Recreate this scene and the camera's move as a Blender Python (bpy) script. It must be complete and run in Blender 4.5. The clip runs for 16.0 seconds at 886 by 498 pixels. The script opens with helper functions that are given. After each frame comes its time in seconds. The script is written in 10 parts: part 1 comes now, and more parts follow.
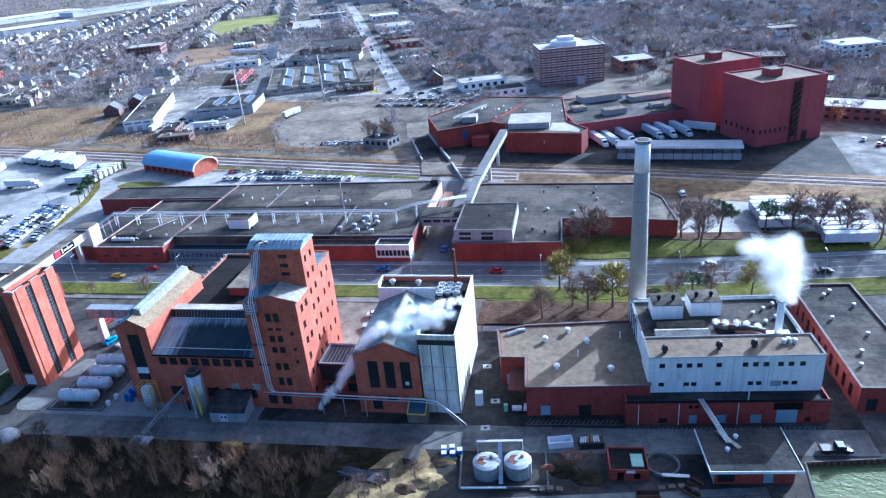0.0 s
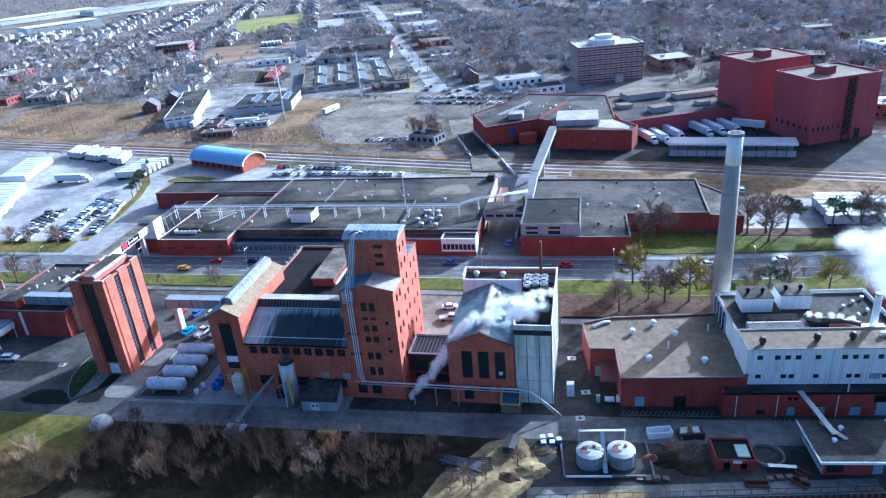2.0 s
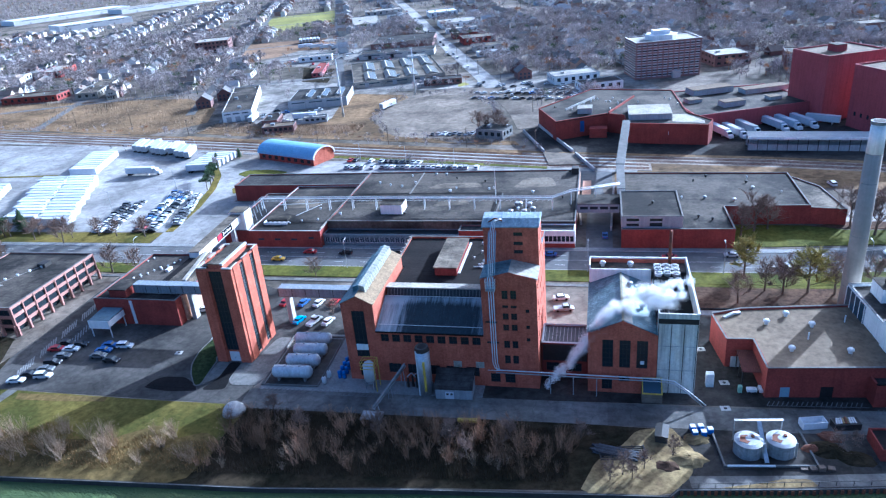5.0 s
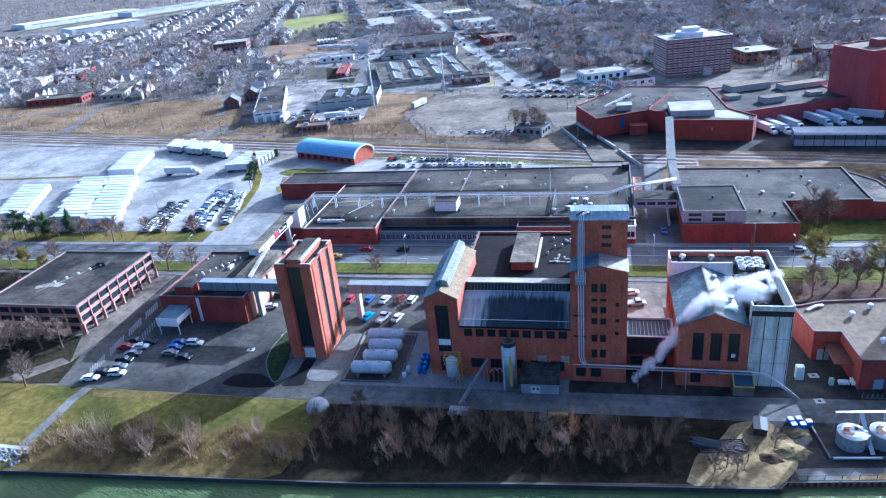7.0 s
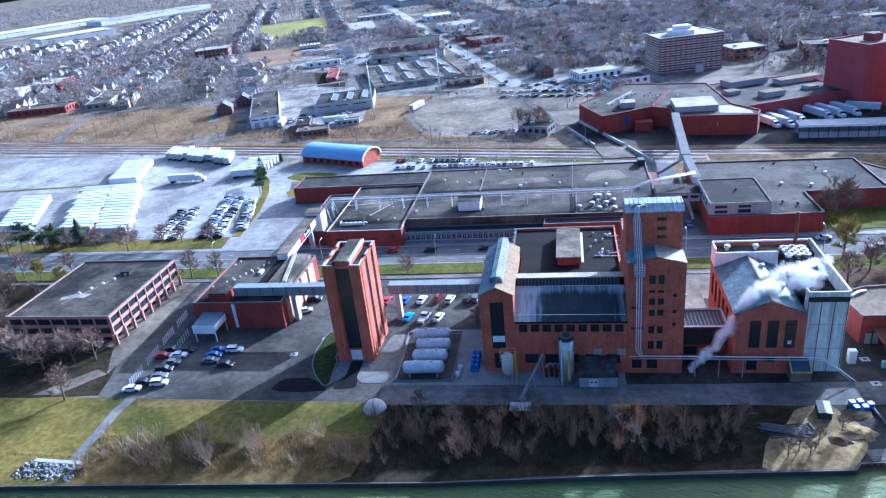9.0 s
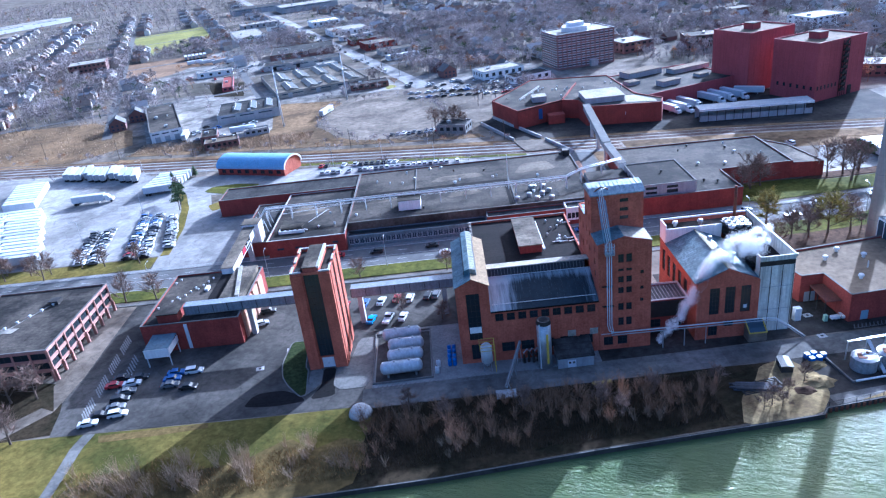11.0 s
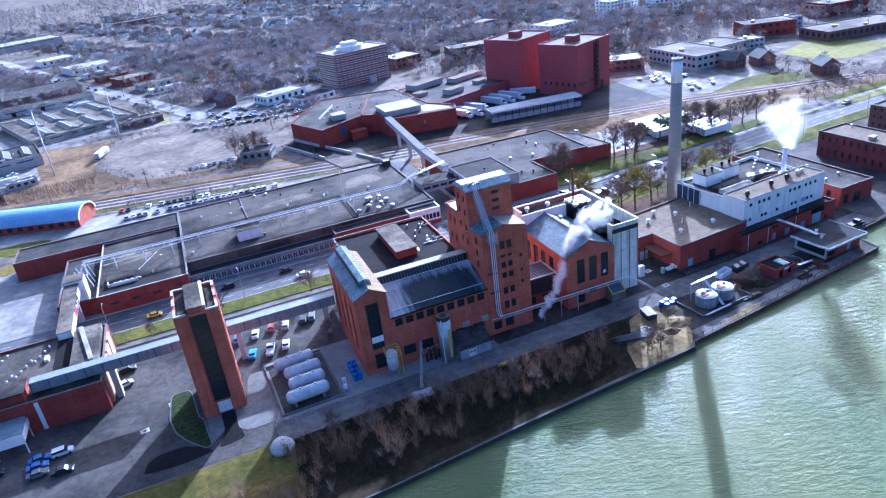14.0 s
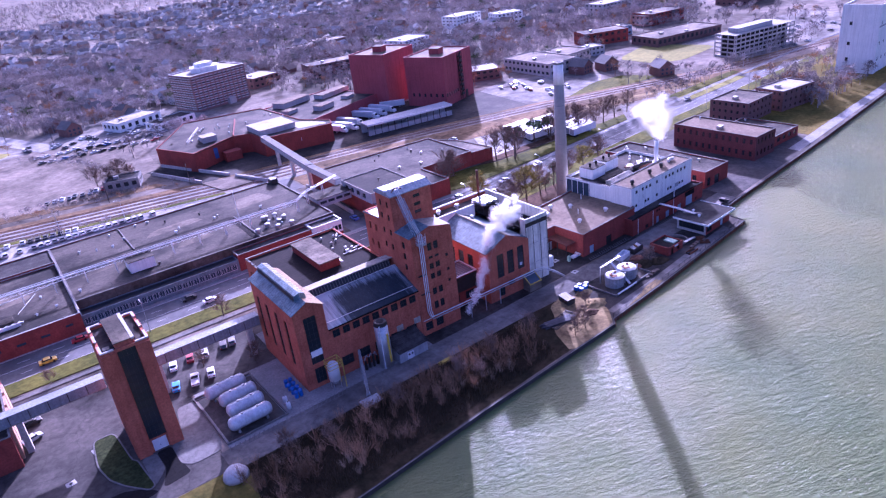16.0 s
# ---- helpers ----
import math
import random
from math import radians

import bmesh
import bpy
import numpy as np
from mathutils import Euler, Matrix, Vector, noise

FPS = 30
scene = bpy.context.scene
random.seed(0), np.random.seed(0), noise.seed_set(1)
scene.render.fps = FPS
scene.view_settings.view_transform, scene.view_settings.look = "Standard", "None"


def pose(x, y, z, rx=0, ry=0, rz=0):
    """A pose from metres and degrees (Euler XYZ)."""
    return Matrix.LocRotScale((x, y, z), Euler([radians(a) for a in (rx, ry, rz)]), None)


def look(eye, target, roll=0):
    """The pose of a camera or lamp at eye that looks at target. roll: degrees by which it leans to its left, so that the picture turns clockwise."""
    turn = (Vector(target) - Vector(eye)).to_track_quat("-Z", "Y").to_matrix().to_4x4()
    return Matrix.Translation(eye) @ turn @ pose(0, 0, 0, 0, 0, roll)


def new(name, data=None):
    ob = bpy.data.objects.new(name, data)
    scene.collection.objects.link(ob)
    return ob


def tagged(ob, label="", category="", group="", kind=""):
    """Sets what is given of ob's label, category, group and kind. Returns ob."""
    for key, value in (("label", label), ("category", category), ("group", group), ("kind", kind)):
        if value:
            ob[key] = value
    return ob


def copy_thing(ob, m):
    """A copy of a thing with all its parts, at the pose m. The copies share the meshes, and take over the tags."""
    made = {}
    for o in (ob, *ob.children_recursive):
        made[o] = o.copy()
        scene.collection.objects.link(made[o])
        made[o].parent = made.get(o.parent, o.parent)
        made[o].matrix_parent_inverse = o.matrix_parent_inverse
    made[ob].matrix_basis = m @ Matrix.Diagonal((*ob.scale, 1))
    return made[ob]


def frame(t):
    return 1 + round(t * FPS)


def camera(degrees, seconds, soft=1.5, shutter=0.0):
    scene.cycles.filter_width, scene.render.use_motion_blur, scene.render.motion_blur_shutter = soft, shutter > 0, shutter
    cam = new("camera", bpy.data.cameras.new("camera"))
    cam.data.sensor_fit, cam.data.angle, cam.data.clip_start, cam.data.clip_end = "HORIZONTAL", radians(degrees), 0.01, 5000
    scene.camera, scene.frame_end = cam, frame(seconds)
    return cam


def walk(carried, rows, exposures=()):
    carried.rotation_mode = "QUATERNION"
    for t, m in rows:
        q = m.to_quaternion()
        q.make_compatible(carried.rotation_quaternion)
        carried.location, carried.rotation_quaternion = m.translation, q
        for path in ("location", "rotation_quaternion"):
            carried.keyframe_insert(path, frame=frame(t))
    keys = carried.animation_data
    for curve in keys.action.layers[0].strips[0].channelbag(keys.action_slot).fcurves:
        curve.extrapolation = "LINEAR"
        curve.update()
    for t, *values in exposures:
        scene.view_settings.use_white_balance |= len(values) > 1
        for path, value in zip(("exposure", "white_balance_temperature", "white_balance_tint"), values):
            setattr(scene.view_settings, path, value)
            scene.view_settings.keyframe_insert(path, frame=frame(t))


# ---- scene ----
cam = camera(65.2, 16.0, soft=1.25)
PATH = [
    (0, (11.157, -113.253, 95.773), (10.767, -111.477, 94.94), -5.3),
    (0.5, (6.555, -114.809, 95.798), (6.16, -113.034, 94.966), -5.3),
    (1, (1.978, -116.096, 95.814), (1.578, -114.321, 94.983), -5.3),
    (1.5, (-2.538, -117.262, 95.823), (-2.944, -115.488, 94.993), -5.2),
    (2, (-7.086, -118.355, 95.807), (-7.497, -116.582, 94.977), -5.2),
    (2.5, (-11.75, -119.48, 95.719), (-12.165, -117.708, 94.889), -5.1),
    (3, (-16.334, -120.498, 95.7), (-16.754, -118.728, 94.869), -5.1),
    (3.5, (-20.882, -121.37, 95.634), (-21.308, -119.601, 94.803), -5.1),
    (4, (-25.459, -122.317, 95.535), (-25.89, -120.549, 94.704), -5.2),
    (4.5, (-30.06, -123.261, 95.476), (-30.497, -121.494, 94.647), -5.2),
    (5, (-34.665, -124.235, 95.45), (-35.106, -122.469, 94.622), -5.3),
    (7.5, (-57.545, -129.118, 95.206), (-57.988, -127.349, 94.385), -5.8),
    (8, (-62.082, -130.083, 95.248), (-62.503, -128.307, 94.429), -6.0),
    (10.3, (-83.015, -133.401, 95.567), (-83.221, -131.594, 94.736), -6.7),
    (10.5, (-84.852, -133.623, 95.57), (-85.014, -131.812, 94.736), -6.8),
    (11, (-89.435, -134.07, 95.523), (-89.493, -132.255, 94.683), -6.9),
    (11.5, (-93.941, -134.338, 95.532), (-93.896, -132.526, 94.686), -7.0),
    (12, (-98.583, -134.403, 95.569), (-98.426, -132.6, 94.719), -7.2),
    (12.5, (-103.249, -134.161, 95.694), (-102.981, -132.371, 94.842), -7.3),
    (13, (-107.945, -133.682, 95.834), (-107.566, -131.913, 94.982), -7.4),
    (13.5, (-112.64, -133.035, 96.017), (-112.154, -131.294, 95.162), -7.4),
    (14, (-117.267, -132.137, 96.203), (-116.674, -130.429, 95.348), -7.4),
    (14.5, (-121.853, -130.964, 96.348), (-121.155, -129.295, 95.494), -7.1),
    (15, (-126.41, -129.46, 96.401), (-125.601, -127.842, 95.547), -7.0),
    (15.5, (-130.862, -127.957, 96.376), (-129.965, -126.388, 95.519), -7.0),
    (16, (-135.309, -126.466, 96.327), (-134.332, -124.946, 95.469), -7.0),
]
EXPOSURES = [(0, 1.41, 4140, 10), (11, 1.47, 4130, 16), (13, 1.6, 4140, 19), (14.4, 1.54, 4200, 27), (15.2, 1.48, 4480, 48), (16, 1.44, 4600, 65)]
walk(cam, [(t, look(eye, target, roll)) for t, eye, target, roll in PATH], exposures=EXPOSURES)

# ---- world, sun, exposure ----
SUN_X, SUN_Y, SUN_ELEV = 0.573, 0.820, radians(19.8)
world = bpy.data.worlds.new("sky")
scene.world = world
world.use_nodes = True
_wn = world.node_tree.nodes
_sky = _wn.new("ShaderNodeTexSky")
_sky.sky_type, _sky.sun_disc = "NISHITA", False
_sky.sun_elevation, _sky.sun_rotation = SUN_ELEV, math.atan2(SUN_X, SUN_Y)
_sky.air_density, _sky.dust_density, _sky.ozone_density = 0.9, 7.0, 0.5
world.node_tree.links.new(_sky.outputs[0], _wn["Background"].inputs[0])
_wn["Background"].inputs[1].default_value = 0.1
_lamp = bpy.data.lights.new("sun", "SUN")
_lamp.energy, _lamp.angle, _lamp.color = 4.7, radians(0.5), (1.0, 0.915, 0.78)
sun = new("sun", _lamp)
sun.matrix_world = look((0, 0, 300), (-SUN_X * math.cos(SUN_ELEV), -SUN_Y * math.cos(SUN_ELEV), 300 - math.sin(SUN_ELEV)))


# ---- materials ----
def node(nt, kind, **inputs):
    n = nt.nodes.new(kind)
    for key, value in inputs.items():
        n.inputs[key.replace("_", " ")].default_value = value
    return n


def surface(name, color, other=None, rough=0.85, metal=0.0, big=0.12, fine=2.5, spread=0.35, bump=0.25, grain=0.25, local=False, per_piece=0.0, streak=0.0, spec=0.4, patch=0.0, cracks=0.0, sheets=0.0):
    """A weathered surface: two noises at real size mix two colours, a fine one roughens it, streaks run down walls."""
    m = bpy.data.materials.new(name)
    m.use_nodes = True
    nt = m.node_tree
    link = nt.links.new
    bsdf = nt.nodes["Principled BSDF"]
    bsdf.inputs["Roughness"].default_value, bsdf.inputs["Metallic"].default_value = rough, metal
    bsdf.inputs["Specular IOR Level"].default_value = spec
    if local:
        where = nt.nodes.new("ShaderNodeTexCoord").outputs["Object"]
    else:
        where = nt.nodes.new("ShaderNodeNewGeometry").outputs["Position"]
    n1 = node(nt, "ShaderNodeTexNoise", Scale=big, Detail=6.0, Roughness=0.65)
    n2 = node(nt, "ShaderNodeTexNoise", Scale=fine, Detail=4.0, Roughness=0.7)
    link(where, n1.inputs["Vector"]), link(where, n2.inputs["Vector"])
    ramp = nt.nodes.new("ShaderNodeValToRGB")
    ramp.color_ramp.elements[0].position, ramp.color_ramp.elements[1].position = 0.5 - spread * 0.5, 0.5 + spread * 0.5
    second = other or tuple(c * 0.72 for c in color)
    ramp.color_ramp.elements[0].color, ramp.color_ramp.elements[1].color = (*second, 1), (*color, 1)
    link(n1.outputs["Fac"], ramp.inputs["Fac"])
    tone = node(nt, "ShaderNodeMapRange")
    tone.inputs["From Min"].default_value, tone.inputs["From Max"].default_value = 0.3, 0.7
    tone.inputs["To Min"].default_value, tone.inputs["To Max"].default_value = 1 - grain, 1 + grain
    link(n2.outputs["Fac"], tone.inputs["Value"])
    mul = nt.nodes.new("ShaderNodeVectorMath")
    mul.operation = "MULTIPLY"
    link(ramp.outputs["Color"], mul.inputs[0]), link(tone.outputs["Result"], mul.inputs[1])
    out = mul.outputs["Vector"]
    if streak:
        squeeze = nt.nodes.new("ShaderNodeMapping")
        squeeze.inputs["Scale"].default_value = (1.6, 1.6, 0.07)
        n3 = node(nt, "ShaderNodeTexNoise", Scale=1.0, Detail=3.0)
        link(where, squeeze.inputs["Vector"]), link(squeeze.outputs["Vector"], n3.inputs["Vector"])
        run = node(nt, "ShaderNodeMapRange")
        run.inputs["From Min"].default_value, run.inputs["From Max"].default_value = 0.42, 0.7
        run.inputs["To Min"].default_value, run.inputs["To Max"].default_value = 1.0, 1.0 - streak
        link(n3.outputs["Fac"], run.inputs["Value"])
        m2 = nt.nodes.new("ShaderNodeVectorMath")
        m2.operation = "MULTIPLY"
        link(out, m2.inputs[0]), link(run.outputs["Result"], m2.inputs[1])
        out = m2.outputs["Vector"]
    if patch:  # squares laid or mended at different times
        cells = node(nt, "ShaderNodeTexVoronoi", Scale=patch)
        cells.distance = "CHEBYCHEV"
        link(where, cells.inputs["Vector"])
        tint = node(nt, "ShaderNodeMapRange")
        tint.inputs["To Min"].default_value, tint.inputs["To Max"].default_value = 0.78, 1.16
        link(cells.outputs["Color"], tint.inputs["Value"])
        m4 = nt.nodes.new("ShaderNodeVectorMath")
        m4.operation = "MULTIPLY"
        link(out, m4.inputs[0]), link(tint.outputs["Result"], m4.inputs[1])
        out = m4.outputs["Vector"]
    if cracks:  # dark tar-filled cracks
        warp = node(nt, "ShaderNodeTexNoise", Scale=0.25, Detail=3.0)
        link(where, warp.inputs["Vector"])
        bent = nt.nodes.new("ShaderNodeVectorMath")
        bent.operation = "MULTIPLY_ADD"
        bent.inputs[1].default_value = (5.0, 5.0, 0.0)
        link(warp.outputs["Color"], bent.inputs[0]), link(where, bent.inputs[2])
        lines = node(nt, "ShaderNodeTexVoronoi", Scale=cracks)
        lines.feature = "DISTANCE_TO_EDGE"
        link(bent.outputs["Vector"], lines.inputs["Vector"])
        thin = node(nt, "ShaderNodeMapRange")
        thin.inputs["From Min"].default_value, thin.inputs["From Max"].default_value = 0.0, 0.02
        thin.inputs["To Min"].default_value, thin.inputs["To Max"].default_value = 0.78, 1.0
        link(lines.outputs["Distance"], thin.inputs["Value"])
        m5 = nt.nodes.new("ShaderNodeVectorMath")
        m5.operation = "MULTIPLY"
        link(out, m5.inputs[0]), link(thin.outputs["Result"], m5.inputs[1])
        out = m5.outputs["Vector"]
    if sheets:  # lapped seams of roofing felt
        felt = node(nt, "ShaderNodeTexBrick", Scale=1.0, Color1=(1.06, 1.06, 1.06, 1), Color2=(0.92, 0.92, 0.92, 1), Mortar=(0.66, 0.66, 0.66, 1))
        felt.inputs["Brick Width"].default_value, felt.inputs["Row Height"].default_value = sheets * 6, sheets
        felt.inputs["Mortar Size"].default_value = 0.07
        link(where, felt.inputs["Vector"])
        m6 = nt.nodes.new("ShaderNodeVectorMath")
        m6.operation = "MULTIPLY"
        link(out, m6.inputs[0]), link(felt.outputs["Color"], m6.inputs[1])
        out = m6.outputs["Vector"]
    if per_piece:
        info = nt.nodes.new("ShaderNodeObjectInfo")
        vary = node(nt, "ShaderNodeMapRange")
        vary.inputs["To Min"].default_value, vary.inputs["To Max"].default_value = 1 - per_piece, 1 + per_piece
        link(info.outputs["Random"], vary.inputs["Value"])
        m3 = nt.nodes.new("ShaderNodeVectorMath")
        m3.operation = "MULTIPLY"
        link(out, m3.inputs[0]), link(vary.outputs["Result"], m3.inputs[1])
        out = m3.outputs["Vector"]
    link(out, bsdf.inputs["Base Color"])
    if bump:
        b = node(nt, "ShaderNodeBump", Strength=bump, Distance=0.05)
        link(n2.outputs["Fac"], b.inputs["Height"]), link(b.outputs["Normal"], bsdf.inputs["Normal"])
    return m


def glassy(name, color, rough=0.06):
    m = bpy.data.materials.new(name)
    m.use_nodes = True
    b = m.node_tree.nodes["Principled BSDF"]
    b.inputs["Base Color"].default_value, b.inputs["Roughness"].default_value = (*color, 1), rough
    b.inputs["Specular IOR Level"].default_value = 0.5
    n = node(m.node_tree, "ShaderNodeTexNoise", Scale=0.9, Detail=2.0)
    r = node(m.node_tree, "ShaderNodeMapRange")
    r.inputs["To Min"].default_value, r.inputs["To Max"].default_value = rough, rough + 0.25
    g = m.node_tree.nodes.new("ShaderNodeNewGeometry")
    m.node_tree.links.new(g.outputs["Position"], n.inputs["Vector"])
    m.node_tree.links.new(n.outputs["Fac"], r.inputs["Value"])
    m.node_tree.links.new(r.outputs["Result"], b.inputs["Roughness"])
    return m


BRICK = surface("orange_brick", (0.5, 0.155, 0.09), (0.34, 0.096, 0.056), big=0.25, fine=2.2, streak=0.16, grain=0.3, spec=0.2)
BRICK_RED = surface("red_brick", (0.285, 0.06, 0.045), (0.19, 0.043, 0.034), big=0.2, fine=2.2, streak=0.12, grain=0.25, spec=0.2)
BRICK_MILL = surface("old_mill_brick", (0.16, 0.056, 0.052), (0.11, 0.042, 0.04), big=0.2, fine=3.0, streak=0.1, grain=0.3, spec=0.2)
BRICK_DARK = surface("dark_red_cladding", (0.36, 0.092, 0.098), (0.28, 0.07, 0.075), big=0.06, fine=1.2, streak=0.16, grain=0.12, spec=0.2)
BRICK_PINK = surface("pink_brick", (0.42, 0.225, 0.175), (0.34, 0.175, 0.135), big=0.25, fine=4.0)
BRICK_BROWN = surface("brown_brick", (0.19, 0.1, 0.085), (0.14, 0.076, 0.066), big=0.2, fine=4.0)
TAR = surface("tar_roof", (0.07, 0.065, 0.06), (0.026, 0.025, 0.025), big=0.09, fine=0.9, spread=0.2, grain=0.35, spec=0.1, rough=0.95, sheets=1.6, patch=0.06)
TAR_BLACK = surface("black_membrane_roof", (0.026, 0.022, 0.021), (0.012, 0.012, 0.012), big=0.1, fine=1.5, rough=0.95, spec=0.06, sheets=2.2)
GRAVEL_BROWN = surface("brown_gravel_roof", (0.21, 0.162, 0.108), (0.12, 0.092, 0.062), big=0.075, fine=0.8, spread=0.35, grain=0.28, spec=0.1, rough=0.95)
GRAVEL = surface("grey_gravel_roof", (0.2, 0.167, 0.125), (0.062, 0.054, 0.043), big=0.05, fine=0.9, spread=0.16, grain=0.35, spec=0.1, rough=0.95, patch=0.05, sheets=3.0)
GRAVEL_DARK = surface("dark_gravel_roof", (0.1, 0.086, 0.07), (0.027, 0.025, 0.023), big=0.05, fine=0.9, spread=0.16, grain=0.35, spec=0.1, rough=0.95, patch=0.045, sheets=3.0)
ROOF_PALE = surface("pale_roof", (0.42, 0.385, 0.32), (0.22, 0.205, 0.175), big=0.15, fine=1.2, spread=0.35, spec=0.15)
METAL_ROOF = surface("blue_grey_sheet_roof", (0.2, 0.29, 0.32), (0.06, 0.105, 0.125), rough=0.6, metal=0.1, big=0.35, fine=2.0, streak=0.35, grain=0.3, sheets=0.9)
METAL_DARK = surface("dark_glazed_roof", (0.014, 0.02, 0.026), (0.007, 0.01, 0.014), rough=0.45, big=0.3, fine=2.0, grain=0.4)
ARCH_BLUE = surface("blue_sheet_roof", (0.26, 0.42, 0.6), (0.19, 0.34, 0.52), rough=0.45, big=0.3, fine=2.0)
WHITE = surface("white_cladding", (0.85, 0.85, 0.83), (0.76, 0.77, 0.76), rough=0.6, big=0.3, fine=2.0, grain=0.08, streak=0.16)
WHITE_STAINED = surface("stained_white_panels", (0.8, 0.79, 0.72), (0.62, 0.59, 0.5), rough=0.65, big=0.3, fine=2.0, grain=0.12, streak=0.45)
GREY_PANEL = surface("grey_cladding", (0.4, 0.41, 0.42), (0.32, 0.33, 0.34), rough=0.6, big=0.3, fine=2.0, grain=0.1, streak=0.2)
CONCRETE = surface("concrete", (0.31, 0.3, 0.28), (0.19, 0.186, 0.176), big=0.2, fine=2.0, streak=0.25)
CONCRETE_DARK = surface("dark_concrete", (0.062, 0.058, 0.05), (0.032, 0.031, 0.027), big=0.2, fine=1.5)
CONCRETE_PALE = surface("pale_concrete", (0.5, 0.48, 0.45), (0.36, 0.35, 0.33), big=0.12, fine=1.5, streak=0.0)
STEEL = surface("galvanised_steel", (0.5, 0.51, 0.52), (0.36, 0.37, 0.38), rough=0.45, metal=0.6, big=0.5, fine=3.0)
STEEL_WHITE = surface("white_painted_steel", (0.72, 0.73, 0.73), (0.55, 0.56, 0.56), rough=0.5, big=0.5, fine=3.0, grain=0.12)
STEEL_DARK = surface("dark_steel", (0.038, 0.035, 0.033), (0.025, 0.023, 0.021), rough=0.6, metal=0.2, big=0.6, fine=3.0)
RUST = surface("rusty_steel", (0.2, 0.075, 0.035), (0.1, 0.04, 0.022), rough=0.9, big=0.5, fine=3.0)
YELLOW = surface("yellow_paint", (0.62, 0.46, 0.06), (0.45, 0.33, 0.05), rough=0.55, big=0.6, fine=4.0)
GLASS = glassy("dark_window_glass", (0.022, 0.03, 0.036))
SLOPE = surface("chalky_blue_sheet_roof", (0.4, 0.46, 0.5), (0.19, 0.25, 0.29), rough=0.55, metal=0.15, big=0.3, fine=2.0, streak=0.3, grain=0.25)
MOSS_ROOF = surface("mossy_pale_roof", (0.3, 0.275, 0.17), (0.16, 0.15, 0.09), big=0.35, fine=1.5, spread=0.2)
GLASS_BLUE = glassy("bluish_window_glass", (0.035, 0.06, 0.085))
DOOR_BLUE = surface("blue_grey_door_paint", (0.3, 0.4, 0.47), (0.24, 0.33, 0.4), rough=0.5, big=0.6, fine=3.0, grain=0.08)
DOOR_WHITE = surface("white_door_paint", (0.75, 0.76, 0.78), (0.6, 0.61, 0.63), rough=0.5, big=0.6, fine=3.0, grain=0.08)
VOID = surface("shadowed_interior", (0.02, 0.018, 0.017), (0.012, 0.011, 0.011), rough=0.95, big=0.5, fine=3.0)
ASPHALT = surface("asphalt", (0.07, 0.061, 0.052), (0.024, 0.023, 0.021), big=0.06, fine=0.6, spread=0.2, grain=0.35, spec=0.12, rough=0.95, patch=0.05, cracks=0.09)
ASPHALT_OLD = surface("worn_asphalt", (0.108, 0.098, 0.085), (0.046, 0.043, 0.039), big=0.05, fine=0.55, spread=0.22, grain=0.3, spec=0.12, rough=0.95, patch=0.04, cracks=0.1)
LOT_WORN = surface("worn_grey_paving", (0.2, 0.19, 0.17), (0.115, 0.11, 0.1), big=0.12, fine=0.8, spread=0.25, grain=0.25, spec=0.1, rough=0.95, cracks=0.12)
LOT = surface("pale_lot_paving", (0.39, 0.37, 0.34), (0.2, 0.19, 0.175), big=0.03, fine=0.35, spread=0.2, grain=0.25, spec=0.12, rough=0.95, cracks=0.07)
BALLAST = surface("track_ballast", (0.33, 0.27, 0.21), (0.17, 0.135, 0.105), big=0.06, fine=0.7, spread=0.25, grain=0.4, spec=0.1)
DIRT = surface("bare_dirt", (0.32, 0.24, 0.11), (0.14, 0.1, 0.05), big=0.14, fine=0.9, spread=0.25, grain=0.4, spec=0.05, rough=1.0)
# Brown soil darkened in its colour for building and shrub shade.
SOIL = surface("shade_darkened_soil", (0.044, 0.033, 0.019), (0.017, 0.016, 0.009), big=0.09, fine=0.7, spread=0.22, grain=0.5, spec=0.05, rough=1.0)
TOWN = surface("town_ground", (0.23, 0.193, 0.155), (0.085, 0.075, 0.058), big=0.02, fine=0.12, spread=0.2, grain=0.5, spec=0.05, rough=1.0)
DRY = surface("dry_grass", (0.25, 0.165, 0.085), (0.11, 0.076, 0.042), big=0.035, fine=0.35, spread=0.22, grain=0.45, spec=0.05, rough=1.0)
LAWN = surface("lawn_grass", (0.14, 0.132, 0.024), (0.062, 0.07, 0.016), big=0.06, fine=0.6, spread=0.25, grain=0.4, spec=0.05, rough=1.0)
# Island green darkened in its colour for the shade beside the tower.
SHADED_GRASS = surface("shade_darkened_grass", (0.05, 0.062, 0.022), (0.022, 0.03, 0.012), big=0.3, fine=1.2, grain=0.4, spec=0.05, rough=1.0)
LAWN_DRY = surface("dry_olive_grass", (0.185, 0.143, 0.034), (0.07, 0.068, 0.016), big=0.045, fine=0.6, spread=0.25, grain=0.4, spec=0.05, rough=1.0)
TRAILER_WHITE = surface("white_trailer_panels", (0.6, 0.62, 0.65), (0.5, 0.52, 0.55), rough=0.5, big=0.4, fine=2.0, grain=0.08, per_piece=0.22)
ROOF_GREEN = surface("grey_green_roof", (0.13, 0.145, 0.15), (0.06, 0.07, 0.075), big=0.3, fine=1.5, sheets=1.4)
ROCK = surface("pale_riprap_stone", (0.3, 0.295, 0.28), (0.16, 0.155, 0.15), big=0.8, fine=3.0, per_piece=0.3)
BROWN_MULCH = surface("brown_mulch", (0.13, 0.08, 0.05), (0.055, 0.036, 0.024), big=0.2, fine=0.9, spread=0.3, grain=0.4, spec=0.05, rough=1.0)
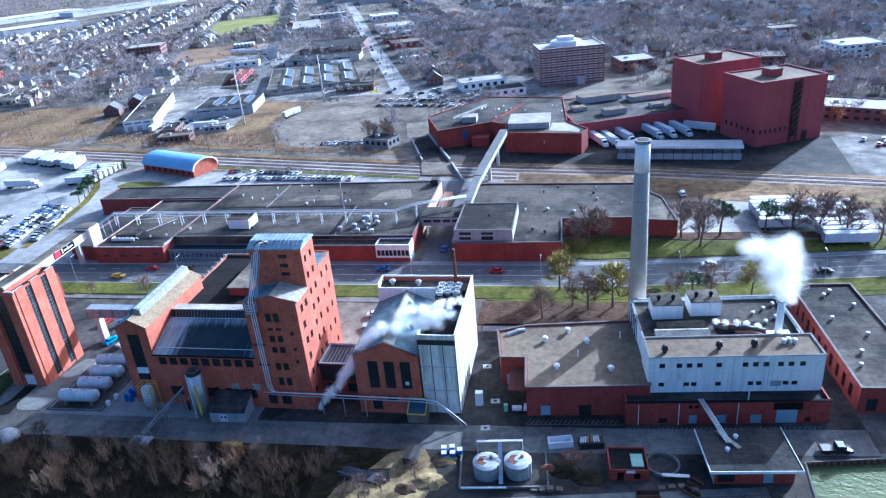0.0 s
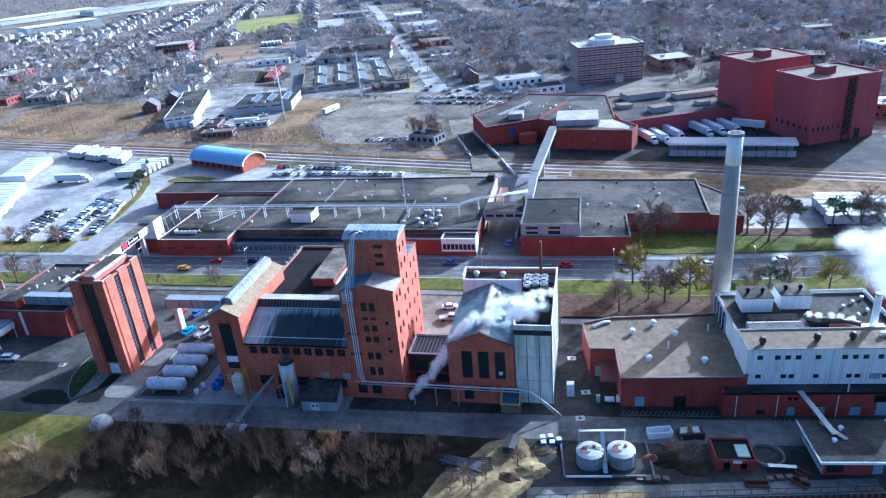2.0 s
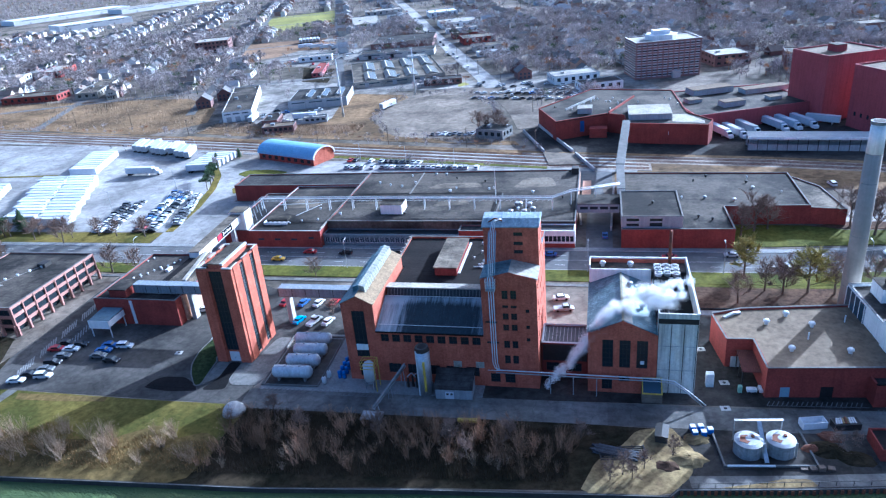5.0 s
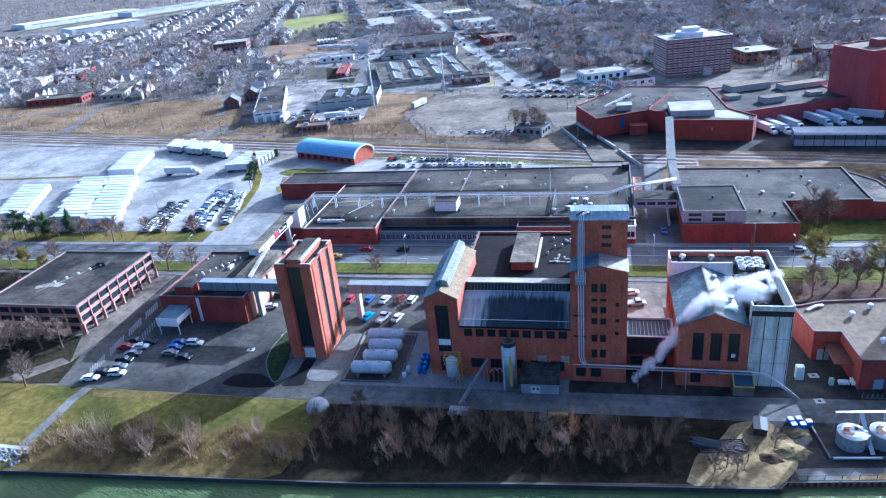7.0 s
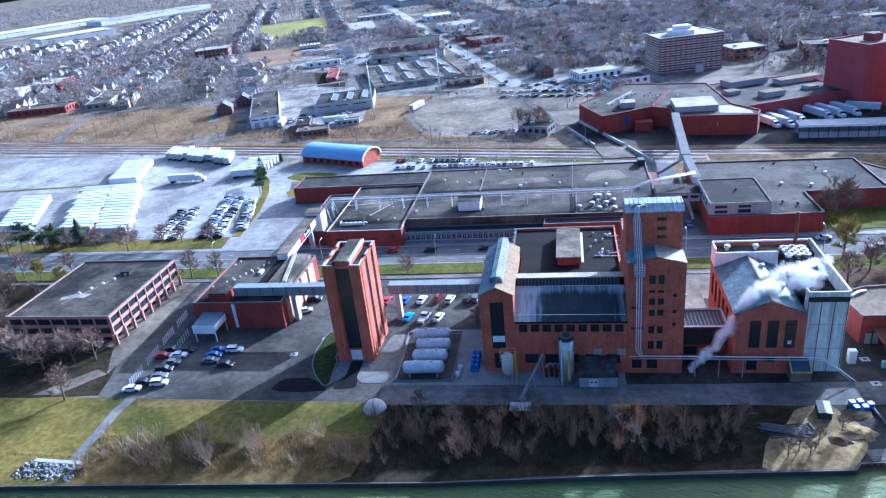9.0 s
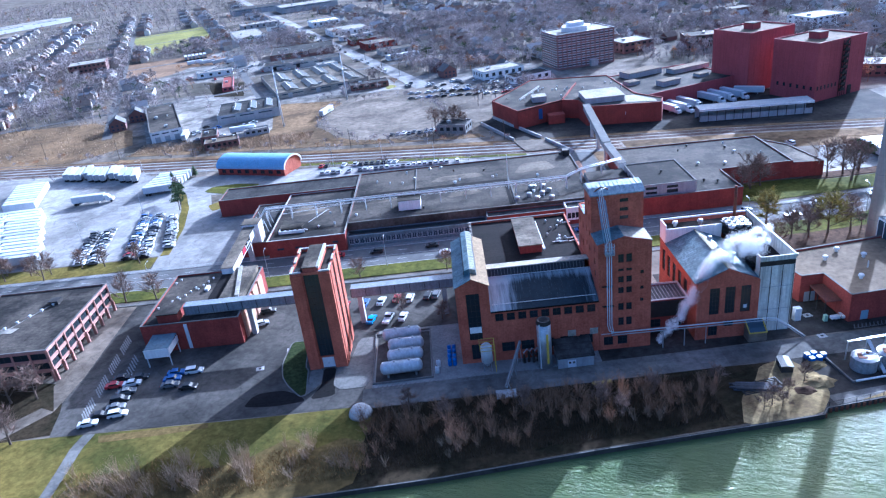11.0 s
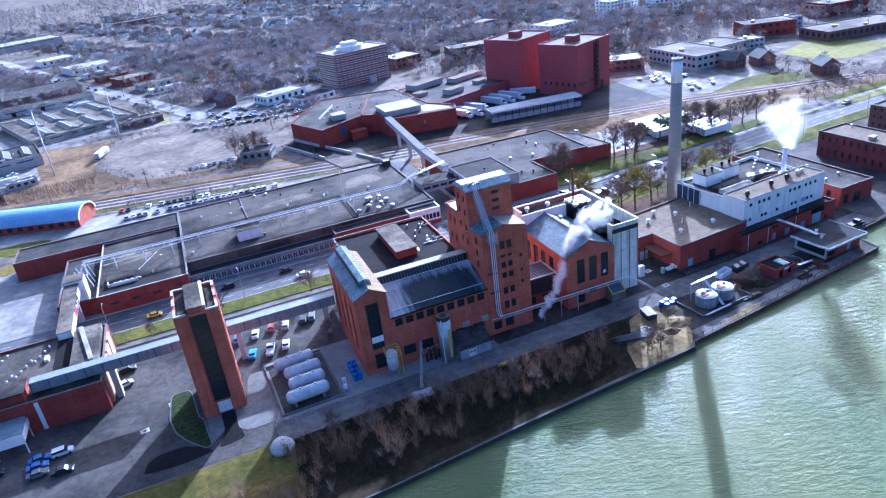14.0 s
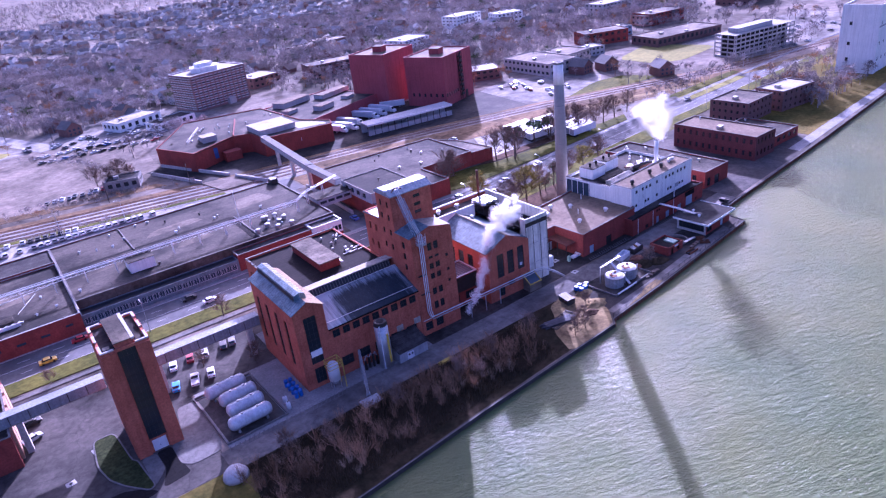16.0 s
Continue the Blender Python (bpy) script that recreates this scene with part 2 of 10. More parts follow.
FIELD = surface("yellow_green_field", (0.3, 0.28, 0.08), (0.2, 0.19, 0.06), big=0.02, fine=0.3, spread=0.3, grain=0.3, spec=0.05, rough=1.0)
PAINT = surface("worn_road_paint", (0.65, 0.64, 0.6), (0.45, 0.44, 0.42), big=0.4, fine=3.0)
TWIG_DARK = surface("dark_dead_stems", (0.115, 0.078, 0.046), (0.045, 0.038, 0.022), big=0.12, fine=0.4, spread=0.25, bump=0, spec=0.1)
ROAD_GREY = surface("pale_worn_road", (0.165, 0.16, 0.152), (0.1, 0.098, 0.095), big=0.05, fine=0.5, spread=0.3, grain=0.2, spec=0.15, rough=0.9)
YARD_FAR = surface("mottled_yard_ground", (0.31, 0.285, 0.25), (0.12, 0.11, 0.095), big=0.04, fine=0.22, spread=0.18, grain=0.4, spec=0.1, rough=1.0, patch=0.05)
TWIG_BANK = surface("brown_bank_stems", (0.47, 0.29, 0.17), (0.2, 0.128, 0.075), big=0.1, fine=0.4, spread=0.25, bump=0, spec=0.1)
TANK_PAINT = surface("dull_white_tank_paint", (0.33, 0.345, 0.355), (0.22, 0.225, 0.23), rough=0.6, big=0.4, fine=2.0, streak=0.3)
SIGN_RED = surface("bright_red_sign", (0.6, 0.02, 0.05), (0.5, 0.02, 0.04), rough=0.5, big=0.5, fine=2.0, grain=0.05)
TANK_METAL = surface("dull_white_tank_metal", (0.6, 0.63, 0.65), (0.42, 0.45, 0.47), rough=0.45, metal=0.15, big=0.5, fine=2.5, grain=0.14, streak=0.2)
VACANT = surface("cracked_tan_paving", (0.23, 0.19, 0.145), (0.125, 0.104, 0.08), big=0.05, fine=0.3, spread=0.22, grain=0.35, spec=0.1, rough=1.0, cracks=0.13, patch=0.08)
BLIND = surface("white_window_blinds", (0.58, 0.58, 0.57), (0.3, 0.3, 0.31), rough=0.3, big=0.5, fine=0.9, grain=0.2, bump=0)
ROAD_DARK = surface("grey_service_road", (0.2, 0.186, 0.164), (0.1, 0.094, 0.085), big=0.06, fine=0.5, spread=0.22, grain=0.3, spec=0.12, rough=0.95, patch=0.07, cracks=0.12)
SHAFT = surface("pale_smooth_concrete", (0.37, 0.335, 0.285), (0.28, 0.255, 0.22), big=0.12, fine=1.0, grain=0.08, streak=0.08)
WOOD_GREY = surface("weathered_blue_grey_wood", (0.075, 0.08, 0.095), (0.04, 0.043, 0.052), big=0.5, fine=3.0, grain=0.3, per_piece=0.4)
SUNLIT_TAN_ROOF = surface("sunlit_tan_sheet_roof", (0.3, 0.225, 0.135), (0.2, 0.15, 0.095), big=0.4, fine=2.0, rough=0.95, spec=0.05, grain=0.35)
BARK = surface("grey_brown_bark", (0.17, 0.125, 0.09), (0.09, 0.068, 0.05), big=0.4, fine=3.0, grain=0.3)
TWIG = surface("bare_twigs", (0.27, 0.19, 0.145), (0.15, 0.107, 0.083), big=0.07, fine=0.4, spread=0.3, grain=0.25, bump=0, spec=0.1)
TWIG_PALE = surface("pale_dry_stems", (0.5, 0.38, 0.255), (0.3, 0.21, 0.13), big=0.12, fine=0.4, spread=0.25, bump=0, spec=0.1)
TWIG_GREEN = surface("yellow_green_leaves", (0.36, 0.3, 0.065), (0.22, 0.18, 0.05), big=0.2, fine=0.8, bump=0)
NEEDLE = surface("dark_evergreen_needles", (0.075, 0.115, 0.035), (0.035, 0.06, 0.022), big=0.3, fine=1.0, bump=0)
# Lightened and greyed past bare-twig brown to stand for distance haze.
WOODS = surface("haze_paled_woods", (0.46, 0.405, 0.385), (0.21, 0.183, 0.174), rough=0.95, big=0.025, fine=0.13, spread=0.25, grain=0.35, bump=0, spec=0.1)


def limed_material():
    """A dark sheet roof with limewash: solid at its west end and along the top, thin runs elsewhere."""
    m = surface("limewashed_dark_sheet", (0.021, 0.036, 0.046), (0.011, 0.02, 0.027), rough=0.55, big=0.3, fine=2.0, grain=0.35, spec=0.22)
    nt, link = m.node_tree, m.node_tree.links.new
    bsdf = nt.nodes["Principled BSDF"]
    base = bsdf.inputs["Base Color"].links[0].from_socket
    place = nt.nodes.new("ShaderNodeTexCoord").outputs["Object"]
    squeeze = nt.nodes.new("ShaderNodeMapping")
    squeeze.inputs["Scale"].default_value = (1.5, 0.09, 0.09)
    runs = node(nt, "ShaderNodeTexNoise", Scale=1.0, Detail=5.0, Roughness=0.7)
    link(place, squeeze.inputs["Vector"]), link(squeeze.outputs["Vector"], runs.inputs["Vector"])
    split = nt.nodes.new("ShaderNodeSeparateXYZ")
    link(place, split.inputs[0])
    west = node(nt, "ShaderNodeMapRange")
    west.inputs["From Min"].default_value, west.inputs["From Max"].default_value = 11.0, 15.5
    west.inputs["To Min"].default_value, west.inputs["To Max"].default_value = 0.42, 0.0
    east = node(nt, "ShaderNodeMapRange")
    east.inputs["From Min"].default_value, east.inputs["From Max"].default_value = 28.5, 32.5
    east.inputs["To Min"].default_value, east.inputs["To Max"].default_value = 0.0, 0.2
    top = node(nt, "ShaderNodeMapRange")
    top.inputs["From Min"].default_value, top.inputs["From Max"].default_value = 6.8, 8.6
    top.inputs["To Min"].default_value, top.inputs["To Max"].default_value = 0.0, 0.3
    link(split.outputs["X"], west.inputs["Value"]), link(split.outputs["X"], east.inputs["Value"]), link(split.outputs["Y"], top.inputs["Value"])
    total = runs.outputs["Fac"]
    for extra in (west, east, top):
        add = nt.nodes.new("ShaderNodeMath")
        add.operation = "ADD"
        link(total, add.inputs[0]), link(extra.outputs["Result"], add.inputs[1])
        total = add.outputs[0]
    much = node(nt, "ShaderNodeMapRange")
    much.inputs["From Min"].default_value, much.inputs["From Max"].default_value = 0.6, 1.0
    link(total, much.inputs["Value"])
    mix = nt.nodes.new("ShaderNodeMix")
    mix.data_type = "RGBA"
    mix.inputs[7].default_value = (0.34, 0.4, 0.43, 1)
    link(much.outputs["Result"], mix.inputs["Factor"]), link(base, mix.inputs[6]), link(mix.outputs[2], bsdf.inputs["Base Color"])
    return m


MULLION = surface("grey_green_window_bars", (0.16, 0.175, 0.16), (0.1, 0.11, 0.1), rough=0.5, big=0.6, fine=3.0)
LIMED = limed_material()
PLOUGH = surface("brown_stubble_field", (0.3, 0.2, 0.12), (0.19, 0.125, 0.075), big=0.03, fine=0.3, spread=0.25, grain=0.4, spec=0.05, rough=1.0)
MONITOR_SUNLIT = surface("sunlit_pale_glazing", (0.42, 0.42, 0.37), (0.25, 0.26, 0.23), big=0.5, fine=2.0, streak=0.3, rough=0.9, spec=0.05)
WALK_PANEL = surface("dull_blue_grey_panels", (0.27, 0.3, 0.33), (0.19, 0.21, 0.235), rough=0.6, big=0.3, fine=2.0, streak=0.25)
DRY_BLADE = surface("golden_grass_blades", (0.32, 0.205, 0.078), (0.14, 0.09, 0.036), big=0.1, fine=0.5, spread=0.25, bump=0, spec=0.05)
FLAT_BRICK = surface("pale_brown_brick", (0.26, 0.165, 0.145), (0.2, 0.125, 0.11), big=0.2, fine=4.0, spec=0.2)
BANNER_BLUE = surface("dark_blue_cloth", (0.03, 0.08, 0.22), (0.02, 0.05, 0.15), big=0.6, fine=3.0)
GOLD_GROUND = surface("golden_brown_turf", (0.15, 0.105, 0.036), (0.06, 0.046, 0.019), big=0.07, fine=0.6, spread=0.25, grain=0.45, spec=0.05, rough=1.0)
COPING = surface("dull_grey_coping", (0.2, 0.19, 0.175), (0.12, 0.115, 0.108), big=0.3, fine=2.0, spec=0.1)
# Look of sunlit brick put into the colour of east-facing parts.
PEACH = surface("sunlit_peach", (0.55, 0.36, 0.25), (0.44, 0.28, 0.2), big=0.3, fine=2.0, streak=0.2, spec=0.1)
MATTE_BLACK = surface("matte_black_paint", (0.014, 0.014, 0.015), (0.01, 0.01, 0.011), rough=0.9, big=0.5, fine=3.0, spec=0.05)
BAND_BLUE = surface("blue_grey_wall_sheet", (0.17, 0.22, 0.25), (0.11, 0.15, 0.17), rough=0.6, big=0.3, fine=2.0, streak=0.25)
RUSTLEAF = surface("russet_leaves", (0.4, 0.2, 0.085), (0.27, 0.15, 0.08), big=0.1, fine=0.5, bump=0)


def water_material():
    m = bpy.data.materials.new("river_water")
    m.use_nodes = True
    nt, link = m.node_tree, m.node_tree.links.new
    b = nt.nodes["Principled BSDF"]
    b.inputs["Roughness"].default_value = 0.13
    b.inputs["IOR"].default_value = 1.33
    b.inputs["Specular IOR Level"].default_value = 0.22
    pos = nt.nodes.new("ShaderNodeNewGeometry").outputs["Position"]
    stretch = nt.nodes.new("ShaderNodeMapping")
    stretch.vector_type = "TEXTURE"
    stretch.inputs["Rotation"].default_value = (0, 0, -0.32)
    stretch.inputs["Scale"].default_value = (2.8, 1.0, 1.0)
    link(pos, stretch.inputs["Vector"])
    murk = node(nt, "ShaderNodeTexNoise", Scale=0.02, Detail=5.0)
    link(pos, murk.inputs["Vector"])
    ramp = nt.nodes.new("ShaderNodeValToRGB")
    ramp.color_ramp.elements[0].position, ramp.color_ramp.elements[1].position = 0.35, 0.7
    ramp.color_ramp.elements[0].color, ramp.color_ramp.elements[1].color = (0.085, 0.124, 0.05, 1), (0.142, 0.16, 0.058, 1)
    link(murk.outputs["Fac"], ramp.inputs["Fac"]), link(ramp.outputs["Color"], b.inputs["Base Color"])
    swell = node(nt, "ShaderNodeTexNoise", Scale=0.8, Detail=6.0, Roughness=0.66)
    chop = node(nt, "ShaderNodeTexNoise", Scale=2.8, Detail=4.0, Roughness=0.65)
    link(stretch.outputs["Vector"], swell.inputs["Vector"]), link(stretch.outputs["Vector"], chop.inputs["Vector"])
    b1 = node(nt, "ShaderNodeBump", Strength=1.0, Distance=0.75)
    b2 = node(nt, "ShaderNodeBump", Strength=0.85, Distance=0.28)
    link(swell.outputs["Fac"], b1.inputs["Height"]), link(chop.outputs["Fac"], b2.inputs["Height"])
    link(b1.outputs["Normal"], b2.inputs["Normal"]), link(b2.outputs["Normal"], b.inputs["Normal"])
    return m


WATER = water_material()


def steam_material():
    m = bpy.data.materials.new("white_steam")
    m.use_nodes = True
    nt = m.node_tree
    out = nt.nodes["Material Output"]
    nt.nodes.remove(nt.nodes["Principled BSDF"])
    d, t, mix = nt.nodes.new("ShaderNodeBsdfDiffuse"), nt.nodes.new("ShaderNodeBsdfTranslucent"), nt.nodes.new("ShaderNodeMixShader")
    d.inputs["Color"].default_value = t.inputs["Color"].default_value = (0.97, 0.97, 0.97, 1)
    mix.inputs["Fac"].default_value = 0.5
    nt.links.new(d.outputs[0], mix.inputs[1]), nt.links.new(t.outputs[0], mix.inputs[2]), nt.links.new(mix.outputs[0], out.inputs["Surface"])
    return m


STEAM = steam_material()


# ---- building blocks ----
class Shape:
    """Gathers vertices and faces of one mesh."""

    def __init__(self):
        self.v, self.f = [], []

    def add(self, verts, faces):
        n = len(self.v)
        self.v += [tuple(p) for p in verts]
        self.f += [tuple(i + n for i in face) for face in faces]
        return self

    def box(self, x0, x1, y0, y1, z0, z1):
        v = [(x, y, z) for z in (z0, z1) for x, y in ((x0, y0), (x1, y0), (x1, y1), (x0, y1))]
        return self.add(v, [(3, 2, 1, 0), (4, 5, 6, 7), (0, 1, 5, 4), (1, 2, 6, 5), (2, 3, 7, 6), (3, 0, 4, 7)])

    def beam(self, p, q, w, h=None):
        """A square bar from p to q."""
        h = h or w
        p, q = Vector(p), Vector(q)
        d = (q - p).normalized()
        side = d.cross(Vector((0, 0, 1)))
        side = side.normalized() if side.length > 1e-4 else Vector((1, 0, 0))
        up = side.cross(d).normalized()
        v = [e + side * a * w / 2 + up * b * h / 2 for e in (p, q) for a, b in ((-1, -1), (1, -1), (1, 1), (-1, 1))]
        return self.add(v, [(0, 1, 2, 3), (7, 6, 5, 4), (0, 4, 5, 1), (1, 5, 6, 2), (2, 6, 7, 3), (3, 7, 4, 0)])

    def prism(self, poly, z0, z1):
        n = len(poly)
        v = [(x, y, z0) for x, y in poly] + [(x, y, z1) for x, y in poly]
        return self.add(v, [tuple(range(n - 1, -1, -1)), tuple(range(n, 2 * n))] + [(i, (i + 1) % n, n + (i + 1) % n, n + i) for i in range(n)])

    def profile(self, pts, y0, y1):
        """A closed outline in x and z, drawn out along y."""
        n = len(pts)
        v = [(x, y0, z) for x, z in pts] + [(x, y1, z) for x, z in pts]
        return self.add(v, [tuple(range(n)), tuple(range(2 * n - 1, n - 1, -1))] + [(i, n + i, n + (i + 1) % n, (i + 1) % n) for i in range(n)])

    def profile_x(self, pts, x0, x1):
        """A closed outline in y and z, drawn out along x."""
        n = len(pts)
        v = [(x0, y, z) for y, z in pts] + [(x1, y, z) for y, z in pts]
        return self.add(v, [tuple(range(n - 1, -1, -1)), tuple(range(n, 2 * n))] + [(i, (i + 1) % n, n + (i + 1) % n, n + i) for i in range(n)])

    def cyl(self, x, y, z0, z1, r0, r1=None, n=16, cap=0.0):
        r1 = r0 if r1 is None else r1
        rings = [(z0, r0), (z1, r1)]
        if cap:
            rings += [(z1 + cap * 0.7, r1 * 0.72), (z1 + cap, r1 * 0.12)]
        v = [(x + r * math.cos(6.2832 * i / n), y + r * math.sin(6.2832 * i / n), z) for z, r in rings for i in range(n)]
        f = [(k * n + i, k * n + (i + 1) % n, (k + 1) * n + (i + 1) % n, (k + 1) * n + i) for k in range(len(rings) - 1) for i in range(n)]
        return self.add(v, f + [tuple(range(n - 1, -1, -1)), tuple(range((len(rings) - 1) * n, len(rings) * n))])

    def tube(self, pts, r, n=8, r_end=None):
        """A round bar through points."""
        pts = [Vector(p) for p in pts]
        base = len(self.v)
        for k, p in enumerate(pts):
            d = (pts[min(k + 1, len(pts) - 1)] - pts[max(k - 1, 0)]).normalized()
            a = d.cross(Vector((0, 0, 1)) if abs(d.z) < 0.9 else Vector((1, 0, 0))).normalized()
            b = d.cross(a)
            rr = r if r_end is None else r + (r_end - r) * k / (len(pts) - 1)
            self.v += [tuple(p + (a * math.cos(6.2832 * i / n) + b * math.sin(6.2832 * i / n)) * rr) for i in range(n)]
        for k in range(len(pts) - 1):
            self.f += [(base + k * n + i, base + k * n + (i + 1) % n, base + (k + 1) * n + (i + 1) % n, base + (k + 1) * n + i) for i in range(n)]
        self.f += [tuple(base + i for i in range(n - 1, -1, -1)), tuple(base + (len(pts) - 1) * n + i for i in range(n))]
        return self

    def quad(self, *pts):
        return self.add(pts, [tuple(range(len(pts)))])

    def mesh(self, name, material, smooth=False):
        me = bpy.data.meshes.new(name)
        me.from_pydata(self.v, [], self.f)
        me.materials.append(material)
        if smooth:
            me.polygons.foreach_set("use_smooth", [True] * len(me.polygons))
        me.update()
        return me


def part(name, shape, material, parent, label="", smooth=False, kind=""):
    """Links a shape as one mesh object under a thing or under a part."""
    ob = new(name, shape.mesh(name, material, smooth))
    ob.parent = parent
    return tagged(ob, label, kind=kind)


def thing(name, x, y, z, rz, label, category, group="", kind=""):
    ob = new(name)
    ob.matrix_basis = pose(x, y, z, 0, 0, rz)
    return tagged(ob, label, category, group, kind)


def piece(name, mesh, parent, m):
    ob = new(name, mesh)
    ob.parent = parent
    ob.matrix_basis = m
    return ob


def whole(name, shape, material, label, category, kind="", smooth=False, at=None, group=""):
    ob = new(name, shape.mesh(name, material, smooth))
    if at is not None:
        ob.matrix_basis = at
    return tagged(ob, label, category, group, kind)


def wall_frame(p0, p1):
    """The pose whose x runs along the wall and whose -y points out of it, for a footprint that runs anticlockwise."""
    return Matrix.Translation((p0[0], p0[1], 0)) @ Matrix.Rotation(math.atan2(p1[1] - p0[1], p1[0] - p0[0]), 4, "Z")


def wall(parent, p0, p1, z0, z1, holes=(), material=None, thick=0.4, name="wall", tops=None):
    """A wall with openings that go through it. tops: points (u, z) of a gable above z1."""
    length = math.hypot(p1[0] - p0[0], p1[1] - p0[1])
    us = sorted({0.0, length, *(h[0] for h in holes), *(h[1] for h in holes)})
    zs = sorted({z0, z1, *(h[2] for h in holes), *(h[3] for h in holes)})
    s = Shape()
    for a, b in zip(us, us[1:]):
        for c, d in zip(zs, zs[1:]):
            mu, mz = (a + b) / 2, (c + d) / 2
            if any(h[0] < mu < h[1] and h[2] < mz < h[3] for h in holes):
                continue
            s.quad((a, 0, c), (b, 0, c), (b, 0, d), (a, 0, d))
            s.quad((a, thick, d), (b, thick, d), (b, thick, c), (a, thick, c))
    for a, b, c, d in (h[:4] for h in holes):
        s.quad((a, 0, c), (a, thick, c), (b, thick, c), (b, 0, c))
        s.quad((a, 0, d), (b, 0, d), (b, thick, d), (a, thick, d))
        s.quad((a, 0, c), (a, 0, d), (a, thick, d), (a, thick, c))
        s.quad((b, 0, c), (b, thick, c), (b, thick, d), (b, 0, d))
    if tops:
        front = [(0, 0, z1), (length, 0, z1)] + [(u, 0, z) for u, z in reversed(tops)]
        s.add(front, [tuple(range(len(front)))])
        back = [(u, thick, z) for u, _, z in reversed(front)]
        s.add(back, [tuple(range(len(back)))])
    else:
        s.quad((0, 0, z1), (length, 0, z1), (length, thick, z1), (0, thick, z1))
    ob = part(name, s, material, parent)
    ob.matrix_basis = wall_frame(p0, p1)
    return ob


_WINDOWS = {}


def window(parent, m, u0, u1, z0, z1, across=2, up=2, frame_mat=None, pane_mat=None, depth=0.18, name="window", plain=False):
    """A window with frame, bars and pane, set back in its opening."""
    w, h = round(u1 - u0, 2), round(z1 - z0, 2)
    frame_mat, pane_mat = frame_mat or STEEL_DARK, pane_mat or GLASS
    key = (w, h, across, up, frame_mat.name, pane_mat.name)
    if key not in _WINDOWS:
        s, t = Shape(), 0.09
        us = [0, t] + [w * i / across + e for i in range(1, across) for e in (-0.035, 0.035)] + [w - t, w]
        zs = [0, t] + [h * i / up + e for i in range(1, up) for e in (-0.03, 0.03)] + [h - t, h]
        # one connected lattice: even columns and rows are bars, the rest is open
        nu, nz = len(us), len(zs)
        s.v = [(u, y, z) for y in (0.0, 0.1) for z in zs for u in us]
        solid = {(i, j) for i in range(nu - 1) for j in range(nz - 1) if i % 2 == 0 or j % 2 == 0}
        for i, j in solid:
            a, b, c, d = j * nu + i, j * nu + i + 1, (j + 1) * nu + i + 1, (j + 1) * nu + i
            n = nu * nz
            s.f += [(a, b, c, d), (d + n, c + n, b + n, a + n)]
            for p, q, side in ((b, a, (i, j - 1)), (c, b, (i + 1, j)), (d, c, (i, j + 1)), (a, d, (i - 1, j))):
                if side not in solid:
                    s.f.append((p, q, q + n, p + n))
        g = Shape().box(t / 2, w - t / 2, 0.05, 0.065, t / 2, h - t / 2)
        _WINDOWS[key] = (s.mesh("window_frame", frame_mat), g.mesh("pane", pane_mat))
    f, g = _WINDOWS[key]
    if plain:
        return piece(name, g, parent, m @ Matrix.Translation((u0, depth, z0)))
    ob = piece(name, f, parent, m @ Matrix.Translation((u0, depth, z0)))
    piece("pane", g, ob, Matrix())
    return ob


def rows_of_holes(u0, u1, count, width, z0, z1):
    step = (u1 - u0) / count
    return [(u0 + step * (i + 0.5) - width / 2, u0 + step * (i + 0.5) + width / 2, z0, z1) for i in range(count)]


def block(parent, foot, z0, z1, walls, roof, coping=None, parapet=0.5, holes=None, bars=(2, 2), frame_mat=None, pane_mat=None, thick=0.35, plain=False, pane_depth=0.18):
    """Walls on a footprint that runs anticlockwise, a roof deck below the parapet and a coping on it.
    holes: for a side's number, the openings (u0, u1, z0, z1) that get windows."""
    holes = holes or {}
    for i, p in enumerate(foot):
        q = foot[(i + 1) % len(foot)]
        some = holes.get(i, [])
        wall(parent, p, q, z0, z1, some, walls, thick)
        m = wall_frame(p, q)
        for h in some:
            window(parent, m, *h[:4], *(h[4:6] if len(h) > 4 else bars), frame_mat=frame_mat, pane_mat=pane_mat, plain=plain, depth=pane_depth)
    cx, cy = sum(p[0] for p in foot) / len(foot), sum(p[1] for p in foot) / len(foot)
    deck = part("roof", Shape().prism(foot, z1 - parapet - 0.3, z1 - parapet), roof, parent)
    for k, v in enumerate(deck.data.vertices):
        d = Vector((cx - v.co.x, cy - v.co.y, 0))
        v.co += d.normalized() * 0.06
    if coping:
        s, single = Shape(), len(foot) > 4
        for i, p in enumerate(foot):
            s = Shape() if single else s
            q = foot[(i + 1) % len(foot)]
            d = Vector((q[0] - p[0], q[1] - p[1], 0)).normalized()
            n = Vector((d.y, -d.x, 0))
            a, b = Vector((*p, 0)) - d * 0.05, Vector((*q, 0)) - d * (thick + 0.1)
            quad = [a + n * 0.06, b + n * 0.06, b - n * (thick + 0.05), a - n * (thick + 0.05)]
            s.prism([(v.x, v.y) for v in quad], z1 + 0.004, z1 + 0.14)
            if single:
                part("coping", s, coping, parent)
        if not single:
            part("coping", s, coping, parent)
    return deck


def rect(x0, y0, x1, y1):
    return [(x0, y0), (x1, y0), (x1, y1), (x0, y1)]


def roof_vent(parent, x, y, z, r=0.5, h=0.9, material=None, name="roof_vent"):
    s = Shape().cyl(x, y, z, z + h * 0.6, r * 0.55, n=10).cyl(x, y, z + h * 0.6, z + h * 0.8, r, r * 0.95, n=10, cap=h * 0.25)
    return part(name, s, material or STEEL, parent, smooth=False)


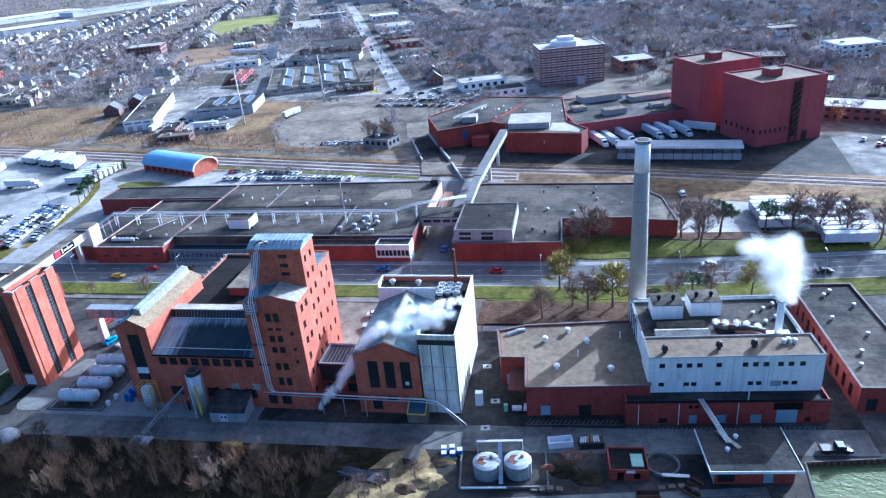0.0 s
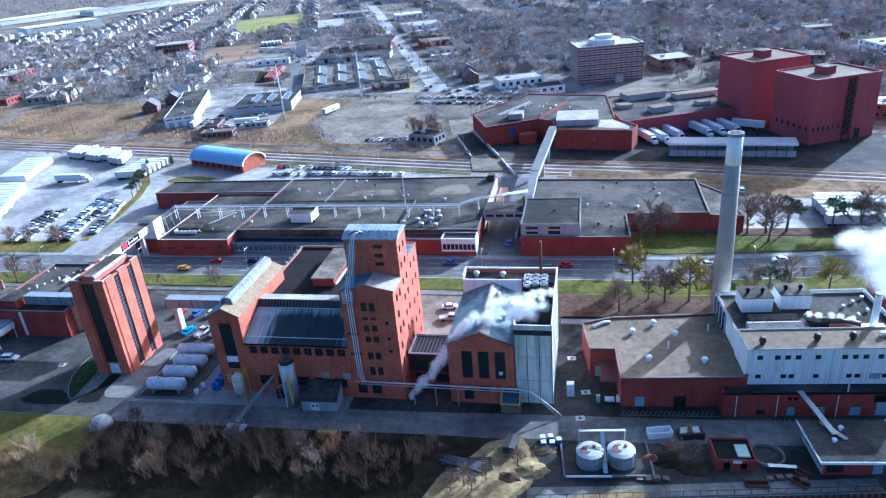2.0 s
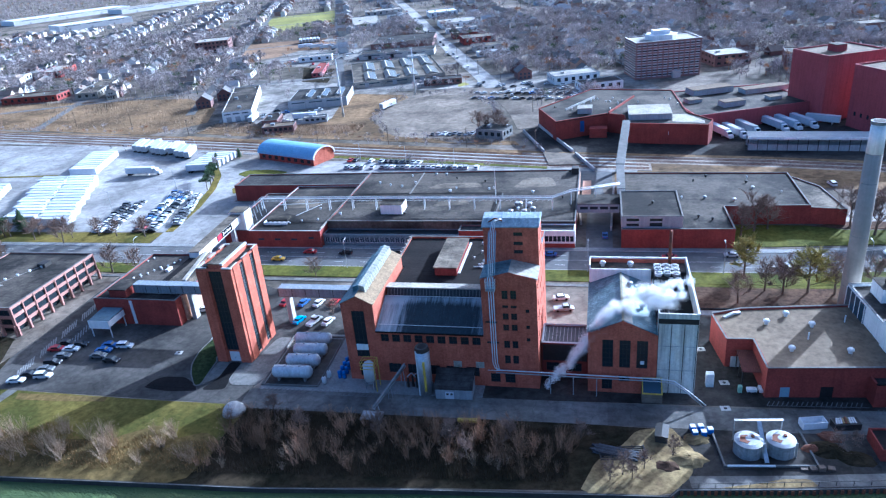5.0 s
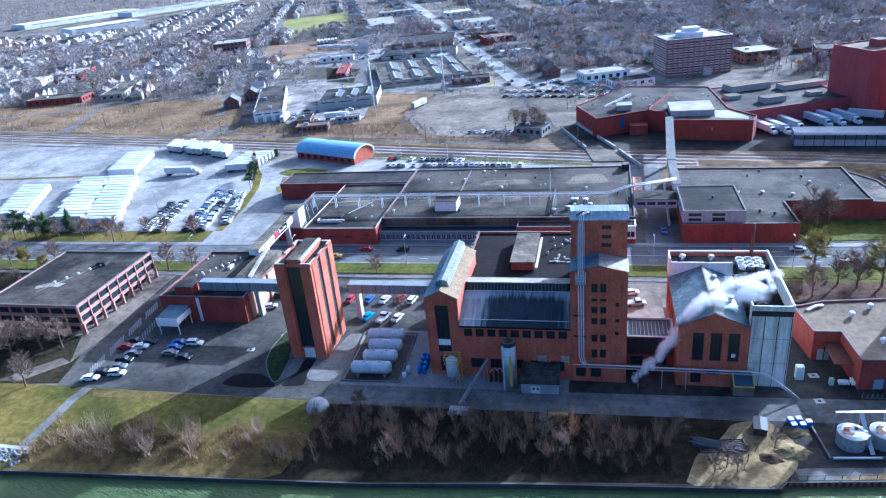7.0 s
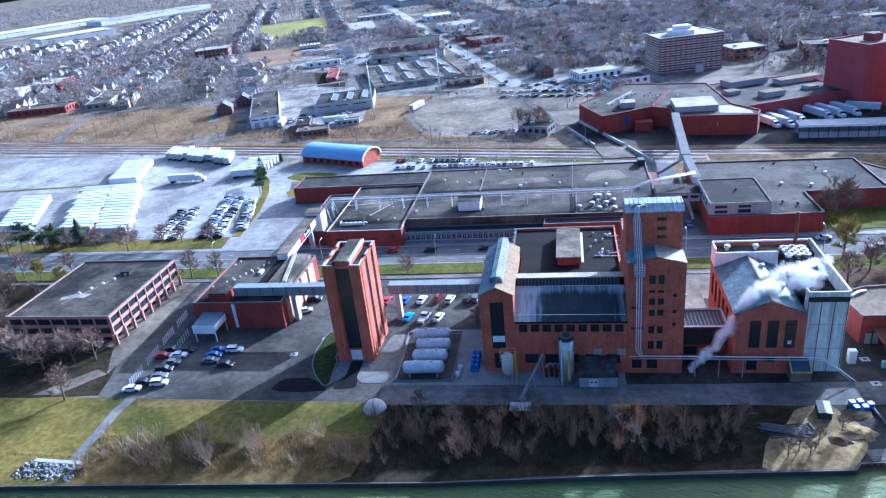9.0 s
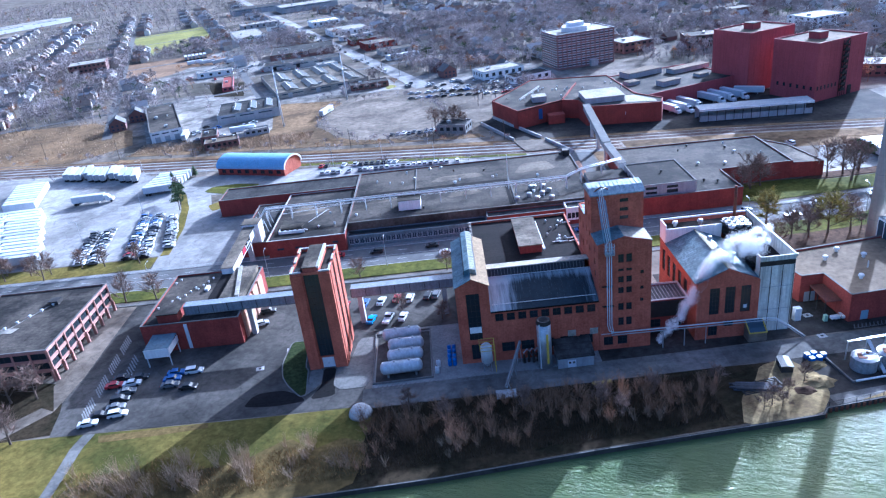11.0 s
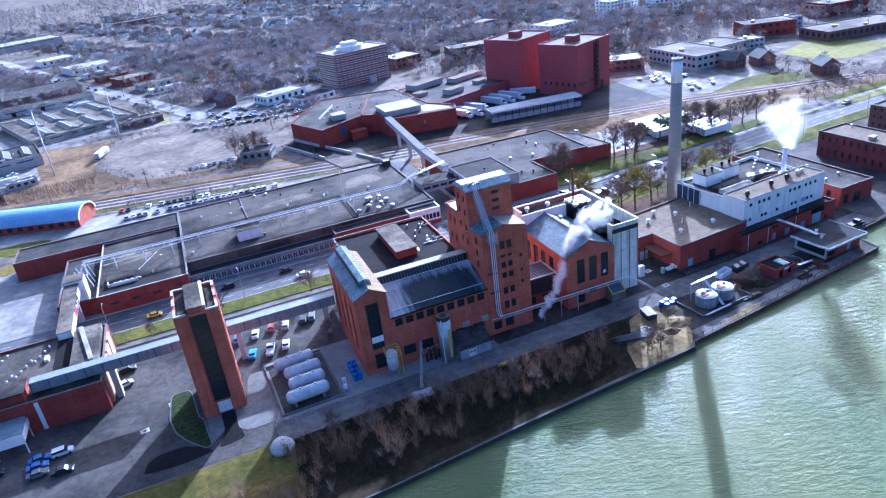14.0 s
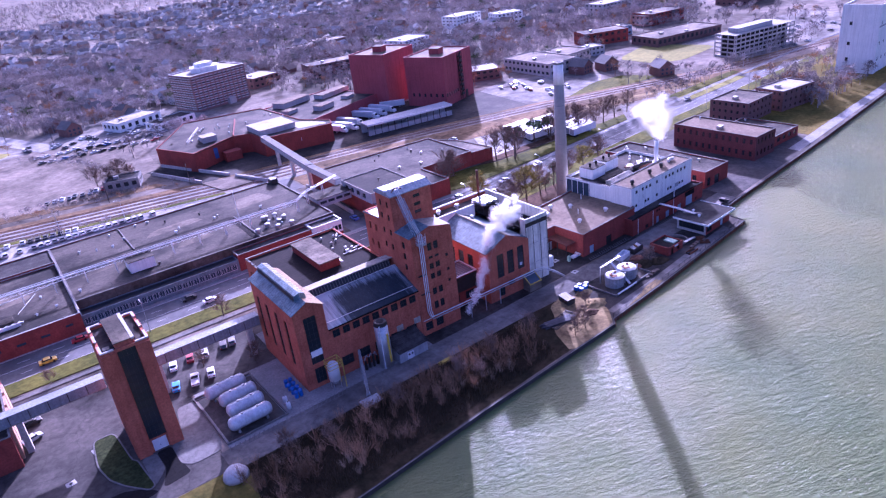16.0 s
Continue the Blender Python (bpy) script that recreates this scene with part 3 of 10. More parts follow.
def rounded(pts, times=2):
    """Cuts the corners of an outline until it runs in curves."""
    for _ in range(times):
        pts = [(p[0] * (1 - k) + q[0] * k, p[1] * (1 - k) + q[1] * k) for p, q in zip(pts, pts[1:] + pts[:1]) for k in (0.13, 0.87)]
    return pts


def area(name, pts, z, material, label, category="ground"):
    """A flat piece of the ground with some thickness."""
    if name in ("island", "apron", "patch", "lawn", "dirt_patch", "dry_slope", "scrub_field"):
        pts = rounded(pts, 3 if name in ("island", "apron", "patch") else 1)
    return whole(name, Shape().prism(pts, z - 0.3, z), material, label, category, "structure")


def strip(name, pts, width, z, material, label, category="road", low=None):
    """A band of even width along a line."""
    left, right = [], []
    for k, p in enumerate(pts):
        a, b = Vector(pts[max(k - 1, 0)]), Vector(pts[min(k + 1, len(pts) - 1)])
        d = (b - a).normalized()
        n = Vector((-d.y, d.x)) * width / 2
        left.append(Vector(p) + n), right.append(Vector(p) - n)
    s = Shape()
    low = z - 0.3 if low is None else low
    for k in range(len(pts) - 1):
        s.prism([right[k], right[k + 1], left[k + 1], left[k]], low, z)
    return whole(name, s, material, label, category, "structure")


# ---- ground, river, roads ----
PLOUGHED = [(-363, 493), (-308, 536), (-278, 559), (-307, 634), (-349, 626), (-417, 612), (-387, 523)]
GREEN_FIELD = [(-418, 668), (-396, 712), (-385, 809), (-438, 943), (-526, 889)]
SHORE = [(-2500, -70), (-205, -39.4), (-188, -37.2), (-99, -31.7), (-68, -28.4), (-21.8, -24.6), (-20.3, -22.8), (0, -20.3), (20, -17.3), (51.5, -12.7), (52.2, -3.2), (67, -0.9), (140, 9.5), (217, 21.7), (420, 52), (3500, 420)]
whole("ground", Shape().prism(SHORE + [(3500, 5200), (-3500, 5200)], -6, 0.0), TOWN, "brown and grey town ground reaching to the horizon", "ground", "structure")
whole("water", Shape().prism([(-3500, -2500), (3500, -2500), (3500, 500), (-3500, 500)], -8, -0.85), WATER, "green choppy river water glittering in low sun", "water", "structure")
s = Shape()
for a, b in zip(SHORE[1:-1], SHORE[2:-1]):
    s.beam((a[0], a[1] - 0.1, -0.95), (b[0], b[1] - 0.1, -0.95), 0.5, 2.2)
whole("river_wall", s, CONCRETE_DARK, "dark concrete river wall", "wall", "structure")
s = Shape()
for a, b in zip(SHORE[1:-1], SHORE[2:-1]):
    s.beam((a[0], a[1] - 0.25, 0.2), (b[0], b[1] - 0.25, 0.2), 0.15, 0.1)
whole("wall_coping", s, COPING, "narrow grey coping of the river wall", "wall", "structure")
s = Shape()
for a, b in zip(SHORE[5:-2], SHORE[6:-1]):
    d = Vector((b[0] - a[0], b[1] - a[1]))
    for i in range(int(d.length / 1.2)):
        p = Vector(a) + d.normalized() * (0.6 + i * 1.2)
        s.box(p.x - 0.25, p.x + 0.25, p.y - 0.62, p.y - 0.42, -2.3, 0.1)
whole("sheet_piling", s, RUST, "rust-brown steel sheet piling along the river wall", "wall", "structure")

area("bank", [(-120, -33.0), (-99, -31.5), (-68, -27.9), (-22, -23.6), (-22, -6), (-114, -6)], 0.03, SOIL, "brushy river bank with dead leaves, darkened for shade", "ground")
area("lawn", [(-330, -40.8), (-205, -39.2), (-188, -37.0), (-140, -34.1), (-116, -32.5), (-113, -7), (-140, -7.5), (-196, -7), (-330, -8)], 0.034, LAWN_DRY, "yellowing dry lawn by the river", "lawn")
# Dark soil colour carries the deep shade over the leaf mulch.
area("lawn", [(-330, -8.1), (-188, -7.6), (-190.5, 4), (-196, 16), (-231, 16.5), (-330, 16.5)], 0.042, SOIL, "leaf-strewn ground before the office block, darkened for deep shade", "ground")
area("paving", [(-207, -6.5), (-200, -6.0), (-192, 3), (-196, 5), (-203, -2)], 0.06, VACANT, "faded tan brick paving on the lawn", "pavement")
# West outline stops where shade falls; dark bank soil stands for it.
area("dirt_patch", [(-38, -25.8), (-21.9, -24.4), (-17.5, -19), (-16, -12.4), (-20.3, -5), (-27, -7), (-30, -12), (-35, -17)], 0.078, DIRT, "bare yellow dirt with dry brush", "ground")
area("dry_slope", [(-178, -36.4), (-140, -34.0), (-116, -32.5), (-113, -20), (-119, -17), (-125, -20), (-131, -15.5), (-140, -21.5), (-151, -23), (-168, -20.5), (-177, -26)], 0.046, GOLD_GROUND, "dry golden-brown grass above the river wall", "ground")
area("leaf_litter", [(-176, -8.2), (-151, -7.6), (-150.5, -9.2), (-163, -10.2), (-175, -10.6)], 0.05, GOLD_GROUND, "brown strip of fallen leaves beside the car park", "ground")
strip("service_road", [(-116, -4.4), (-62, -3), (0, -1.2), (66, 3.2)], 7.4, 0.05, ROAD_DARK, "worn blue-grey riverside service road")
area("yard", [(-60, 0.6), (66, 6), (66, 40), (-60, 40)], 0.04, ASPHALT, "dark stained factory yard asphalt", "pavement")
area("yard", [(-20, -22.5), (0, -20.1), (20, -17.1), (51, -12.6), (52, -3.2), (66, -0.8), (66, 0.5), (-20, -5)], 0.038, ASPHALT, "dark riverside yard with oil stains", "pavement")
area("pavement", [(-114, -1), (-60, 0.6), (-60, 40), (-114, 40)], 0.044, CONCRETE, "pale concrete yard round the storage tanks", "pavement")
area("lot", [(-188, -7), (-116, -7), (-114, 40), (-150, 58), (-192, 58), (-191.5, 4)], 0.04, ASPHALT_OLD, "grey asphalt car park between brick buildings", "car park")
area("lot", [(-119, 24.5), (-92, 24.5), (-92, 48), (-119, 48)], 0.056, ASPHALT_OLD, "grey staff car park under the skywalk", "car park")
area("walk", [(-197.5, 14), (-192, 3), (-190.8, 17), (-191.3, 36), (-191.4, 55), (-203, 60), (-197.3, 50)], 0.06, VACANT, "stained tan concrete walk beside the office block", "pavement")
area("lot", [(-47, 20), (-37, 30), (-37, 62), (-58, 62), (-58, 27), (-47, 27)], 0.062, VACANT, "tan loading yard behind the tower", "car park")
area("island", [(-137.2, 23.5), (-132.6, 23.5), (-131.6, 11), (-130.7, 9.6), (-130.3, 5.5), (-129.6, -0.6), (-131, -1.2), (-134.6, 3.4), (-136.8, 7.5), (-138, 13.5)], 0.16, SHADED_GRASS, "small grass island with kerb, darkened for shade", "lawn")
s = Shape()
edge = rounded([(-137.2, 23.5), (-132.6, 23.5), (-131.6, 11), (-130.7, 9.6), (-130.3, 5.5), (-129.6, -0.6), (-131, -1.2), (-134.6, 3.4), (-136.8, 7.5), (-138, 13.5)], 3)
for p, q in zip(edge, edge[1:] + edge[:1]):
    s.beam((*p, 0.1), (*q, 0.1), 0.3, 0.22)
whole("kerb", s, COPING, "grey curved kerb round the grass island", "kerb", "structure")
area("apron", [(-130.0, 9.4), (-126.9, 9.4), (-126.6, 3.2), (-128.6, 0.4), (-129.5, -0.6), (-129.9, 4)], 0.14, LOT_WORN, "curved worn concrete path", "pavement")
area("patch", [(-126.8, 9.6), (-123.7, 9.6), (-123.2, 2.2), (-122.6, -1.8), (-128.6, -2.6), (-126.4, 3)], 0.064, TAR_BLACK, "fresh black asphalt patch before the door", "pavement")
area("patch", [(-144, -3.0), (-143, 0.4), (-141, 1.9), (-135.6, 2.2), (-131.2, -0.4), (-129.4, -3.0), (-137, -3.8)], 0.064, TAR_BLACK, "fresh black asphalt patch", "pavement")
area("lot", [(-197, 81), (-163, 81), (-163, 124), (-185, 124), (-185, 141), (-204, 141)], 0.052, LOT, "pale concrete forecourt beside the warehouse", "car park")
area("apron", [(-120.7, 10.0), (-123.6, 9.5), (-123.6, 2.2), (-121.6, 0.0), (-114.6, 0.3), (-114.4, 22), (-119, 22)], 0.12, LOT_WORN, "rounded worn concrete apron beside the tower", "pavement")
area("path", [(-180.0, -7.2), (-180.8, -12), (-180.4, -20), (-180.2, -31.5), (-177.6, -31.5), (-177.8, -20), (-178, -12), (-177.2, -7.2)], 0.07, LOT_WORN, "narrow grey path to the river", "pavement")
# Pale bars colour in sunlight thrown onto the lot by office windows.
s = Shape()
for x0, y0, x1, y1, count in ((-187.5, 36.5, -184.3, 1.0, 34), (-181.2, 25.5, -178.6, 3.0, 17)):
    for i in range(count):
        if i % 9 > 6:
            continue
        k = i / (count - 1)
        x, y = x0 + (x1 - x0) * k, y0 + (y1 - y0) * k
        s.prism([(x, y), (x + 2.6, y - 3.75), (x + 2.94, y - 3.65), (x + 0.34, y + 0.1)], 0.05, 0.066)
whole("hatching", s, CONCRETE, "pale bars coloured in for sunlight reflected by the office windows", "road marking", "structure")
s = Shape()
for x0, y0, x1, y1, step in ((-0.2, 4.6, 19.5, 5.8, 0.95), (20.2, 3.6, 58.5, 7.0, 0.95), (-114.5, -0.9, -80, -0.2, 1.1)):
    n = int((x1 - x0) / step)
    for i in range(n):
        x, y = x0 + i * step, y0 + (y1 - y0) * i / n
        s.prism([(x, y - 0.7), (x + 0.22, y - 0.7), (x + 0.92, y + 0.7), (x + 0.7, y + 0.7)], 0.045, 0.062)
    s.prism([(x0, y0 - 0.95), (x1, y1 - 0.95), (x1, y1 - 0.78), (x0, y0 - 0.78)], 0.045, 0.06)
whole("hatching", s, ROAD_GREY, "worn pale hatched walkway beside the brick fronts", "road marking", "structure")
area("soil", [(-16, 43.5), (24, 44.5), (40, 50), (74, 55), (74, 60.9), (22, 56.2), (-16, 56.2)], 0.13, BROWN_MULCH, "brown leaf-strewn ground under bare trees", "ground")
strip("path", [(-14, 41.6), (20, 42.4)], 2.4, 0.1, CONCRETE, "pale path behind the low hall", "pavement")
strip("kerb", [(-14, 43.4), (20, 44.3)], 0.5, 0.4, MATTE_BLACK, "dark edging strip along the path", "kerb")
strip("walk", [(-18, -20.6), (0, -18.4), (20, -15.4), (44, -11.9)], 3.0, 0.075, ROAD_DARK, "worn concrete walk along the river wall", "pavement")
area("dirt_patch", [(-13.5, -21.6), (0, -19.9), (4, -19.2), (3, -17.4), (-2, -18.0), (-6, -19.6)], 0.09, DIRT, "thin yellow dirt over the river walk", "ground")
area("slab", [(-11.6, -16.6), (6.2, -14.2), (4.6, -4.8), (-12.2, -6.4)], 0.11, ASPHALT, "dark oil-stained slab under the round tanks", "pavement")
# verges, kerbs and the main road
ROAD = [(-900, 72), (-300, 72), (20, 72), (73, 77.5), (120, 82.5), (224, 92), (363, 105), (900, 155)]
strip("road", ROAD, 13.5, 0.07, ROAD_GREY, "grey four-lane road beside the factories")
near = [(x, y - 10.6) for x, y in ROAD]
far = [(x, y + 12.2) for x, y in ROAD]
strip("verge", near, 7.4, 0.2, LAWN, "green grass verge beside the road", "lawn")
strip("pavement", [(-900, 55.4), (-300, 55.4), (-22, 55.4)], 1.7, 0.2, LOT_WORN, "worn concrete pavement", "pavement")
strip("kerb", [(x, y - 6.85) for x, y in ROAD], 0.25, 0.22, CONCRETE_PALE, "concrete kerb", "kerb")
strip("kerb", [(x, y + 6.85) for x, y in ROAD], 0.25, 0.22, CONCRETE_PALE, "concrete kerb", "kerb")
strip("pavement", [(x, y + 8.2) for x, y in ROAD], 2.0, 0.19, CONCRETE, "pale concrete pavement", "pavement")
area("lawn", [(6, 82.4), (73, 87.5), (120, 92.5), (224, 102), (224, 108), (118, 99), (72, 97), (42, 96), (31, 100), (6, 100)], 0.15, LAWN, "green lawn with long tree shadows", "lawn")
area("lawn", [(-15, 56), (20, 56), (73, 61), (120, 65), (120, 71), (73, 66.5), (20, 61.2), (-15, 61.2)], 0.14, LAWN, "green park strip with bare trees", "lawn")
for off, dash in ((-3.3, 1), (0, 0), (3.3, 1)):
    s = Shape()
    for a, b in zip(ROAD, ROAD[1:]):
        d = Vector((b[0] - a[0], b[1] - a[1]))
        step, run = (9.0, 3.0) if dash else (40.0, 39.9)
        for i in range(int(d.length / step)):
            p, q = Vector(a) + d.normalized() * i * step, Vector(a) + d.normalized() * (i * step + run)
            s.beam((p.x, p.y + off, 0.072), (q.x, q.y + off, 0.072), 0.16, 0.01)
    whole("lane_marking", s, PAINT, "worn painted lane line", "road marking", "structure")
# street towards the underpass, far streets
strip("street", [(-34.7, 70), (-35, 112), (-40, 150), (-54, 185), (-69, 225)], 8.5, 0.075, ROAD_GREY, "grey street running under the railway to the town")
strip("ramp", [(-53.6, 184), (-62, 206), (-70, 228)], 9.4, 0.105, ASPHALT, "dark asphalt ramp between pale walls")
area("bridge_deck", [(-60.5, 184.2), (-46, 181.2), (-42.6, 165.5), (-56.5, 165.5)], 0.45, VACANT, "tan concrete rail bridge deck over the street", "bridge")
AVENUE = [(-70, 227), (-79, 262), (-103, 331), (-143, 440), (-195, 577), (-283, 826), (-362, 1040), (-690, 1950)]
strip("street", AVENUE[:3], 13, 0.094, VACANT, "wide tan street beside the vacant lot")
strip("street", AVENUE[2:], 12.5, 0.098, LOT, "wide pale street running into the town")
for p, q in (((-31, 95), (-29.5, 138)), ((-60, 184.6), (-73, 220)), ((-37, 157), (-45.6, 180)), ((-47, 184), (-66, 230)), ((-41, 100), (-44, 140))):
    whole("retaining_wall", Shape().beam((*p, 0.7), (*q, 0.7), 0.7, 1.6), CONCRETE_PALE, "pale concrete retaining wall of the underpass", "wall", "structure")
area("street_corner", [(-46, 140), (-30, 139), (-30, 165), (-52, 172)], 0.066, ROAD_GREY, "grey concrete apron beside the underpass", "pavement")
area("lot", [(-520, 92), (-197, 92), (-206, 170), (-250, 203), (-330, 214), (-520, 235)], 0.05, LOT, "bright pale paved trailer yard and car park", "car park")
strip("driveway", [(-189, 80), (-190, 112), (-203, 155), (-225, 185)], 11, 0.07, LOT, "pale concrete driveway", "road")
area("lot", [(-203, 155), (-46, 141), (-58, 160), (-160, 178), (-225, 185)], 0.055, LOT, "pale car park behind the warehouse", "car park")
# railway corridor
RAIL = [(-900, 330), (-258, 214), (-57, 173), (30, 160), (115, 142), (230, 108), (500, 70)]
strip("rail_bed", RAIL, 19, 0.08, BALLAST, "grey-brown ballast of the railway", "railway")
for off in (-7.0, -2.5, 2.5, 7.0):
    s = Shape()
    line = RAIL if off > 0 else RAIL[:3] + [(-15, 166.7)]
    for a, b in zip(line, line[1:]):
        for e in (-0.72, 0.72):
            s.beam((a[0], a[1] + off + e, 0.16), (b[0], b[1] + off + e, 0.16), 0.16, 0.16)
    whole("rail_track", s, RUST, "rusty steel rails on ballast", "railway", "structure")
s = Shape()
for off in (-7.0, -2.5, 2.5, 7.0):
    for a, b in zip(RAIL[1:5], RAIL[2:6]):
        d = Vector((b[0] - a[0], b[1] - a[1]))
        for i in range(int(d.length / 1.4)):
            p = Vector(a) + d.normalized() * i * 1.4
            s.box(p.x - 0.13, p.x + 0.13, p.y + off - 1.25, p.y + off + 1.25, 0.06, 0.11)
whole("sleepers", s, BARK, "dark wooden sleepers", "railway", "stuff")
area("dry_field", [(-29, 138), (40, 136), (110, 122), (170, 104), (175, 112), (112, 133), (30, 150), (-29, 158)], 0.052, DRY, "brown dry grass beside the railway", "ground")
area("yard", [(-60, 182), (25, 166), (118, 150), (122, 205), (40, 250), (-62, 240)], 0.046, ASPHALT, "dark loading yard of the red warehouse", "pavement")
area("verge", [(-200, 190), (-57, 161), (-57, 164), (-200, 194)], 0.15, LAWN, "thin green verge beside the railway", "lawn")
area("dry_field", [(-620, 300), (-300, 236), (-275, 262), (-290, 300), (-331, 336), (-640, 345)], 0.06, DRY, "brown dry field behind the railway", "ground")
area("scrub_field", [(-270, 235), (-72, 196), (-76, 206), (-104, 202), (-146, 232), (-168, 258), (-155, 318), (-205, 330), (-190, 250), (-262, 250)], 0.064, DRY, "tan scrub and rough grass", "ground")
area("lot", [(-121, 213), (-100, 213), (-91, 222), (-88, 240), (-91, 258), (-101, 286), (-113, 310), (-126, 315), (-145, 312), (-159, 304), (-165, 282), (-164, 262), (-159, 246), (-151, 230), (-142, 220), (-132, 215)], 0.07, VACANT, "cracked pale vacant lot ringed by fence", "car park")
area("field", PLOUGHED, 0.06, PLOUGH, "ploughed brown field", "ground")
area("field", GREEN_FIELD, 0.07, FIELD, "yellow-green playing field", "field")
area("lot", [(-74, 236), (-66, 243), (-62, 290), (-80, 300), (-100, 300)], 0.08, VACANT, "tan worn paving beside the street", "car park")
area("lot", [(-96, 320), (-40, 290), (0, 310), (-20, 372), (-80, 382), (-120, 370)], 0.066, YARD_FAR, "busy pale car park", "car park")
area("lot", [(-200, 236), (-175, 330), (-110, 335), (-130, 372), (-330, 400), (-300, 345), (-262, 250)], 0.058, YARD_FAR, "pale industrial yards and side street", "car park")
area("lot", [(112, 152), (150, 140), (185, 170), (150, 215), (118, 205)], 0.06, YARD_FAR, "pale car park beside the red block", "car park")
area("lawn", [(140, 12.5), (217, 24.5), (420, 56), (420, 92), (230, 80), (150, 64), (139, 42)], 0.05, LAWN_DRY, "rough grass between old brick mills and river", "lawn")
area("walk", [(120, 8.5), (217, 22.8), (330, 40), (330, 44), (217, 27), (120, 13)], 0.075, CONCRETE, "pale riverside walk", "pavement")
area("yard", [(66, 0.2), (138, 10), (138, 46), (120, 66), (66, 60)], 0.045, ASPHALT_OLD, "grey yard round the old brick mill", "pavement")
area("lot", [(118, 92), (134, 111), (163, 99), (157, 87)], 0.17, YARD_FAR, "pale empty car park by the road", "car park")
area("lawn", [(222, 160), (238, 150), (284, 158), (268, 205), (222, 190)], 0.07, FIELD, "yellow-green lawn", "lawn")
area("lawn", [(128, 146), (150, 140), (196, 136), (190, 156), (168, 160)], 0.066, LAWN, "green grass slope with bare trees", "lawn")
area("lawn", [(150, 92), (164, 88.5), (216, 93), (214, 99), (158, 97)], 0.16, FIELD, "bright grass strip by the road", "lawn")
strip("gravel_path", [(100, 132), (150, 118), (231, 98), (330, 84)], 6, 0.09, DIRT, "tan gravel path on the old rail bed", "path")
for off in (-11.6, -4.75, 0.0, 4.75, 11.4):
    strip("gravel_track", [(x, y + off) for x, y in (RAIL[:3] + [(-20, 167.5)] if off != 11.4 else RAIL)], 1.3 if abs(off) < 10 else 3.0, 0.1, LOT if off != 11.4 else DRY, "pale gravel strip beside the rails", "railway")
area("dry_field", [(-14, 166), (30, 159), (115, 141.5), (230, 107.5), (230, 98), (112, 131), (30, 149), (-14, 156)], 0.125, DRY, "brown dry grass over disused track bed", "ground")
area("verge", [(-270, 222), (-200, 207), (-70, 181), (-70, 186), (-200, 214), (-270, 231)], 0.09, DRY, "tan dry grass beside the tracks", "ground")
area("lot", [(-2, 286), (32, 276), (46, 312), (12, 322)], 0.067, VACANT, "tan car park behind the store", "car park")
area("lot", [(-260, 380), (-236, 372), (-250, 430), (-285, 445)], 0.07, SOIL, "dark ground between yards", "ground")
area("lot", [(-290, 450), (-180, 452), (-200, 530), (-330, 545), (-350, 470)], 0.061, YARD_FAR, "pale yards between workshops", "car park")
area("lot", [(-330, 600), (-225, 575), (-270, 690), (-330, 680)], 0.061, YARD_FAR, "pale yards between workshops", "car park")
area("lot", [(186, 196), (232, 196), (228, 212), (186, 210)], 0.06, YARD_FAR, "pale car park behind the villas", "car park")
area("lawn", [(-129, 337), (-122, 344), (-127, 352), (-131, 348)], 0.09, FIELD, "yellow-green grass tip", "lawn")
area("lawn", [(-202, 159.5), (-199.5, 165.5), (-188, 166.2), (-176, 162), (-188.6, 152.3)], 0.14, LAWN, "green grass island beside the driveway", "lawn")
area("island", [(-194.6, 140.4), (-189, 145.2), (-186.6, 135.6), (-190.6, 133.4)], 0.14, LAWN_DRY, "small dry grass island beside the brick wall", "lawn")
strip("verge", [(-196, 92), (-199, 118), (-204, 140), (-211, 158), (-222, 174)], 3.2, 0.13, LAWN_DRY, "narrow grass strip beside the driveway", "lawn")
area("soil", [(31, 99), (44, 97.2), (72, 98.4), (104, 100.5), (104, 103), (66, 103.4), (42, 103)], 0.158, BROWN_MULCH, "brown mulch strip under the trees", "ground")
area("yard", [(-113.4, 1.3), (-100, 1.8), (-100.6, 22.2), (-114, 21.8)], 0.056, ASPHALT_OLD, "dark asphalt inside the tank bund", "pavement")
area("lot", [(42, 103), (56, 132), (104, 122), (106, 101), (70, 100)], 0.062, LOT, "pale yard under tents", "car park")
area("lot", [(262, 92), (420, 100), (420, 180), (275, 182)], 0.064, YARD_FAR, "pale car parks beside the parking garage", "car park")
# far streets of the town
for k in range(-7, 8):
    x0, y0 = -110 + k * 95, 330 + k * 33
    if k != 0:
        strip("street", [(x0 - 0.0, y0 + 20), (x0 - 0.345 * 900, y0 + 0.94 * 900 + 20)], 6, 0.085, ROAD_GREY, "narrow grey residential street")
for k in range(1, 8):
    cx, cy = -108 - 0.345 * 110 * k, 327 + 0.94 * 110 * k
    strip("street", [(cx - 0.94 * 800, cy - 0.345 * 800), (cx + 0.94 * 800, cy + 0.345 * 800)], 6, 0.09, ROAD_GREY, "narrow grey cross street")


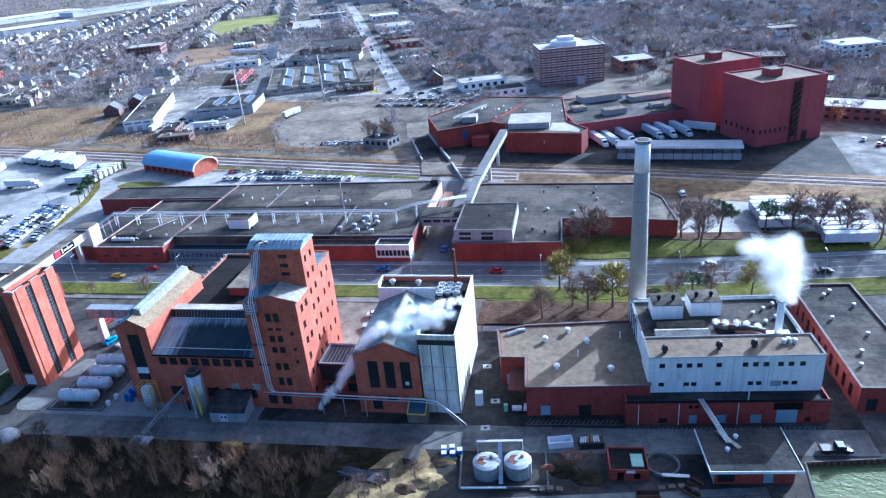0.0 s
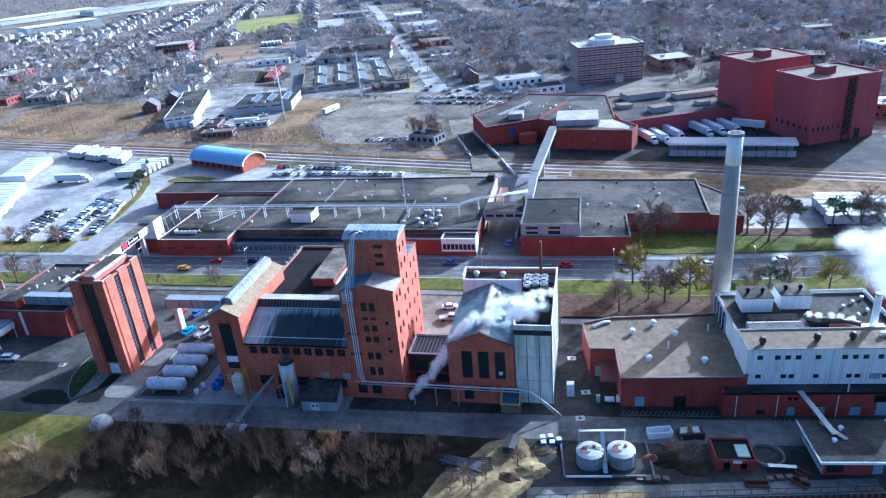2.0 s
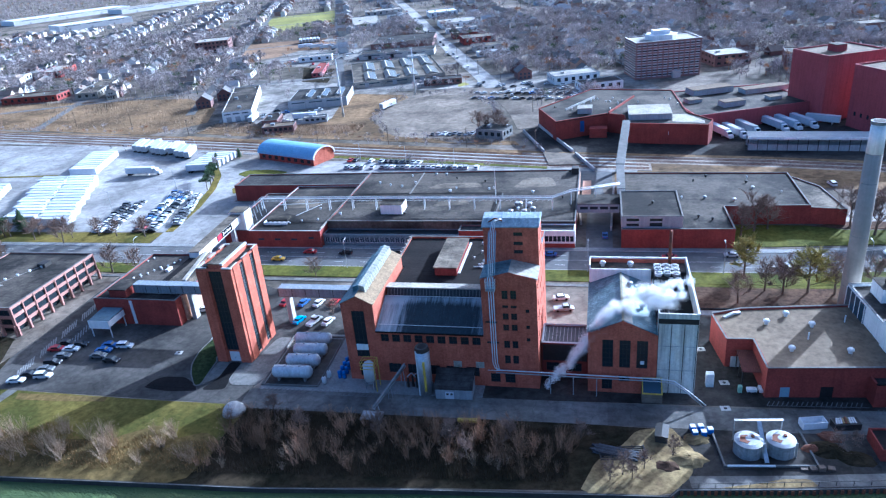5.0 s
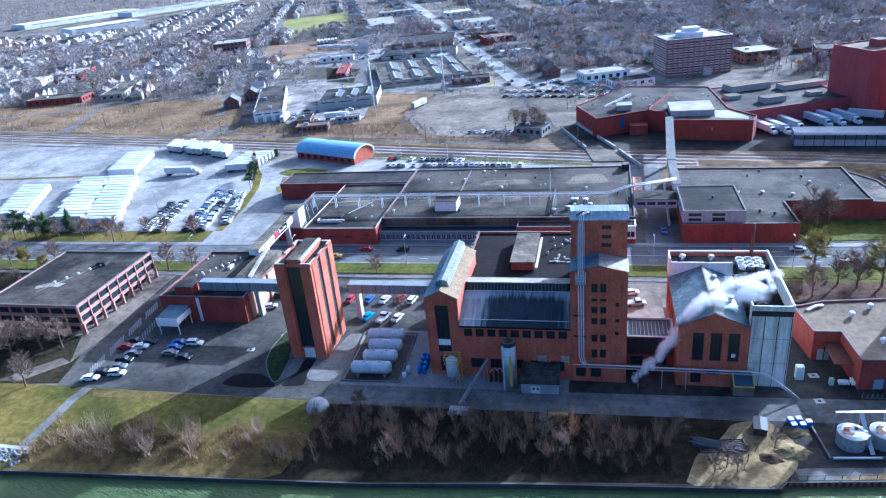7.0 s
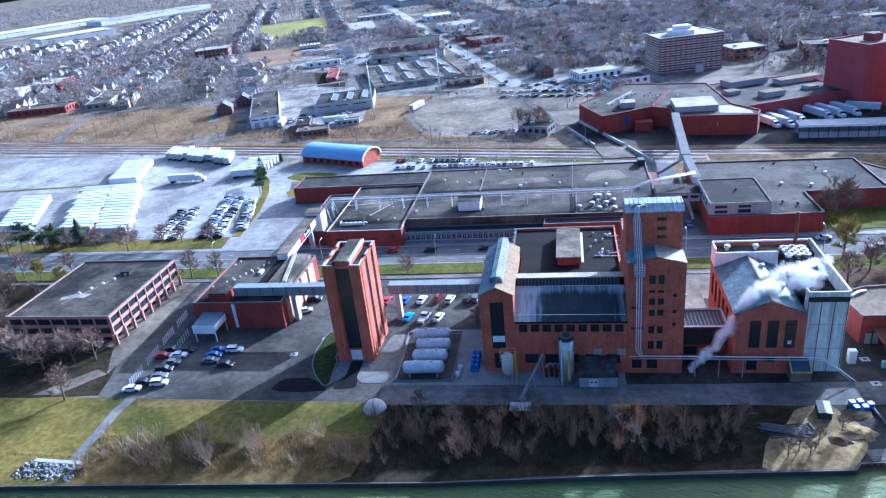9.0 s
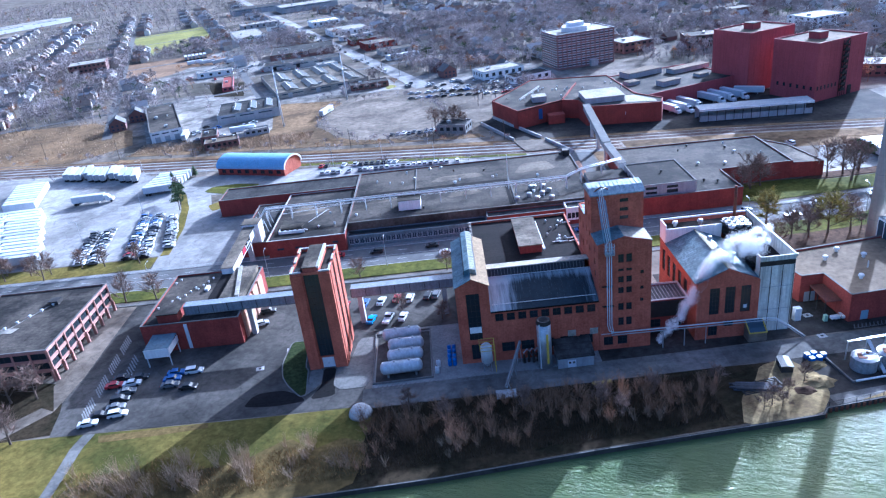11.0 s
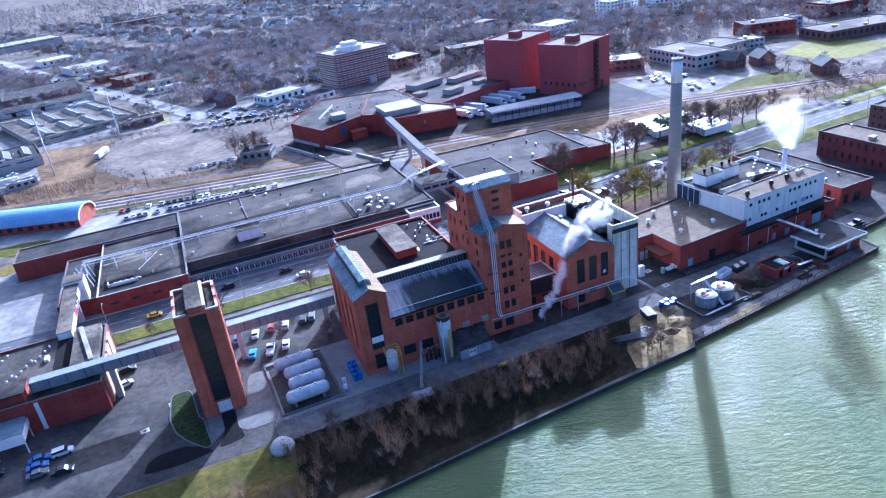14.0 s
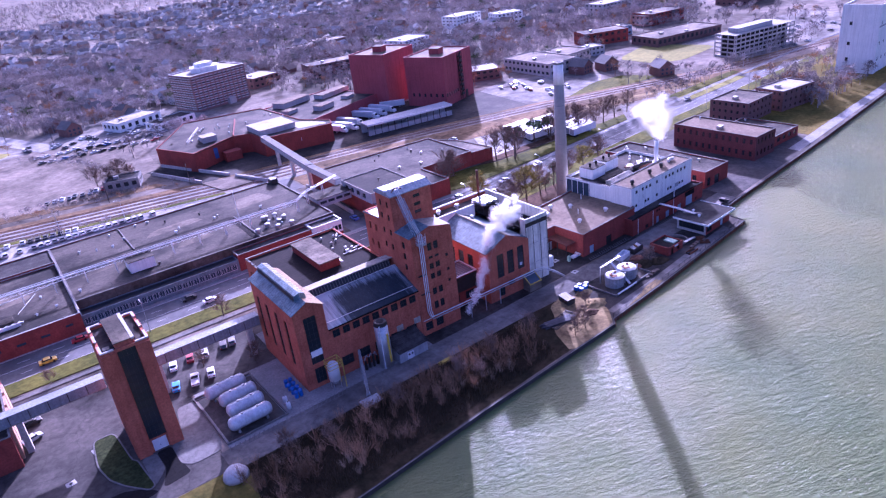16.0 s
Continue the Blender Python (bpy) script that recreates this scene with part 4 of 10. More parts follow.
# ---- the distillery by the river ----
def stair_tower():
    b = thing("stair_tower", -130.2, 9.9, 0, 0, "tall orange brick stair tower with dark glazed strips", "tower")
    W, D, H = 9.4, 14.2, 26.5
    foot = rect(0, 0, W, D)
    front = [(3.0, 6.6, 3.4, 25.9)]
    side = [(3.8, 5.75, 0.6, 26.1), (9.2, 11.15, 0.6, 26.1)]
    wall(b, foot[0], foot[1], 0, H, front + [(3.3, 6.3, 0, 3.1)], BRICK, 0.5)
    wall(b, foot[1], foot[2], 0, H, side, BRICK, 0.5)
    wall(b, foot[2], foot[3], 0, H, (), BRICK, 0.5)
    wall(b, foot[3], foot[0], 0, H, side, BRICK, 0.5)
    window(b, wall_frame(foot[0], foot[1]), *front[0], 4, 14, depth=0.3, name="window_strip")
    for h in side:
        for i, j in ((1, 2), (3, 0)):
            window(b, wall_frame(foot[i], foot[j]), *h, 2, 26, depth=0.06, name="window_strip", frame_mat=MULLION)
    s = Shape().box(3.3, 6.3, 0.3, 0.4, 0, 3.1)
    door = part("door", s, DOOR_WHITE, b, "white entrance door")
    part("handle", Shape().box(4.7, 4.78, 0.24, 0.298, 1.0, 1.3), STEEL_DARK, door)
    for x in (0.0, 6.7):
        part("pier", Shape().box(x, x + 2.7, -0.35, -0.003, 0, H - 0.5), BRICK, b)
    for y0, y1 in ((0.75, 3.75), (5.8, 9.15), (11.2, D - 0.3)):
        part("pier", Shape().box(W + 0.003, W + 0.16, y0, y1, 0, H + 0.3), BRICK, b)
        part("pier", Shape().box(-0.16, -0.003, y0, y1, 0, H + 0.3), BRICK, b)
    part("roof", Shape().prism(rect(0.5, 0.5, W - 0.5, D - 0.5), H - 0.9, H - 0.6), TAR, b)
    part("roof_strip", Shape().box(7.25, W - 0.5, 0.9, D - 0.5, H - 0.597, H - 0.35), GRAVEL_DARK, b, "dark gravel strip of the roof")
    part("penthouse", Shape().box(3.0, 6.8, 0.7, 13.4, H - 0.597, H + 0.95), BRICK, b)
    part("penthouse_roof", Shape().box(2.85, 6.3, 0.55, 13.55, H + 0.953, H + 1.13), GRAVEL, b)
    part("roof_edge", Shape().box(6.303, 6.95, 0.55, 13.55, H + 0.7, H + 1.2), CONCRETE_PALE, b, "white metal roof edge")
    part("roof_box", Shape().box(0.9, 2.2, 1.0, 2.6, H - 0.6, H + 0.2), STEEL_DARK, b)
    caps = [(0, 2.6, 0, 0.5), (6.8, W, 0, 0.5), (0, 2.6, D - 0.5, D), (6.8, W, D - 0.5, D)]
    caps += [(x, x + 0.5, y0, y1) for y0, y1 in ((0.503, 3.6), (5.9, 9.0), (11.3, D - 0.503)) for x in (0, W - 0.5)]
    for x0, x1, y0, y1 in caps:
        part("parapet", Shape().box(x0, x1, y0, y1, H + 0.003, H + 0.3), CONCRETE_PALE, b, "pale stone parapet cap")


def west_hall():
    b = thing("west_hall", -177.2, 25.8, 0, 0, "low red brick plant building with gravel roof", "factory")
    W, D, H = 26.5, 30.2, 8.2
    block(b, rect(0, 0, W, D), 0, H, BRICK_RED, GRAVEL_DARK, COPING, parapet=0.4)
    # East piers are coloured peach in place of sunlight on brick.
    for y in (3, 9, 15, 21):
        part("pier", Shape().box(W + 0.003, W + 0.5, y, y + 4.6, 0, H - 0.3), PEACH, b, "brick pier coloured peach for its sunlit side")
    part("penthouse", Shape().box(4.5, 10, 1.5, 8, H - 0.4, H + 2.0), BRICK_RED, b)
    part("penthouse_roof", Shape().box(4.3, 10.2, 1.3, 8.2, H + 2.0, H + 2.25), GRAVEL_DARK, b)
    # Flat black strip stands for the shaded sunk slot.
    part("dark_roof_strip", Shape().box(14.5, 18.2, 9, 28.5, H - 0.38, H - 0.3), TAR_BLACK, b)
    part("raised_deck", Shape().box(19, 25.5, 9, 29, H - 0.4, H + 1.2), GRAVEL, b)
    part("roof_duct", Shape().prism([(23.6, 9.6), (24.6, 9.6), (21.0, 28.8), (20.0, 28.8)], H + 1.203, H + 1.6), GREY_PANEL, b, "grey sheet duct along the raised deck")
    part("duct_cover", Shape().prism([(23.5, 9.5), (24.7, 9.5), (21.1, 28.9), (19.9, 28.9)], H + 1.603, H + 1.7), ROOF_PALE, b)
    part("downpipe_panel", Shape().box(11.6, 12.5, -0.12, -0.01, 0.3, H - 0.4), DOOR_WHITE, b)
    for i in range(14):
        roof_vent(b, 1.5 + (i * 3.7) % 12, 10 + (i * 5.3) % 18, H - 0.4, 0.35, 0.6, STEEL_WHITE)
    part("roof_hatch", Shape().box(12.2, 13.2, 18, 20.5, H - 0.4, H + 0.4), STEEL_WHITE, b)


def office_block():
    b = thing("office_block", -230.5, 17.0, 0, 0, "three-storey office block of pink brick with window bands", "office")
    W, D, H = 32.6, 36.5, 9.2
    foot = rect(0, 0, W, D)
    holes = {}
    for side, length in ((0, W), (1, D), (2, W), (3, D)):
        holes[side] = [h for z in (3.6, 6.5) for h in rows_of_holes(0.3, length - 0.3, 7 if side % 2 == 0 else 8, 4.1 if side % 2 == 0 else 4.0, z, z + 1.9)]
    block(b, foot, 2.6, H, BRICK_PINK, GRAVEL_DARK, COPING, parapet=0.25, holes=holes, bars=(2, 1))
    part("ground_floor", Shape().box(2.5, W - 2.5, 2.5, D - 2.5, 0, 2.597), GLASS, b, "dark recessed ground floor glazing")
    part("soffit", Shape().box(0.4, W - 0.4, 0.4, D - 0.4, 2.4, 2.595), CONCRETE, b)
    for i in range(9):
        y = 0.3 + i * (D - 0.6) / 8
        part("column", Shape().box(W - 0.3, W + 0.55, y - 0.28, y + 0.28, 0, 3.4), BRICK_PINK, b)
        part("mullion", Shape().box(W + 0.003, W + 0.16, y - 0.18, y + 0.18, 3.41, H - 0.3), BRICK_PINK, b)
    for i in range(8):
        x = 0.3 + i * (W - 0.6) / 7
        part("column", Shape().box(x - 0.28, x + 0.28, -0.55, 0.3, 0, 3.4), BRICK_PINK, b)
        part("mullion", Shape().box(x - 0.18, x + 0.18, -0.16, -0.003, 3.41, H - 0.3), BRICK_PINK, b)
    part("roof_seam", Shape().beam((12, 8, H - 0.22), (21, 27, H - 0.22), 0.35, 0.05), ROOF_PALE, b)
    part("roof_stain", Shape().prism([(10, 10), (14, 12), (17, 11.5), (18, 14), (13, 14.5), (9, 12)], H - 0.24, H - 0.235), ROOF_PALE, b, "pale dried puddle on the roof")
    for i in range(5):
        roof_vent(b, 14 + i * 1.9, 14 + i * 3, H - 0.25, 0.5, 0.7, STEEL_WHITE)
    part("roof_unit", Shape().box(20, 23, 26, 29, H - 0.25, H + 0.9), STEEL_DARK, b)


def canopy():
    b = thing("canopy", -174.2, 18.2, 0, 0, "white flat canopy on slim steel posts", "canopy")
    part("roof", Shape().profile_x([(0, 4.9), (7, 5.5), (7, 5.75), (0, 5.3)], 0, 6.4), BAND_BLUE, b)
    part("fascia", Shape().box(-0.05, 6.45, -0.12, -0.003, 2.9, 5.35), WHITE, b, "white fascia panel")
    part("side_panel", Shape().box(6.403, 6.5, 0, 7, 3.4, 5.2), WHITE, b)
    for x in (0.2, 6.2):
        for y in (0.3, 6.6):
            part("post", Shape().box(x - 0.12, x + 0.12, y - 0.12, y + 0.12, 0, 4.95), STEEL_WHITE, b)


def skywalk():
    b = thing("skywalk", -166, 29.6, 0, 0, "enclosed grey panel skywalk on concrete piers", "bridge")
    for x0, x1 in ((0, 35.6), (45.4, 73.2)):
        part("floor", Shape().box(x0, x1, 0, 2.6, 8.2, 8.5), CONCRETE, b)
        part("roof", Shape().box(x0, x1, -0.1, 2.7, 10.7, 10.95), WALK_PANEL, b)
        n = int((x1 - x0) / 3.6)
        for i in range(n):
            a, c = x0 + (x1 - x0) * i / n, x0 + (x1 - x0) * (i + 1) / n
            part("panel", Shape().box(a + 0.08, c - 0.08, 0.0, 0.12, 8.503, 10.697), WALK_PANEL, b)
            part("panel", Shape().box(a + 0.08, c - 0.08, 2.48, 2.6, 8.503, 10.697), WALK_PANEL, b)
            part("mullion", Shape().box(a - 0.07, a + 0.07, -0.05, 0.1, 8.503, 10.697), STEEL_DARK, b)
    for x in (17, 47.2, 70):
        part("pier", Shape().prism([(x - 0.4, 0.3), (x + 0.9, 0.3), (x + 0.9, 2.3), (x - 0.4, 2.3)], 0, 8.2), CONCRETE_PALE, b)


def brewhouse():
    """The gabled wing, the long hall with its sloped glazed roof, and the black flat roof behind."""
    b = thing("brewhouse", -92.4, 5.4, 0, 0, "orange brick brewhouse with gabled wing and sloped roof", "factory")
    # gabled wing
    W, D, E, P = 7.7, 25.5, 20.6, 22.6
    tall = [(2.3, 5.4, 6.4, 18.8)]
    side = [(2.2 + i * 5.6, 4.0 + i * 5.6, 5.0, 17.0) for i in range(4)]
    wall(b, (0, 0), (W, 0), 0, E, tall + [(2.5, 5.2, 1.0, 5.2)], BRICK, 0.4, tops=[(0, E), (W / 2, P), (W, E)])
    wall(b, (W, 0), (W, D), 0, E, (), BRICK, 0.4)
    wall(b, (W, D), (0, D), 0, E, (), BRICK, 0.4, tops=[(0, E), (W / 2, P), (W, E)])
    wall(b, (0, D), (0, 0), 0, E, side, BRICK, 0.4)
    window(b, wall_frame((0, 0), (W, 0)), *tall[0], 3, 8, name="tall_window")
    window(b, wall_frame((0, 0), (W, 0)), 2.5, 5.2, 1.0, 5.2, 3, 3)
    part("vent_panel", Shape().box(2.5, 5.3, -0.14, 0.1, 8.4, 9.9), WHITE, b, "white louvred panel")
    for h in side:
        window(b, wall_frame((0, D), (0, 0)), *h, 2, 7, name="tall_window")
    # East slope is coloured tan for sunlight, west slope blue-grey.
    for sgn in (0, 1):
        x0, x1 = (-0.25, W / 2) if sgn == 0 else (W / 2, W + 0.25)
        z0, z1 = (E - 0.13, P) if sgn == 0 else (P, E - 0.13)
        part("roof", Shape().profile([(x0, z0 + 0.05), (x0, z0 + 0.2), (x1, z1 + 0.2), (x1, z1 + 0.05)], -0.2, D + 0.2), METAL_ROOF if sgn == 0 else SUNLIT_TAN_ROOF, b)
    part("roof_monitor", Shape().profile([(2.3, P - 0.7), (2.6, P + 0.9), (3.85, P + 1.35), (3.85, P - 0.7)], 3.0, D - 0.6), METAL_ROOF, b, "weathered sheet ridge ventilator")
    # East half coloured near white for the sun on it.
    part("roof_monitor", Shape().profile([(3.853, P - 0.7), (3.853, P + 1.35), (5.1, P + 0.9), (5.4, P - 0.7)], 3.0, D - 0.6), MONITOR_SUNLIT, b, "glazed ridge ventilator side coloured pale for sunlight")
    for i in range(16):
        y = 3.4 + i * 1.4
        part("monitor_rib", Shape().tube([(4.0, y, P + 1.33), (5.1, y, P + 0.95), (5.42, y, P - 0.6)], 0.06, 4), STEEL_WHITE, b)
    part("monitor_louvre", Shape().box(2.35, 2.45, 3.2, D - 0.8, P - 0.3, P + 0.6), STEEL_DARK, b)
    # hall
    x0, x1 = W + 0.003, 32.8
    bays = rows_of_holes(0.6, x1 - x0 - 0.4, 9, 1.9, 10.9, 12.9)
    low = [(h[0], h[1] + 0.5, 2.4, 5.0) for h in rows_of_holes(1, x1 - x0 - 1, 5, 2.6, 0, 1)]
    wall(b, (x0, 0), (x1, 0), 0, 13.8, bays + low, BRICK, 0.4)
    for h in bays:
        window(b, wall_frame((x0, 0), (x1, 0)), *h, 2, 2)
    for h in low:
        window(b, wall_frame((x0, 0), (x1, 0)), *h, 3, 2)
    part("roof_slope", Shape().profile_x([(-0.3, 13.7), (-0.3, 13.9), (9.6, 17.8), (9.6, 17.5)], x0, x1), LIMED, b, "blue-black sheet roof slope with chalky limewash")
    part("gutter", Shape().box(x0, x1, -0.55, -0.303, 13.55, 13.8), MATTE_BLACK, b)
    for y, z in ((1.3, 14.62), (9.3, 17.78)):
        part("roof_rail", Shape().beam((x0 + 0.6, y, z + 0.12), (x1 - 0.4, y, z + 0.12), 0.1), STEEL_WHITE, b)
    s = Shape()
    for i in range(13):
        x = x0 + 5.2 + i * (x1 - x0 - 6.4) / 12
        s.beam((x, 1.2, 14.53), (x, 8.6, 17.44), 0.05)
    part("glazing_ribs", s, METAL_DARK, b)
    part("clerestory", Shape().profile_x([(9.6, 17.4), (10.6, 19.3), (11.2, 19.3), (11.2, 17.4)], x0 + 0.4, x1 - 1.0), METAL_DARK, b, "ribbed dark clerestory glazing")
    s = Shape()
    for i in range(30):
        x = x0 + 0.6 + i * (x1 - x0 - 2.0) / 29
        s.beam((x, 9.55, 17.4), (x, 10.6, 19.4), 0.12)
    part("glazing_grid", s, COPING, b)
    part("ridge_roof", Shape().profile_x([(10.5, 19.3), (10.5, 19.55), (14.0, 19.0), (14.0, 18.7)], x0, x1), ROOF_PALE, b, "pale corrugated ridge roof")
    for u in (25.4, 30.6):
        part("wall_board", Shape().box(u, u + 1.9, -0.09, -0.01, 4.9, 6.5), ROOF_PALE, b, "cream board over an opening")
    part("back_wall", Shape().box(x0, x1, 13.6, 13.9, 16.8, 18.9), BRICK, b)
    # flat roof behind
    y0, y1, Z = 13.9, 44.2, 17.9
    wall(b, (x1, y0), (x1, y1), 0, Z, (), BRICK, 0.4)
    wall(b, (x1, y1), (x0 + 0.2, y1), 0, Z, (), BRICK, 0.4)
    wall(b, (5.4, y1), (5.4, D + 0.003), 0, Z, [(2 + i * 4, 3.6 + i * 4, 4, 15) for i in range(4)], BRICK, 0.4)
    wall(b, (x0 + 0.2, y1), (5.4, y1), 0, Z, (), BRICK, 0.4)
    part("flat_roof", Shape().box(5.8, x1 - 0.4, D + 0.4, y1 - 0.4, Z - 0.8, Z - 0.5), TAR_BLACK, b, "black membrane flat roof")
    part("flat_roof", Shape().box(x0 + 0.4, x1 - 0.4, y0 + 0.003, D + 0.4, Z - 0.8, Z - 0.5), TAR_BLACK, b, "black membrane flat roof")
    s = Shape().box(5.4, x1, y1 - 0.5, y1 + 0.05, Z, Z + 0.15).box(5.35, 5.9, D + 0.3, y1 - 0.5, Z, Z + 0.15)
    part("coping", s, COPING, b)
    for i in range(7):
        part("parapet_bracket", Shape().box(5.2, 5.7, D + 2.0 + i * 2.5, D + 2.4 + i * 2.5, Z + 0.15, Z + 0.6), ROOF_PALE, b)
    mx = 17.4
    part("roof_lantern", Shape().box(mx, mx + 5.6, 21.2, 38.8, Z - 0.5, Z + 1.6), BRICK_RED, b, "long brick roof lantern")
    part("lantern_roof", Shape().box(mx - 0.3, mx + 5.9, 20.9, 39.1, Z + 1.6, Z + 1.9), GRAVEL, b, "grey-brown felt lantern roof")
    part("lantern_gutter", Shape().box(mx + 5.95, mx + 6.5, 20.9, 39.1, Z + 0.2, Z + 0.5), STEEL_WHITE, b, "white gutter along the lantern")
    random.seed(4)
    for i in range(18):
        x, y = mx + 8 + random.random() * 6.2, 24 + random.random() * 17
        if i % 3:
            roof_vent(b, x, y, Z - 0.5, 0.35, 0.8, STEEL)
        else:
            part("roof_pipe", Shape().tube([(x, y, Z - 0.2), (x + 2.2, y + 0.3, Z - 0.2)], 0.12, 6), STEEL_WHITE, b)


def grain_tower():
    b = thing("grain_tower", -59.55, 5.35, 0, 0, "tall orange brick grain tower with stepped roofs", "tower")
    W = 12.0
    lo, ps = 27.5, 28.9
    cols = [(4.45, 5.75), (6.3, 7.6)]
    rows = [(22.9, 25.0), (20.7, 21.4), (17.8, 19.4), (15.0, 16.6), (10.5, 12.4), (6.4, 8.6)]
    holes = [(c[0], c[1], r[0], r[1]) for r in rows for c in cols] + [(9.5, 10.3, z, z + 0.9) for z in (19.6, 15.6, 12.4)]
    holes += [(1.0, 3.2, 1.2, 3.6), (4.3, 6.6, 1.2, 3.6)]
    wall(b, (0, 0), (W, 0), 0, lo, holes, BRICK, 0.45, tops=[(0, lo), (W / 2, ps + 0.3), (W, lo)])
    for h in holes:
        window(b, wall_frame((0, 0), (W, 0)), *h, 2, 3 if h[3] - h[2] > 1.2 else 1)
    # right side: front block, high block and steps
    r1 = [(2.0, 3.3, z, z + 1.8) for z in (3, 8, 12, 16, 20, 24)] + [(4.6, 5.9, z, z + 1.8) for z in (8, 16, 24)]
    wall(b, (W, 0), (W, 7.1), 0, lo, r1, BRICK, 0.45)
    for h in r1:
        window(b, wall_frame((W, 0), (W, 7.1)), *h, 2, 3)
    hi = 36.7
    r2 = [(u, u + 1.1, z, z + 1.6) for z in (5, 9, 13, 17, 21, 25, 29, 33) for u in (1.2, 4.2)]
    wall(b, (W, 7.1), (W, 14.3), 0, hi, r2, BRICK, 0.45)
    for h in r2:
        window(b, wall_frame((W, 7.1), (W, 14.3)), *h, 2, 2)
    r3 = [(u, u + 1.0, z, z + 1.6) for z in (6, 11, 16, 21, 25.5) for u in (1.2, 4.6)]
    wall(b, (W, 14.3), (W, 22.2), 0, 29.4, r3, BRICK, 0.45)
    for h in r3:
        window(b, wall_frame((W, 14.3), (W, 22.2)), *h, 2, 2)
    f2 = [(6.6, 8.6, z, z + 0.9) for z in (34.6, 32.4, 30.4)]
    wall(b, (0, 7.1), (W, 7.1), lo - 0.6, hi, [(h[0], h[1], h[2], h[3]) for h in f2], BRICK, 0.45)
    for h in f2:
        window(b, wall_frame((0, 7.1), (W, 7.1)), *h, 4, 1)
    l2 = [(u, u + 1.0, z, z + 1.6) for z in (22, 26, 30, 33.5) for u in (1.4, 4.6)]
    wall(b, (0, 14.3), (0, 7.1), 0, hi, l2, BRICK, 0.45)
    for h in l2:
        window(b, wall_frame((0, 14.3), (0, 7.1)), *h, 2, 2)
    l1 = [(2.6, 3.9, z, z + 1.8) for z in (18, 21, 24)]
    wall(b, (0, 7.1), (0, 0), 0, lo, l1, BRICK, 0.45)
    for h in l1:
        window(b, wall_frame((0, 7.1), (0, 0)), *h, 2, 3)
    wall(b, (W, 14.3), (0, 14.3), 28, hi, (), BRICK, 0.45)
    wall(b, (0, 22.2), (0, 14.3), 0, 29.4, [(2, 3, 20, 22), (5, 6, 20, 22), (2, 3, 25, 27), (5, 6, 25, 27)], BRICK, 0.45)
    wall(b, (W, 22.2), (0, 22.2), 0, 29.4, (), BRICK, 0.45)
    part("step_roof", Shape().profile_x([(14.4, 29.4), (22.4, 28.9), (22.4, 29.15), (14.4, 29.65)], -0.15, W + 0.15), METAL_ROOF, b)
    part("top_roof", Shape().profile_x([(6.8, 36.7), (6.8, 36.95), (9.2, 38.0), (12.5, 38.1), (14.6, 37.1), (14.6, 36.8)], -0.25, W + 0.25), SLOPE, b, "steam-bleached blue-white sheet tower roof")
    s = Shape()
    for i in range(13):
        s.beam((i, 7.0, 37.05), (i, 9.2, 38.06), 0.1), s.beam((i, 9.2, 38.06), (i, 12.5, 38.16), 0.1)
    part("roof_ribs", s, SLOPE, b)
    for sg in (0, 1):
        a, c = ((-0.2, lo), (W / 2, ps)) if sg == 0 else ((W / 2, ps), (W + 0.2, lo))
        part("low_roof", Shape().profile([(a[0], a[1]), (a[0], a[1] + 0.18), (c[0], c[1] + 0.18), (c[0], c[1])], 0.5, 7.05), METAL_ROOF if sg == 0 else ROOF_PALE, b)
    # steel platform and pipe bundle
    px = 2.3
    part("platform", Shape().box(px - 1.0, px + 1.0, -1.6, -0.05, 25.6, 25.8), STEEL, b)
    s = Shape()
    for z in (26.4, 27.1, 27.8):
        for p, q in (((px - 1, -1.6), (px + 1, -1.6)), ((px - 1, -1.6), (px - 1, 0)), ((px + 1, -1.6), (px + 1, 0))):
            s.beam((*p, z), (*q, z), 0.07)
    for x in (px - 1, px, px + 1):
        s.beam((x, -1.6, 25.6), (x, -1.6, 28.6), 0.08)
    part("railing", s, STEEL_WHITE, b)
    for i, x in enumerate((px - 0.5, px, px + 0.5)):
        part("pipe", Shape().tube([(x, -0.7, 28.4), (x, -0.7, 7.0), (x + 0.4, -0.7, 5.6 - i * 0.2), (x + 1.6, -0.7, 5.0)], 0.11, 8), STEEL_WHITE, b, "white process pipe", smooth=True)
    # leaning lattice that carries the pipes from the platform to the upper roof
    foot_p, head_p = Vector((px, -0.9, 26.0)), Vector((px - 0.1, 6.0, 36.2))
    s = Shape()
    legs = [(-0.75, -0.5), (0.75, -0.5), (0.75, 0.6), (-0.75, 0.6)]
    for dx, dy in legs:
        off = Vector((dx, dy, 0))
        s.beam(foot_p + off, head_p + off, 0.09)
    for k in range(10):
        p, q = foot_p.lerp(head_p, k / 10), foot_p.lerp(head_p, (k + 1) / 10)
        for i in range(4):
            u, v = Vector((*legs[i], 0)), Vector((*legs[(i + 1) % 4], 0))
            s.beam(p + u, p + v, 0.05), s.beam(p + u, q + v, 0.035)
    part("lattice", s, DOOR_BLUE, b, "blue-grey steel lattice leaning on the tower")
    for i in range(3):
        off = Vector((-0.4 + 0.4 * i, 0, 0))
        part("pipe", Shape().tube([foot_p + off + Vector((0, 0.2, 2.4)), foot_p.lerp(head_p, 0.55) + off, head_p + off, head_p + off + Vector((0.2, 1.6, 1.4 + 0.2 * i)), head_p + off + Vector((1.4, 3.0, 1.7))], 0.09, 6), STEEL_WHITE, b, smooth=True)
    part("roof_pipe", Shape().tube([(0.8, 8.0, 37.3), (2.6, 8.6, 38.2), (4.2, 8.2, 37.7)], 0.16, 6), RUST, b)
